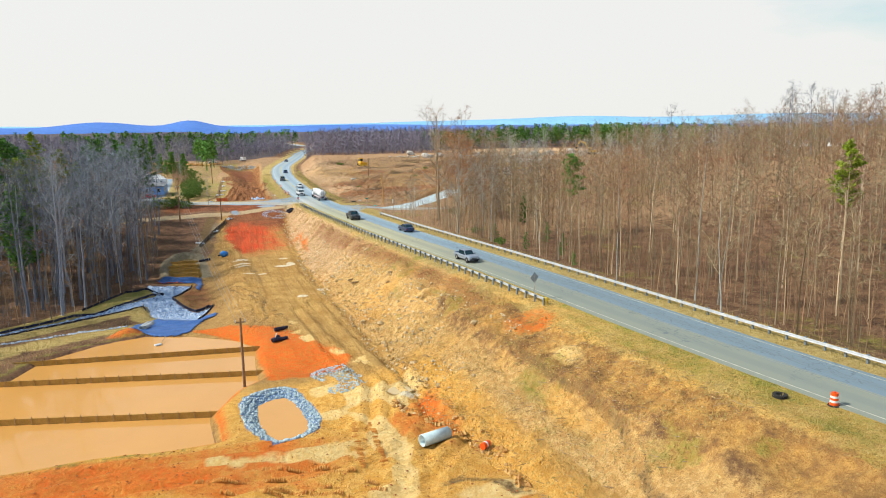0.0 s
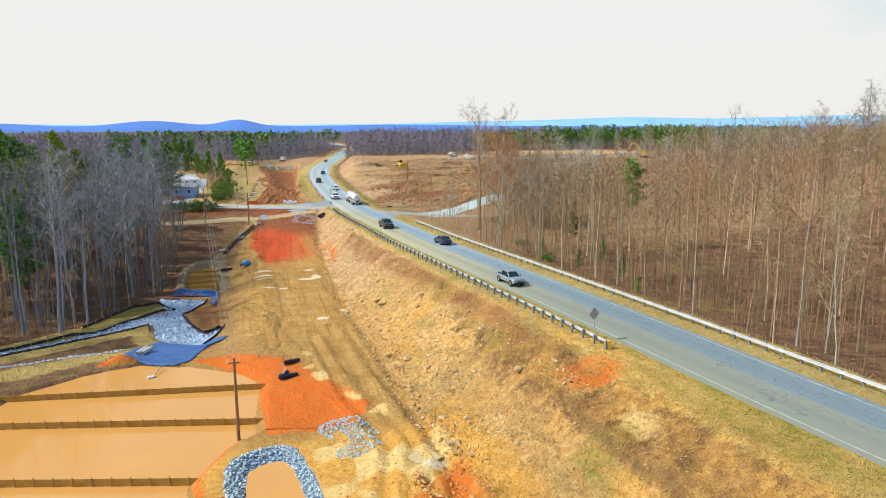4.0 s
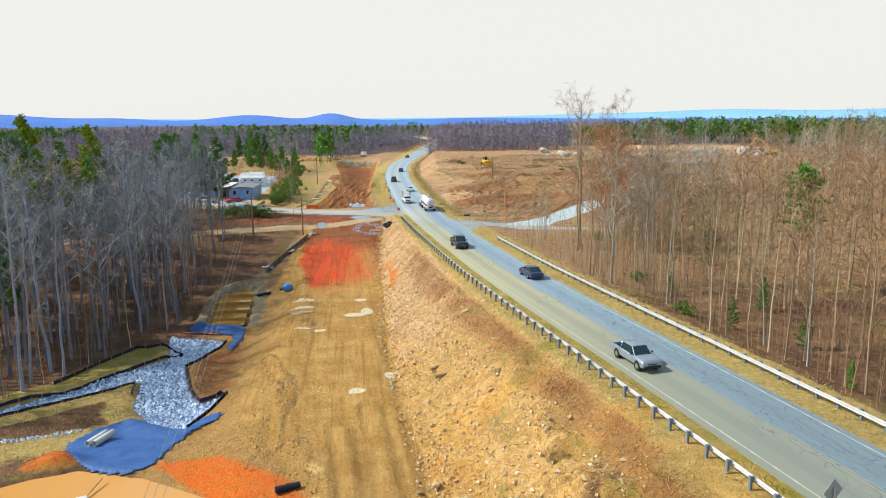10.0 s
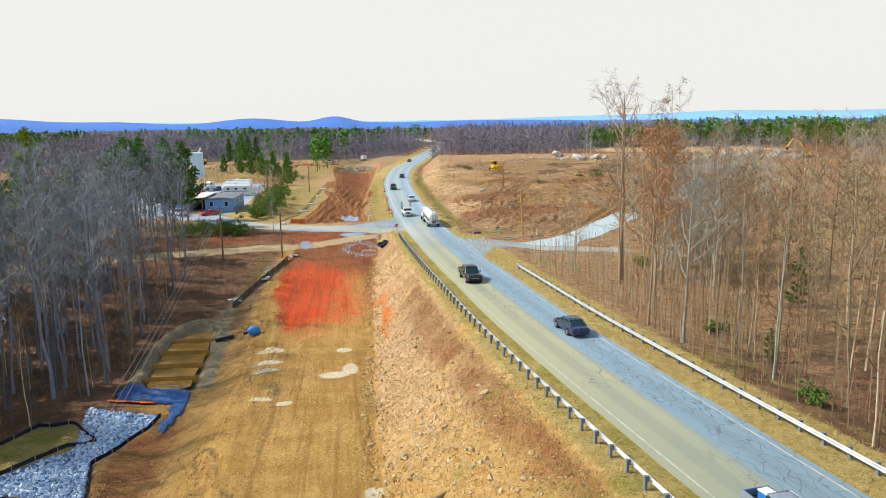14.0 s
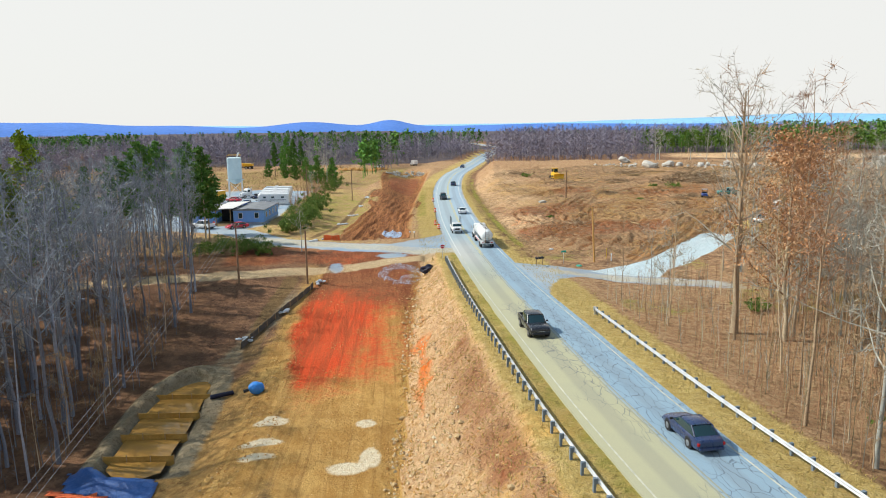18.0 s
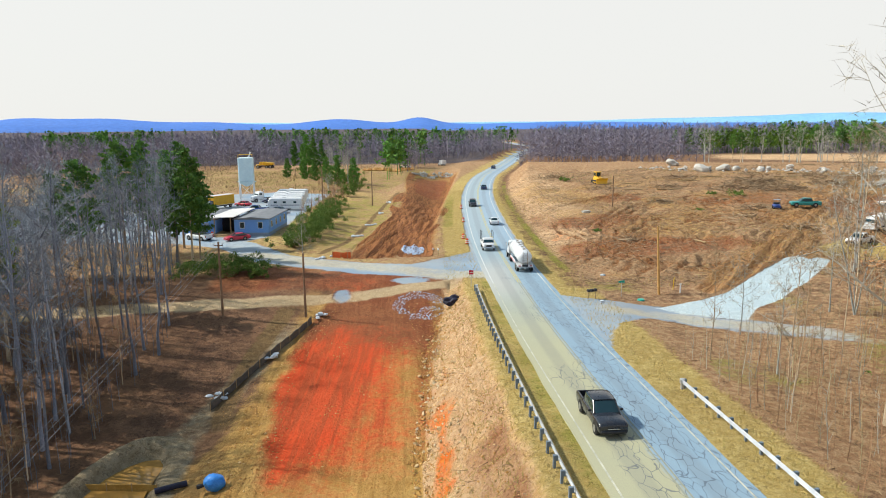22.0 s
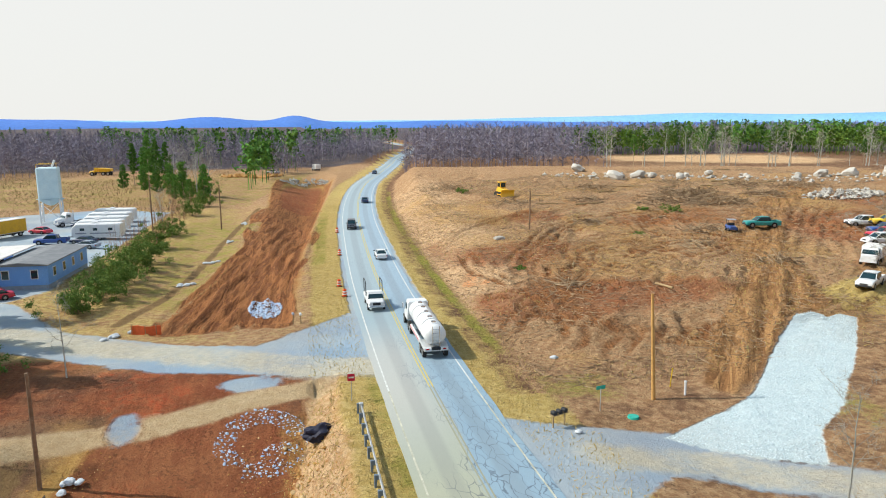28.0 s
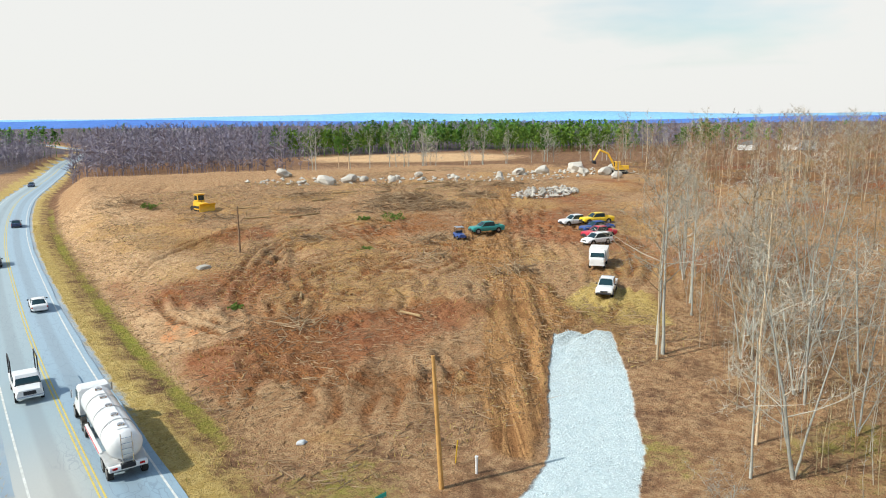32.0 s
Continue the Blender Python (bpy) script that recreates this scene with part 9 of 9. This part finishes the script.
def sticks(name, region, box, gap, length, width, mat, label, seed, flat=0.12, tries=20000, up=0.1):
    """Fallen sticks or dry blades lying about, as one mass."""
    px, py = scatter(region, box, gap, seed, tries)
    rng = np.random.RandomState(seed + 3)
    n = len(px)
    a, tilt = rng.uniform(0, 6.3, n), rng.normal(up, flat, n)
    ln, w = rng.uniform(*length, n), rng.uniform(*width, n)
    p = np.stack([px, py, land(px, py) + 0.03], 1)
    d = np.stack([np.cos(a) * np.cos(tilt), np.sin(a) * np.cos(tilt), np.sin(np.abs(tilt))], 1)
    side = np.stack([-np.sin(a), np.cos(a), np.zeros(n)], 1)
    q = p + d * ln[:, None]
    co = np.stack([p - side * w[:, None], p + side * w[:, None], p + np.array((0, 0, 1)) * w[:, None] * 1.6, q], 1).reshape(-1, 3)
    i = np.arange(n)[:, None] * 4
    tri = np.concatenate([i + (0, 1, 3), i + (1, 2, 3), i + (2, 0, 3)])
    me = mesh_from(name, co, tri, False)
    me.materials.append(mat)
    return tagged(new(name, me), label, name.replace("_", " "), kind="stuff")


sticks("fallen_sticks", lambda x, y: clear_zone(x, y) & (lattice(x, y, 9, 611) > 0.3), (48, 195, 170, 335), 0.55, (0.4, 2.2), (0.018, 0.05), M_STICK, "broken sticks strewn over the cleared hillside", 611, 0.12, 50000)
sticks("slope_sticks", lambda x, y: slope_zone(x, y), (18, 34, 42, 202), 0.9, (0.3, 1.3), (0.012, 0.035), M_STICK, "small roots and sticks on the graded slope", 613)
sticks("dry_grass", lambda x, y: (np.abs(np.abs(x - road_x(y)) - 7.2) < 2.6) & (y > 20), (28, 20, 62, 330), 0.34, (0.18, 0.5), (0.015, 0.04), M_STRAW, "dry grass along the road verge", 615, 0.4, 80000, 0.9)
sticks("dry_grass", lambda x, y: (slope_zone(x, y) & ((y < 78) | (lattice(x, y, 7, 617) > 0.36))), (18, 30, 46, 202), 0.33, (0.2, 0.55), (0.015, 0.04), M_STRAW, "dry grass tufts over the embankment", 617, 0.4, 60000, 0.9)
sticks("dry_grass", lambda x, y: (outline(x, y, POND) > 1.0) & (x < 3) & (y > 78) & (y < 124) & (outline(x, y, CHUTE) > 0.3) & (outline(x, y, TARP) > 0.3) & (outline(x, y, WOOD_L) > 0), (-40, 78, 4, 125), 0.5, (0.15, 0.45), (0.02, 0.045), M_STRAW, "dry grass on the pond's bank", 619, 0.4, 30000, 0.9)
sticks("dry_grass", lambda x, y: clear_zone(x, y) & (lattice(x, y, 14, 621) > 0.5), (48, 197, 150, 335), 0.8, (0.2, 0.6), (0.02, 0.05), M_STRAW, "pale dead grass over the cleared hillside", 621, 0.4, 40000, 0.9)
sticks("dry_scrub", lambda x, y: (lattice(x, y, 12, 625) > 0.35) & (x < 8 + 0.03 * (y - 330)), (-95, 328, 16, 500), 1.1, (0.4, 1.5), (0.04, 0.11), M_BROWNGRASS, "rough brown scrub and dry grass on the far field", 625, 0.4, 16000, 0.8)
sticks("leaf_litter", lambda x, y: in_left(x, y) | in_right(x, y) | in_scrub(x, y), (-40, 40, 100, 230), 1.0, (0.15, 0.8), (0.015, 0.045), M_TWIG, "fallen branches and litter on the woodland floor", 623, 0.15, 50000, 0.15)


def brush_pile(x, y, w, h, n, seed, label):
    rng = np.random.RandomState(seed)
    root = tagged(new("brush_pile"), label, "brush pile", "brush piles")
    root.location = (x, y, ground_z(x, y))
    pieces = []
    for _ in range(n):
        a, t = rng.uniform(0, 6.3), rng.normal(0, 0.35)
        c = np.array([rng.normal(0, w / 3), rng.normal(0, w / 3), 0])
        c[2] = max(0.05, h * math.exp(-(c[0]**2 + c[1]**2) / (w * w / 5)) * rng.rand())
        d = np.array([math.cos(a) * math.cos(t), math.sin(a) * math.cos(t), math.sin(t)]) * rng.uniform(0.7, 2.2)
        pieces.append(tube([c - d, c + d * 0.2 + rng.normal(0, 0.1, 3), c + d], [0.06, 0.05, 0.02], 3))
    part("brushwood", data_mesh("brushwood", gather(pieces), M_STICK), None, root)["kind"] = "stuff"


for k, (x, y, w, h, n) in enumerate([(112.7, 280.8, 8, 1.6, 200), (118, 268, 6, 1.4, 140), (111, 270, 6, 1.2, 120), (130, 273, 7, 1.2, 130), (96.7, 227.1, 4.5, 1.0, 90), (138, 290, 9, 1.2, 150), (95, 285, 7, 0.9, 110), (104, 300, 8, 0.9, 110), (85, 262, 5, 0.6, 70), (73, 318, 7, 0.9, 80), (124, 300, 7, 0.8, 90), (116, 277, 7, 1.8, 190), (107, 276, 7, 1.2, 140), (121, 284, 8, 1.0, 130), (146, 282, 8, 1.0, 120), (80, 290, 8, 0.7, 90), (99, 248, 6, 0.5, 70), (66, 228, 6, 0.4, 60), (92, 240, 5, 0.5, 60)]):
    brush_pile(x, y, w, h, n, 700 + k, "tangled pile of cleared branches and roots")
strew("rubble_heap", lambda x, y: np.hypot((x - 143) / 9, (y - 266) / 5) < 1, (130, 258, 156, 275), 0.7, (0.25, 0.7), M_BOULDER, "long heap of pale broken rock on the clearing", "rubble heap", 631, 0.8)
for k, (x, y, ln, a) in enumerate([(27.0, 105.6, 2.0, 20), (26.7, 107.6, 1.8, 35), (92.8, 279.5, 7.0, 10), (86, 284, 6.0, -15), (154, 325, 9.0, 5), (70, 236, 2.5, 60), (99, 262, 4, 30), (76, 222, 3, 100), (104, 292, 7, 8), (111, 296, 6, -6), (118, 293, 8, 14), (128, 289, 6, 0), (137, 297, 7, -12), (134, 283, 5, 30), (100, 303, 6, 5), (148, 292, 7, 12), (88, 296, 5, -20)]):
    single("log", Shape().cyl((-ln / 2, 0, 0.14), (ln / 2, 0.1, 0.16), 0.17, 0.12, 9), M_STAKE, "barkless pale log lying on bare ground", "log", x, y, a, None, "logs")

# ---- drainage works ----
def fabric_line(name, pts, tall, mat, label, category, group, stake_gap=2.0, z=None, lean=0.0):
    """An upright band of fabric on stakes that follows the ground."""
    root = tagged(new(name), label, category, group)
    x0, y0 = pts[0]
    root.location = (x0, y0, ground_z(x0, y0) if z is None else z)
    st, done = [], 0.0
    for (ax, ay), (bx, by) in zip(pts, pts[1:]):
        n = max(2, int(math.hypot(bx - ax, by - ay) / 0.5))
        st += [(ax + (bx - ax) * i / n, ay + (by - ay) * i / n) for i in range(n)]
    st.append(pts[-1])
    sh, prev = Shape(), None
    for i, (x, y) in enumerate(st):
        g = (ground_z(x, y) if z is None else z) - root.location.z
        top = tall * (1 + 0.07 * math.sin(i * 1.7) * (z is None))
        dx, dy = (st[min(i + 1, len(st) - 1)][0] - st[max(i - 1, 0)][0]), (st[min(i + 1, len(st) - 1)][1] - st[max(i - 1, 0)][1])
        l = math.hypot(dx, dy) + 1e-9
        nx, ny = -dy / l * 0.05, dx / l * 0.05
        ring = [sh.bm.verts.new((x - x0 + a * nx, y - y0 + a * ny, g + b)) for a, b in ((-1, -0.3), (1, -0.3), (0.5, top), (-0.5, top))]
        if prev:
            for k in range(4):
                sh.bm.faces.new((prev[k], prev[(k + 1) % 4], ring[(k + 1) % 4], ring[k]))
        prev = ring
    part("fabric", sh, mat, root)
    stake = Shape().box((0, 0, tall * 0.5), (0.07, 0.07, tall + 0.35), 0.01).mesh("stake", M_STAKE)
    for i in range(0, len(st), max(1, int(stake_gap / 0.5))):
        ob = new("stake", stake)
        ob.parent, ob.location = root, (st[i][0] - x0 + 0.08, st[i][1] - y0 - 0.08, (ground_z(*st[i]) if z is None else z) - root.location.z)
    return root


for a, b in (((-18.5, 92.3), (9.4, 86.9)), ((-22.5, 86.6), (9.2, 77.4)), ((-34, 79.2), (3.6, 67.2))):
    fabric_line("pond_baffle", [a, b], 0.92, M_COIR, "brown coir baffle standing across the silty pond", "baffle", "pond baffles", 1.5, -8.2)
silt_label = "low black silt fence along the riprap channel"
fabric_line("silt_fence", [(-30, 110.6), (-15.2, 119.8), (-12.3, 121.4), (-3.4, 131.6), (-2.0, 133.4), (-4.4, 136.2), (-8.4, 137.6), (-14.4, 124.6)], 0.36, M_SILT, silt_label, "silt fence", "silt fences")
fabric_line("silt_fence", [(-31, 107.2), (-15, 116.0), (-5.2, 122.2), (-4.6, 118)], 0.34, M_SILT, silt_label, "silt fence", "silt fences")
fabric_line("silt_fence", [(3.0, 137.2), (2.4, 133.6), (-0.6, 127), (1.2, 119), (2.8, 115), (4.8, 116), (5.6, 115), (2.8, 107.4)], 0.38, M_SILT, silt_label, "silt fence", "silt fences")
fabric_line("silt_fence", [(6.2, 174), (9.6, 181.5), (14.0, 192.0)], 0.8, M_WEATHER, "sagging grey-brown silt fence beside the graded bed", "silt fence", "silt fences")


def sheet(name, pts, mat, label, lift=0.06, step=0.45, amp=0.12):
    """A loose plastic sheet lying on the ground, with folds and a thin edge."""
    x0, x1, y0, y1 = min(p[0] for p in pts), max(p[0] for p in pts), min(p[1] for p in pts), max(p[1] for p in pts)
    xs2, ys2 = np.arange(x0 - step, x1 + 2 * step, step), np.arange(y0 - step, y1 + 2 * step, step)
    g1, g2 = np.meshgrid(xs2, ys2)
    ins = outline(g1, g2, pts) < 0.1
    zz = land(g1, g2) + lift + amp * np.abs(rough(g1 + 0.3 * g2, g2, 1.6, 641, 3))
    n, m = len(xs2), len(ys2)
    idx = np.arange(n * m).reshape(m, n)
    q = np.stack([idx[:-1, :-1], idx[:-1, 1:], idx[1:, 1:], idx[1:, :-1]], -1)
    ok = ins[:-1, :-1] & ins[:-1, 1:] & ins[1:, 1:] & ins[1:, :-1]
    me = mesh_from(name, np.stack([g1, g2, zz], -1).reshape(-1, 3), q[ok])
    me.materials.append(mat)
    ob = tagged(new(name, me), label, "plastic sheet")
    mod = ob.modifiers.new("thickness", "SOLIDIFY")
    mod.thickness = 0.02
    return ob


sheet("plastic_sheet", TARP, M_TARP, "dark blue plastic sheet spread on the pond's bank", 0.08, 0.35)
sheet("plastic_sheet", [(-3.4, 146.4), (5.2, 143.2), (5.2, 140.0), (4.8, 135.6), (4.2, 132.6), (3.4, 132.8), (3.8, 136.6), (3.4, 140.4), (-2.8, 143.0)], M_TARP, "dark blue plastic sheet across the swale's end", 0.1, 0.35)
sheet("orange_net", [(-3.6, 143.2), (2.2, 141.4), (1.2, 140.2), (-3.4, 141.8)], M_NET, "crumpled orange netting at the swale's end", 0.15, 0.3, 0.3)
fabric_line("orange_net_fence", [(13.8, 222.2), (15.2, 221.7), (16.9, 221.2)], 0.95, M_NET, "short upright orange net fence beside the side road", "net fence", "", 1.0)
for k, (p, q) in enumerate((((-5.0, 104.4), (-4.0, 106.6)), ((-4.4, 104.2), (-3.4, 106.4)))):
    zp = max(ground_z(*p), ground_z(*q)) + 0.38
    ob = single("drain_pipe", Shape().pipe((0, 0, 0), (q[0] - p[0], q[1] - p[1], 0.0), 0.28, 0.045), M_PLASTIC, "grey drain pipe lying on a plastic sheet", "pipe", p[0], p[1], 0, zp, "drain pipes", True)
M_PIPE = surface("pale_blue_concrete", (0.52, 0.66, 0.70), (0.42, 0.54, 0.57), 1.2, 14)
single("culvert_pipe", Shape().pipe((-1.35, 0, 0.52), (1.35, 0, 0.52), 0.52, 0.075, 24), M_PIPE, "pale blue-grey concrete culvert pipe lying on churned mud", "pipe", 19.3, 51.1, 14, None, "", True)
skim = thing("skimmer", "white floating skimmer with a pole on the pond", "skimmer", -2.6, 94.6, 20, -7.95)
part("float", Shape().box((0, 0, 0.12), (0.9, 0.5, 0.24), 0.06), M_BAG, skim)
part("arm", Shape().cyl((0.3, 0, 0.2), (1.6, 1.9, 0.45), 0.05, seg=8), M_STAKE, skim)
for k, (x, y, a) in enumerate([(12.6, 90.4, 15), (11.4, 87.0, 60), (11.9, 86.4, 10)]):
    single("fabric_roll", Shape().cyl((-0.9, 0, 0.25), (0.9, 0, 0.28), 0.26, 0.22, 10).ball((0.2, 0.3, 0.12), (0.6, 0.4, 0.16), 2, 0.5, k), M_SILT, "crumpled roll of black silt fabric on orange clay", "fabric roll", x, y, a, None, "fabric rolls")
single("white_pipe", Shape().cyl((-0.1, -0.6, 0.5), (0.3, 0.8, 0.62), 0.07, seg=10), M_PLASTIC, "short grey pipe leaning on a fabric roll", "pipe", 11.4, 87.3, 0)
for k, (x, y) in enumerate([(6.9, 176.2), (10.6, 183.1), (15.0, 194.0)]):
    bag = thing("sandbag_pile", "small heap of white bags at a silt fence", "sandbags", x, y, k * 40, None, "sandbag piles")
    for j in range(6):
        part("bag", Shape().ball((rng_s.normal(0, 0.5), rng_s.normal(0, 0.4), 0.15 + 0.12 * (j % 3)), (0.42, 0.3, 0.16), 2, 0.35, j + k * 9), M_BAG, bag)
for k, (x, y) in enumerate([(17.1, 246.0), (18.4, 262), (12.4, 221.6), (20.5, 282), (22, 305)]):
    bag = thing("sandbag_pile", "small heap of white bags in a grass ditch", "sandbags", x, y, k * 25, None, "sandbag piles")
    for j in range(5):
        part("bag", Shape().ball((rng_s.normal(0, 0.9), rng_s.normal(0, 0.3), 0.15), (0.45, 0.3, 0.18), 2, 0.35, j + k * 9 + 50), M_BAG, bag)
bb = thing("plastic_bundle", "round blue plastic bundle on the graded bed", "plastic bundle", 10.6, 158.6, 0)
part("wrapping", Shape().ball((0, 0, 0.6), (0.85, 0.7, 0.68), 3, 0.12, 3), M_BLUEP, bb)
part("tie", Shape().cyl((-1.3, 0, 0.3), (-0.7, 0, 0.45), 0.2, 0.12, 8), M_DARK, bb)
single("black_pipe", Shape().cyl((-1.2, 0, 0.3), (1.2, 0.4, 0.36), 0.24, 0.24, 12), M_SILT, "black corrugated pipe end beside the swale", "pipe", 6.6, 160.6, 15)
single("crumpled_sheet", Shape().ball((0, 0, 0.45), (1.1, 0.8, 0.6), 3, 0.6, 8), M_SILT, "crumpled dark sheet heaped beside the track", "plastic bundle", 31.7, 195.4, 0)
for yy in (147.5, 152.0, 157.0, 162.0):
    fabric_line("check_dam", [(-1.0, yy), (5.2, yy - 0.6)], 0.6, M_COIR, "low coir check dam across the swale", "check dam", "check dams", 2.0, -9.45)
puddle_label = "shallow pale puddle drying on the graded bed"
for k, (x, y, a, b) in enumerate([(20.2, 63.5, 1.4, 1.0)] ):
    base = bed_z(np.array([y]))[0]
    pts = [(x + a * (1 + 0.4 * float(rough(k * 9 + math.cos(t) * 2, math.sin(t) * 2, 1.0, 651, 2))) * math.cos(t), y + b * (1 + 0.4 * float(rough(k * 7 + math.cos(t) * 2, math.sin(t) * 2, 1.0, 653, 2))) * math.sin(t)) for t in np.linspace(0, 6.28, 18)[:-1]]
    flat_patch("puddle", pts, float(np.percentile([ground_z(px, py) for px, py in pts], 60)) + 0.02, M_PUDDLE, puddle_label, "puddle", 0.4, 0.18)

# ---- shrubs ----
def shrub(x, y, w, h, blades, seed, mat, label, group="shrubs"):
    rng = np.random.RandomState(seed)
    c = rng.normal(0, 1, (40, 3)) * (w / 3.2, w / 3.2, h / 5) + (0, 0, h * 0.5)
    c[:, 2] = np.maximum(c[:, 2], 0.15)
    leaves = leaf_cloud(rng, c, blades, 0.11, 0.18 * w / 3, 0.8)
    leaves[0][:, 2] = np.maximum(leaves[0][:, 2], 0.0)
    stems = gather([tube([(0, 0, -0.1), p * 0.5, p], [0.04, 0.03, 0.01], 3) for p in c[:14]])
    plant("shrub", [("stem", data_mesh("stem", stems, M_TWIG)), ("foliage", data_mesh("foliage", leaves, mat))], label, "shrub", x, y, ground_z(x, y), 0, 1.0, group)


for k, (x, y, w, h) in enumerate([(6.2, 232, 3.2, 2.2), (7.0, 238, 3.6, 2.6), (7.6, 243.5, 3.8, 3.0), (8.2, 249, 4.0, 3.2), (8.6, 255, 4.0, 3.4), (9.0, 261.5, 3.6, 3.2), (8.4, 290, 3.2, 2.4), (9.4, 321, 3.6, 2.6), (10.4, 340, 3.4, 2.6), (8.6, 275, 3.0, 2.6), (-6, 398, 5, 3.4), (3, 380, 4, 3), (-14, 410, 5, 3.4), (8, 366, 4, 3)]):
    shrub(x, y, w * 1.4, h * 1.5, 5200, 800 + k, M_BUSH, "dense green evergreen shrub in a hedge row", "hedge row")
for k, (x, y, w, h) in enumerate([(0.4, 209.6, 3.2, 2.4), (2.8, 211.4, 2.8, 2.0), (-2.9, 212.2, 3.4, 2.8), (4.2, 208.6, 2.0, 1.6), (-5, 209.0, 3.0, 2.2), (62.6, 238.2, 1.4, 0.5), (103.2, 265.8, 3.0, 1.6), (73.2, 309.4, 2.6, 1.4), (99, 268, 1.6, 0.8), (88, 250, 1.4, 0.6), (66, 160, 2.0, 1.4), (58, 128, 2.0, 1.3), (53.5, 108, 1.6, 1.2)]):
    shrub(x, y, w * (1.45 if k < 5 else 1.0), h * (1.3 if k < 5 else 1.0), 2200 if k < 5 else 1000, 830 + k, M_BUSH, "small green shrub on open ground", "shrubs")
rng_h = np.random.RandomState(5)
hx = np.concatenate([rng_h.uniform(2.5, 9.0, 260), rng_h.uniform(-6, 9, 120)])
hy = np.concatenate([rng_h.uniform(258, 335, 260), rng_h.uniform(330, 400, 120)])
me = mesh_from("thicket", *spread_copies(stem(77), hx, hy, land(hx, hy), rng_h.uniform(0, 6.3, 380), rng_h.uniform(0.3, 0.75, 380)), False)
me.materials.append(M_TWIGR)
tagged(new("thicket", me), "leafless brown thicket beside a hedge row", "thicket", kind="stuff")
for k, (x, y, s) in enumerate([(10.8, 209.8, 0.42), (6, 300, 0.5), (3, 390, 0.6), (-2, 394, 0.65), (6.4, 362, 0.95), (9.6, 368, 0.9), (3.4, 366, 0.8), (-1.5, 376, 0.8)]):
    plant("tree", pale_parts[0 if k != 1 else 1], "small leafless tree standing alone beside a track", "tree", x, y, ground_z(x, y) - 0.05, k * 2.2, s, "lone trees")


round_parts = [[("trunk", data_mesh("trunk", t[0], M_PALE, True)), ("crown", data_mesh("crown", t[1], M_TWIGL))] for t in (bare_tree(164, 16, 0.24, 0.34, 13, 8, 0.011, twig_w=0.03), bare_tree(165, 15, 0.2, 0.38, 13, 8, 0.011, twig_w=0.03))]
rng_l = np.random.RandomState(23)
for k in range(46):
    x = rng_l.uniform(140, 300)
    y = 384 - 0.18 * (x - 140) + rng_l.uniform(-14, 10)
    if k % 6 == 5:
        plant("pine_tree", pine_parts[k % 3], "small pine at a field's edge", "pine tree", x, y, ground_z(x, y) - 0.1, k, rng_l.uniform(0.4, 0.55), "trees at the field's edge")
    else:
        plant("tree", round_parts[k % 2], "pale leafless tree at a field's edge", "tree", x, y, ground_z(x, y) - 0.1, k * 1.9, rng_l.uniform(0.6, 0.95), "trees at the field's edge")


def farmhouse(x, y, heading, w, d, label):
    root = thing("house", label, "house", x, y, heading)
    part("wall", Shape().box((0, 0, 1.6), (w, d, 3.2), 0.03), P_WHITE, root)
    part("roof", Shape().prism([(-w / 2 - 0.4, -d / 2 - 0.4, 3.1), (-w / 2 - 0.4, 0, 5.2), (-w / 2 - 0.4, d / 2 + 0.4, 3.1)], w + 0.8, (1, 0, 0)), M_ROOFG, root)
    for k in (-0.3, 0.3):
        part("window", Shape().box((k * w, -d / 2 - 0.02, 1.8), (1.0, 0.06, 1.3), 0.02), M_GLASS, root)
    part("door", Shape().box((0, -d / 2 - 0.02, 1.1), (1.0, 0.06, 2.1), 0.02), M_DARK, root)


farmhouse(420, 372, 20, 14, 9, "white house far off among trees")
farmhouse(436, 350, -10, 16, 9, "white house far off among trees")
farmhouse(-52, 262, 30, 12, 8, "white house glimpsed between trunks")

# crawler tracks pressed into the mud by the ponds
lug_co, lug_q = [], []
box_q = np.array([(0, 1, 5, 4), (1, 2, 6, 5), (2, 3, 7, 6), (3, 0, 4, 7), (4, 5, 6, 7)])
for ax, ay, bx, by in ((0.2, 52.4, 12.2, 49.6), (3.6, 52.9, 11.4, 51.1), (2.0, 50.6, 13.4, 46.6), (4.4, 49.4, 13.6, 45.0), (14.2, 58.5, 12.6, 49.5), (15.6, 58.0, 14.2, 48.5)):
    ln = math.hypot(bx - ax, by - ay)
    ex, ey = (bx - ax) / ln, (by - ay) / ln
    for k in range(int(ln / 0.17)):
        if rng_t.rand() < 0.12:
            continue
        cx, cy, sw = ax + ex * k * 0.17 + 0.05 * math.sin(k * 0.9), ay + ey * k * 0.17 + 0.12 * math.sin(k * 0.13), 0.24 + 0.06 * rng_t.rand()
        cz = ground_z(cx, cy)
        base = len(lug_co) * 8
        lug_co.append([(cx + ex * u * w - ey * v * sw * f, cy + ey * u * w + ex * v * sw * f, cz + h) for h, w, f in ((-0.06, 0.055, 1.0), (0.055, 0.03, 0.9)) for u, v in ((-1, -1), (1, -1), (1, 1), (-1, 1))])
        lug_q.append(box_q + base)
lug_me = mesh_from("track_lugs", np.array(lug_co).reshape(-1, 3), np.concatenate(lug_q), False)
lug_me.materials.append(island_tones("pressed_mud", [(0.66, 0.27, 0.055), (0.76, 0.40, 0.10), (0.56, 0.20, 0.04)]))
tagged(new("crawler_tracks", lug_me), "ribbed crawler tracks pressed into orange mud", "tracks", kind="stuff")
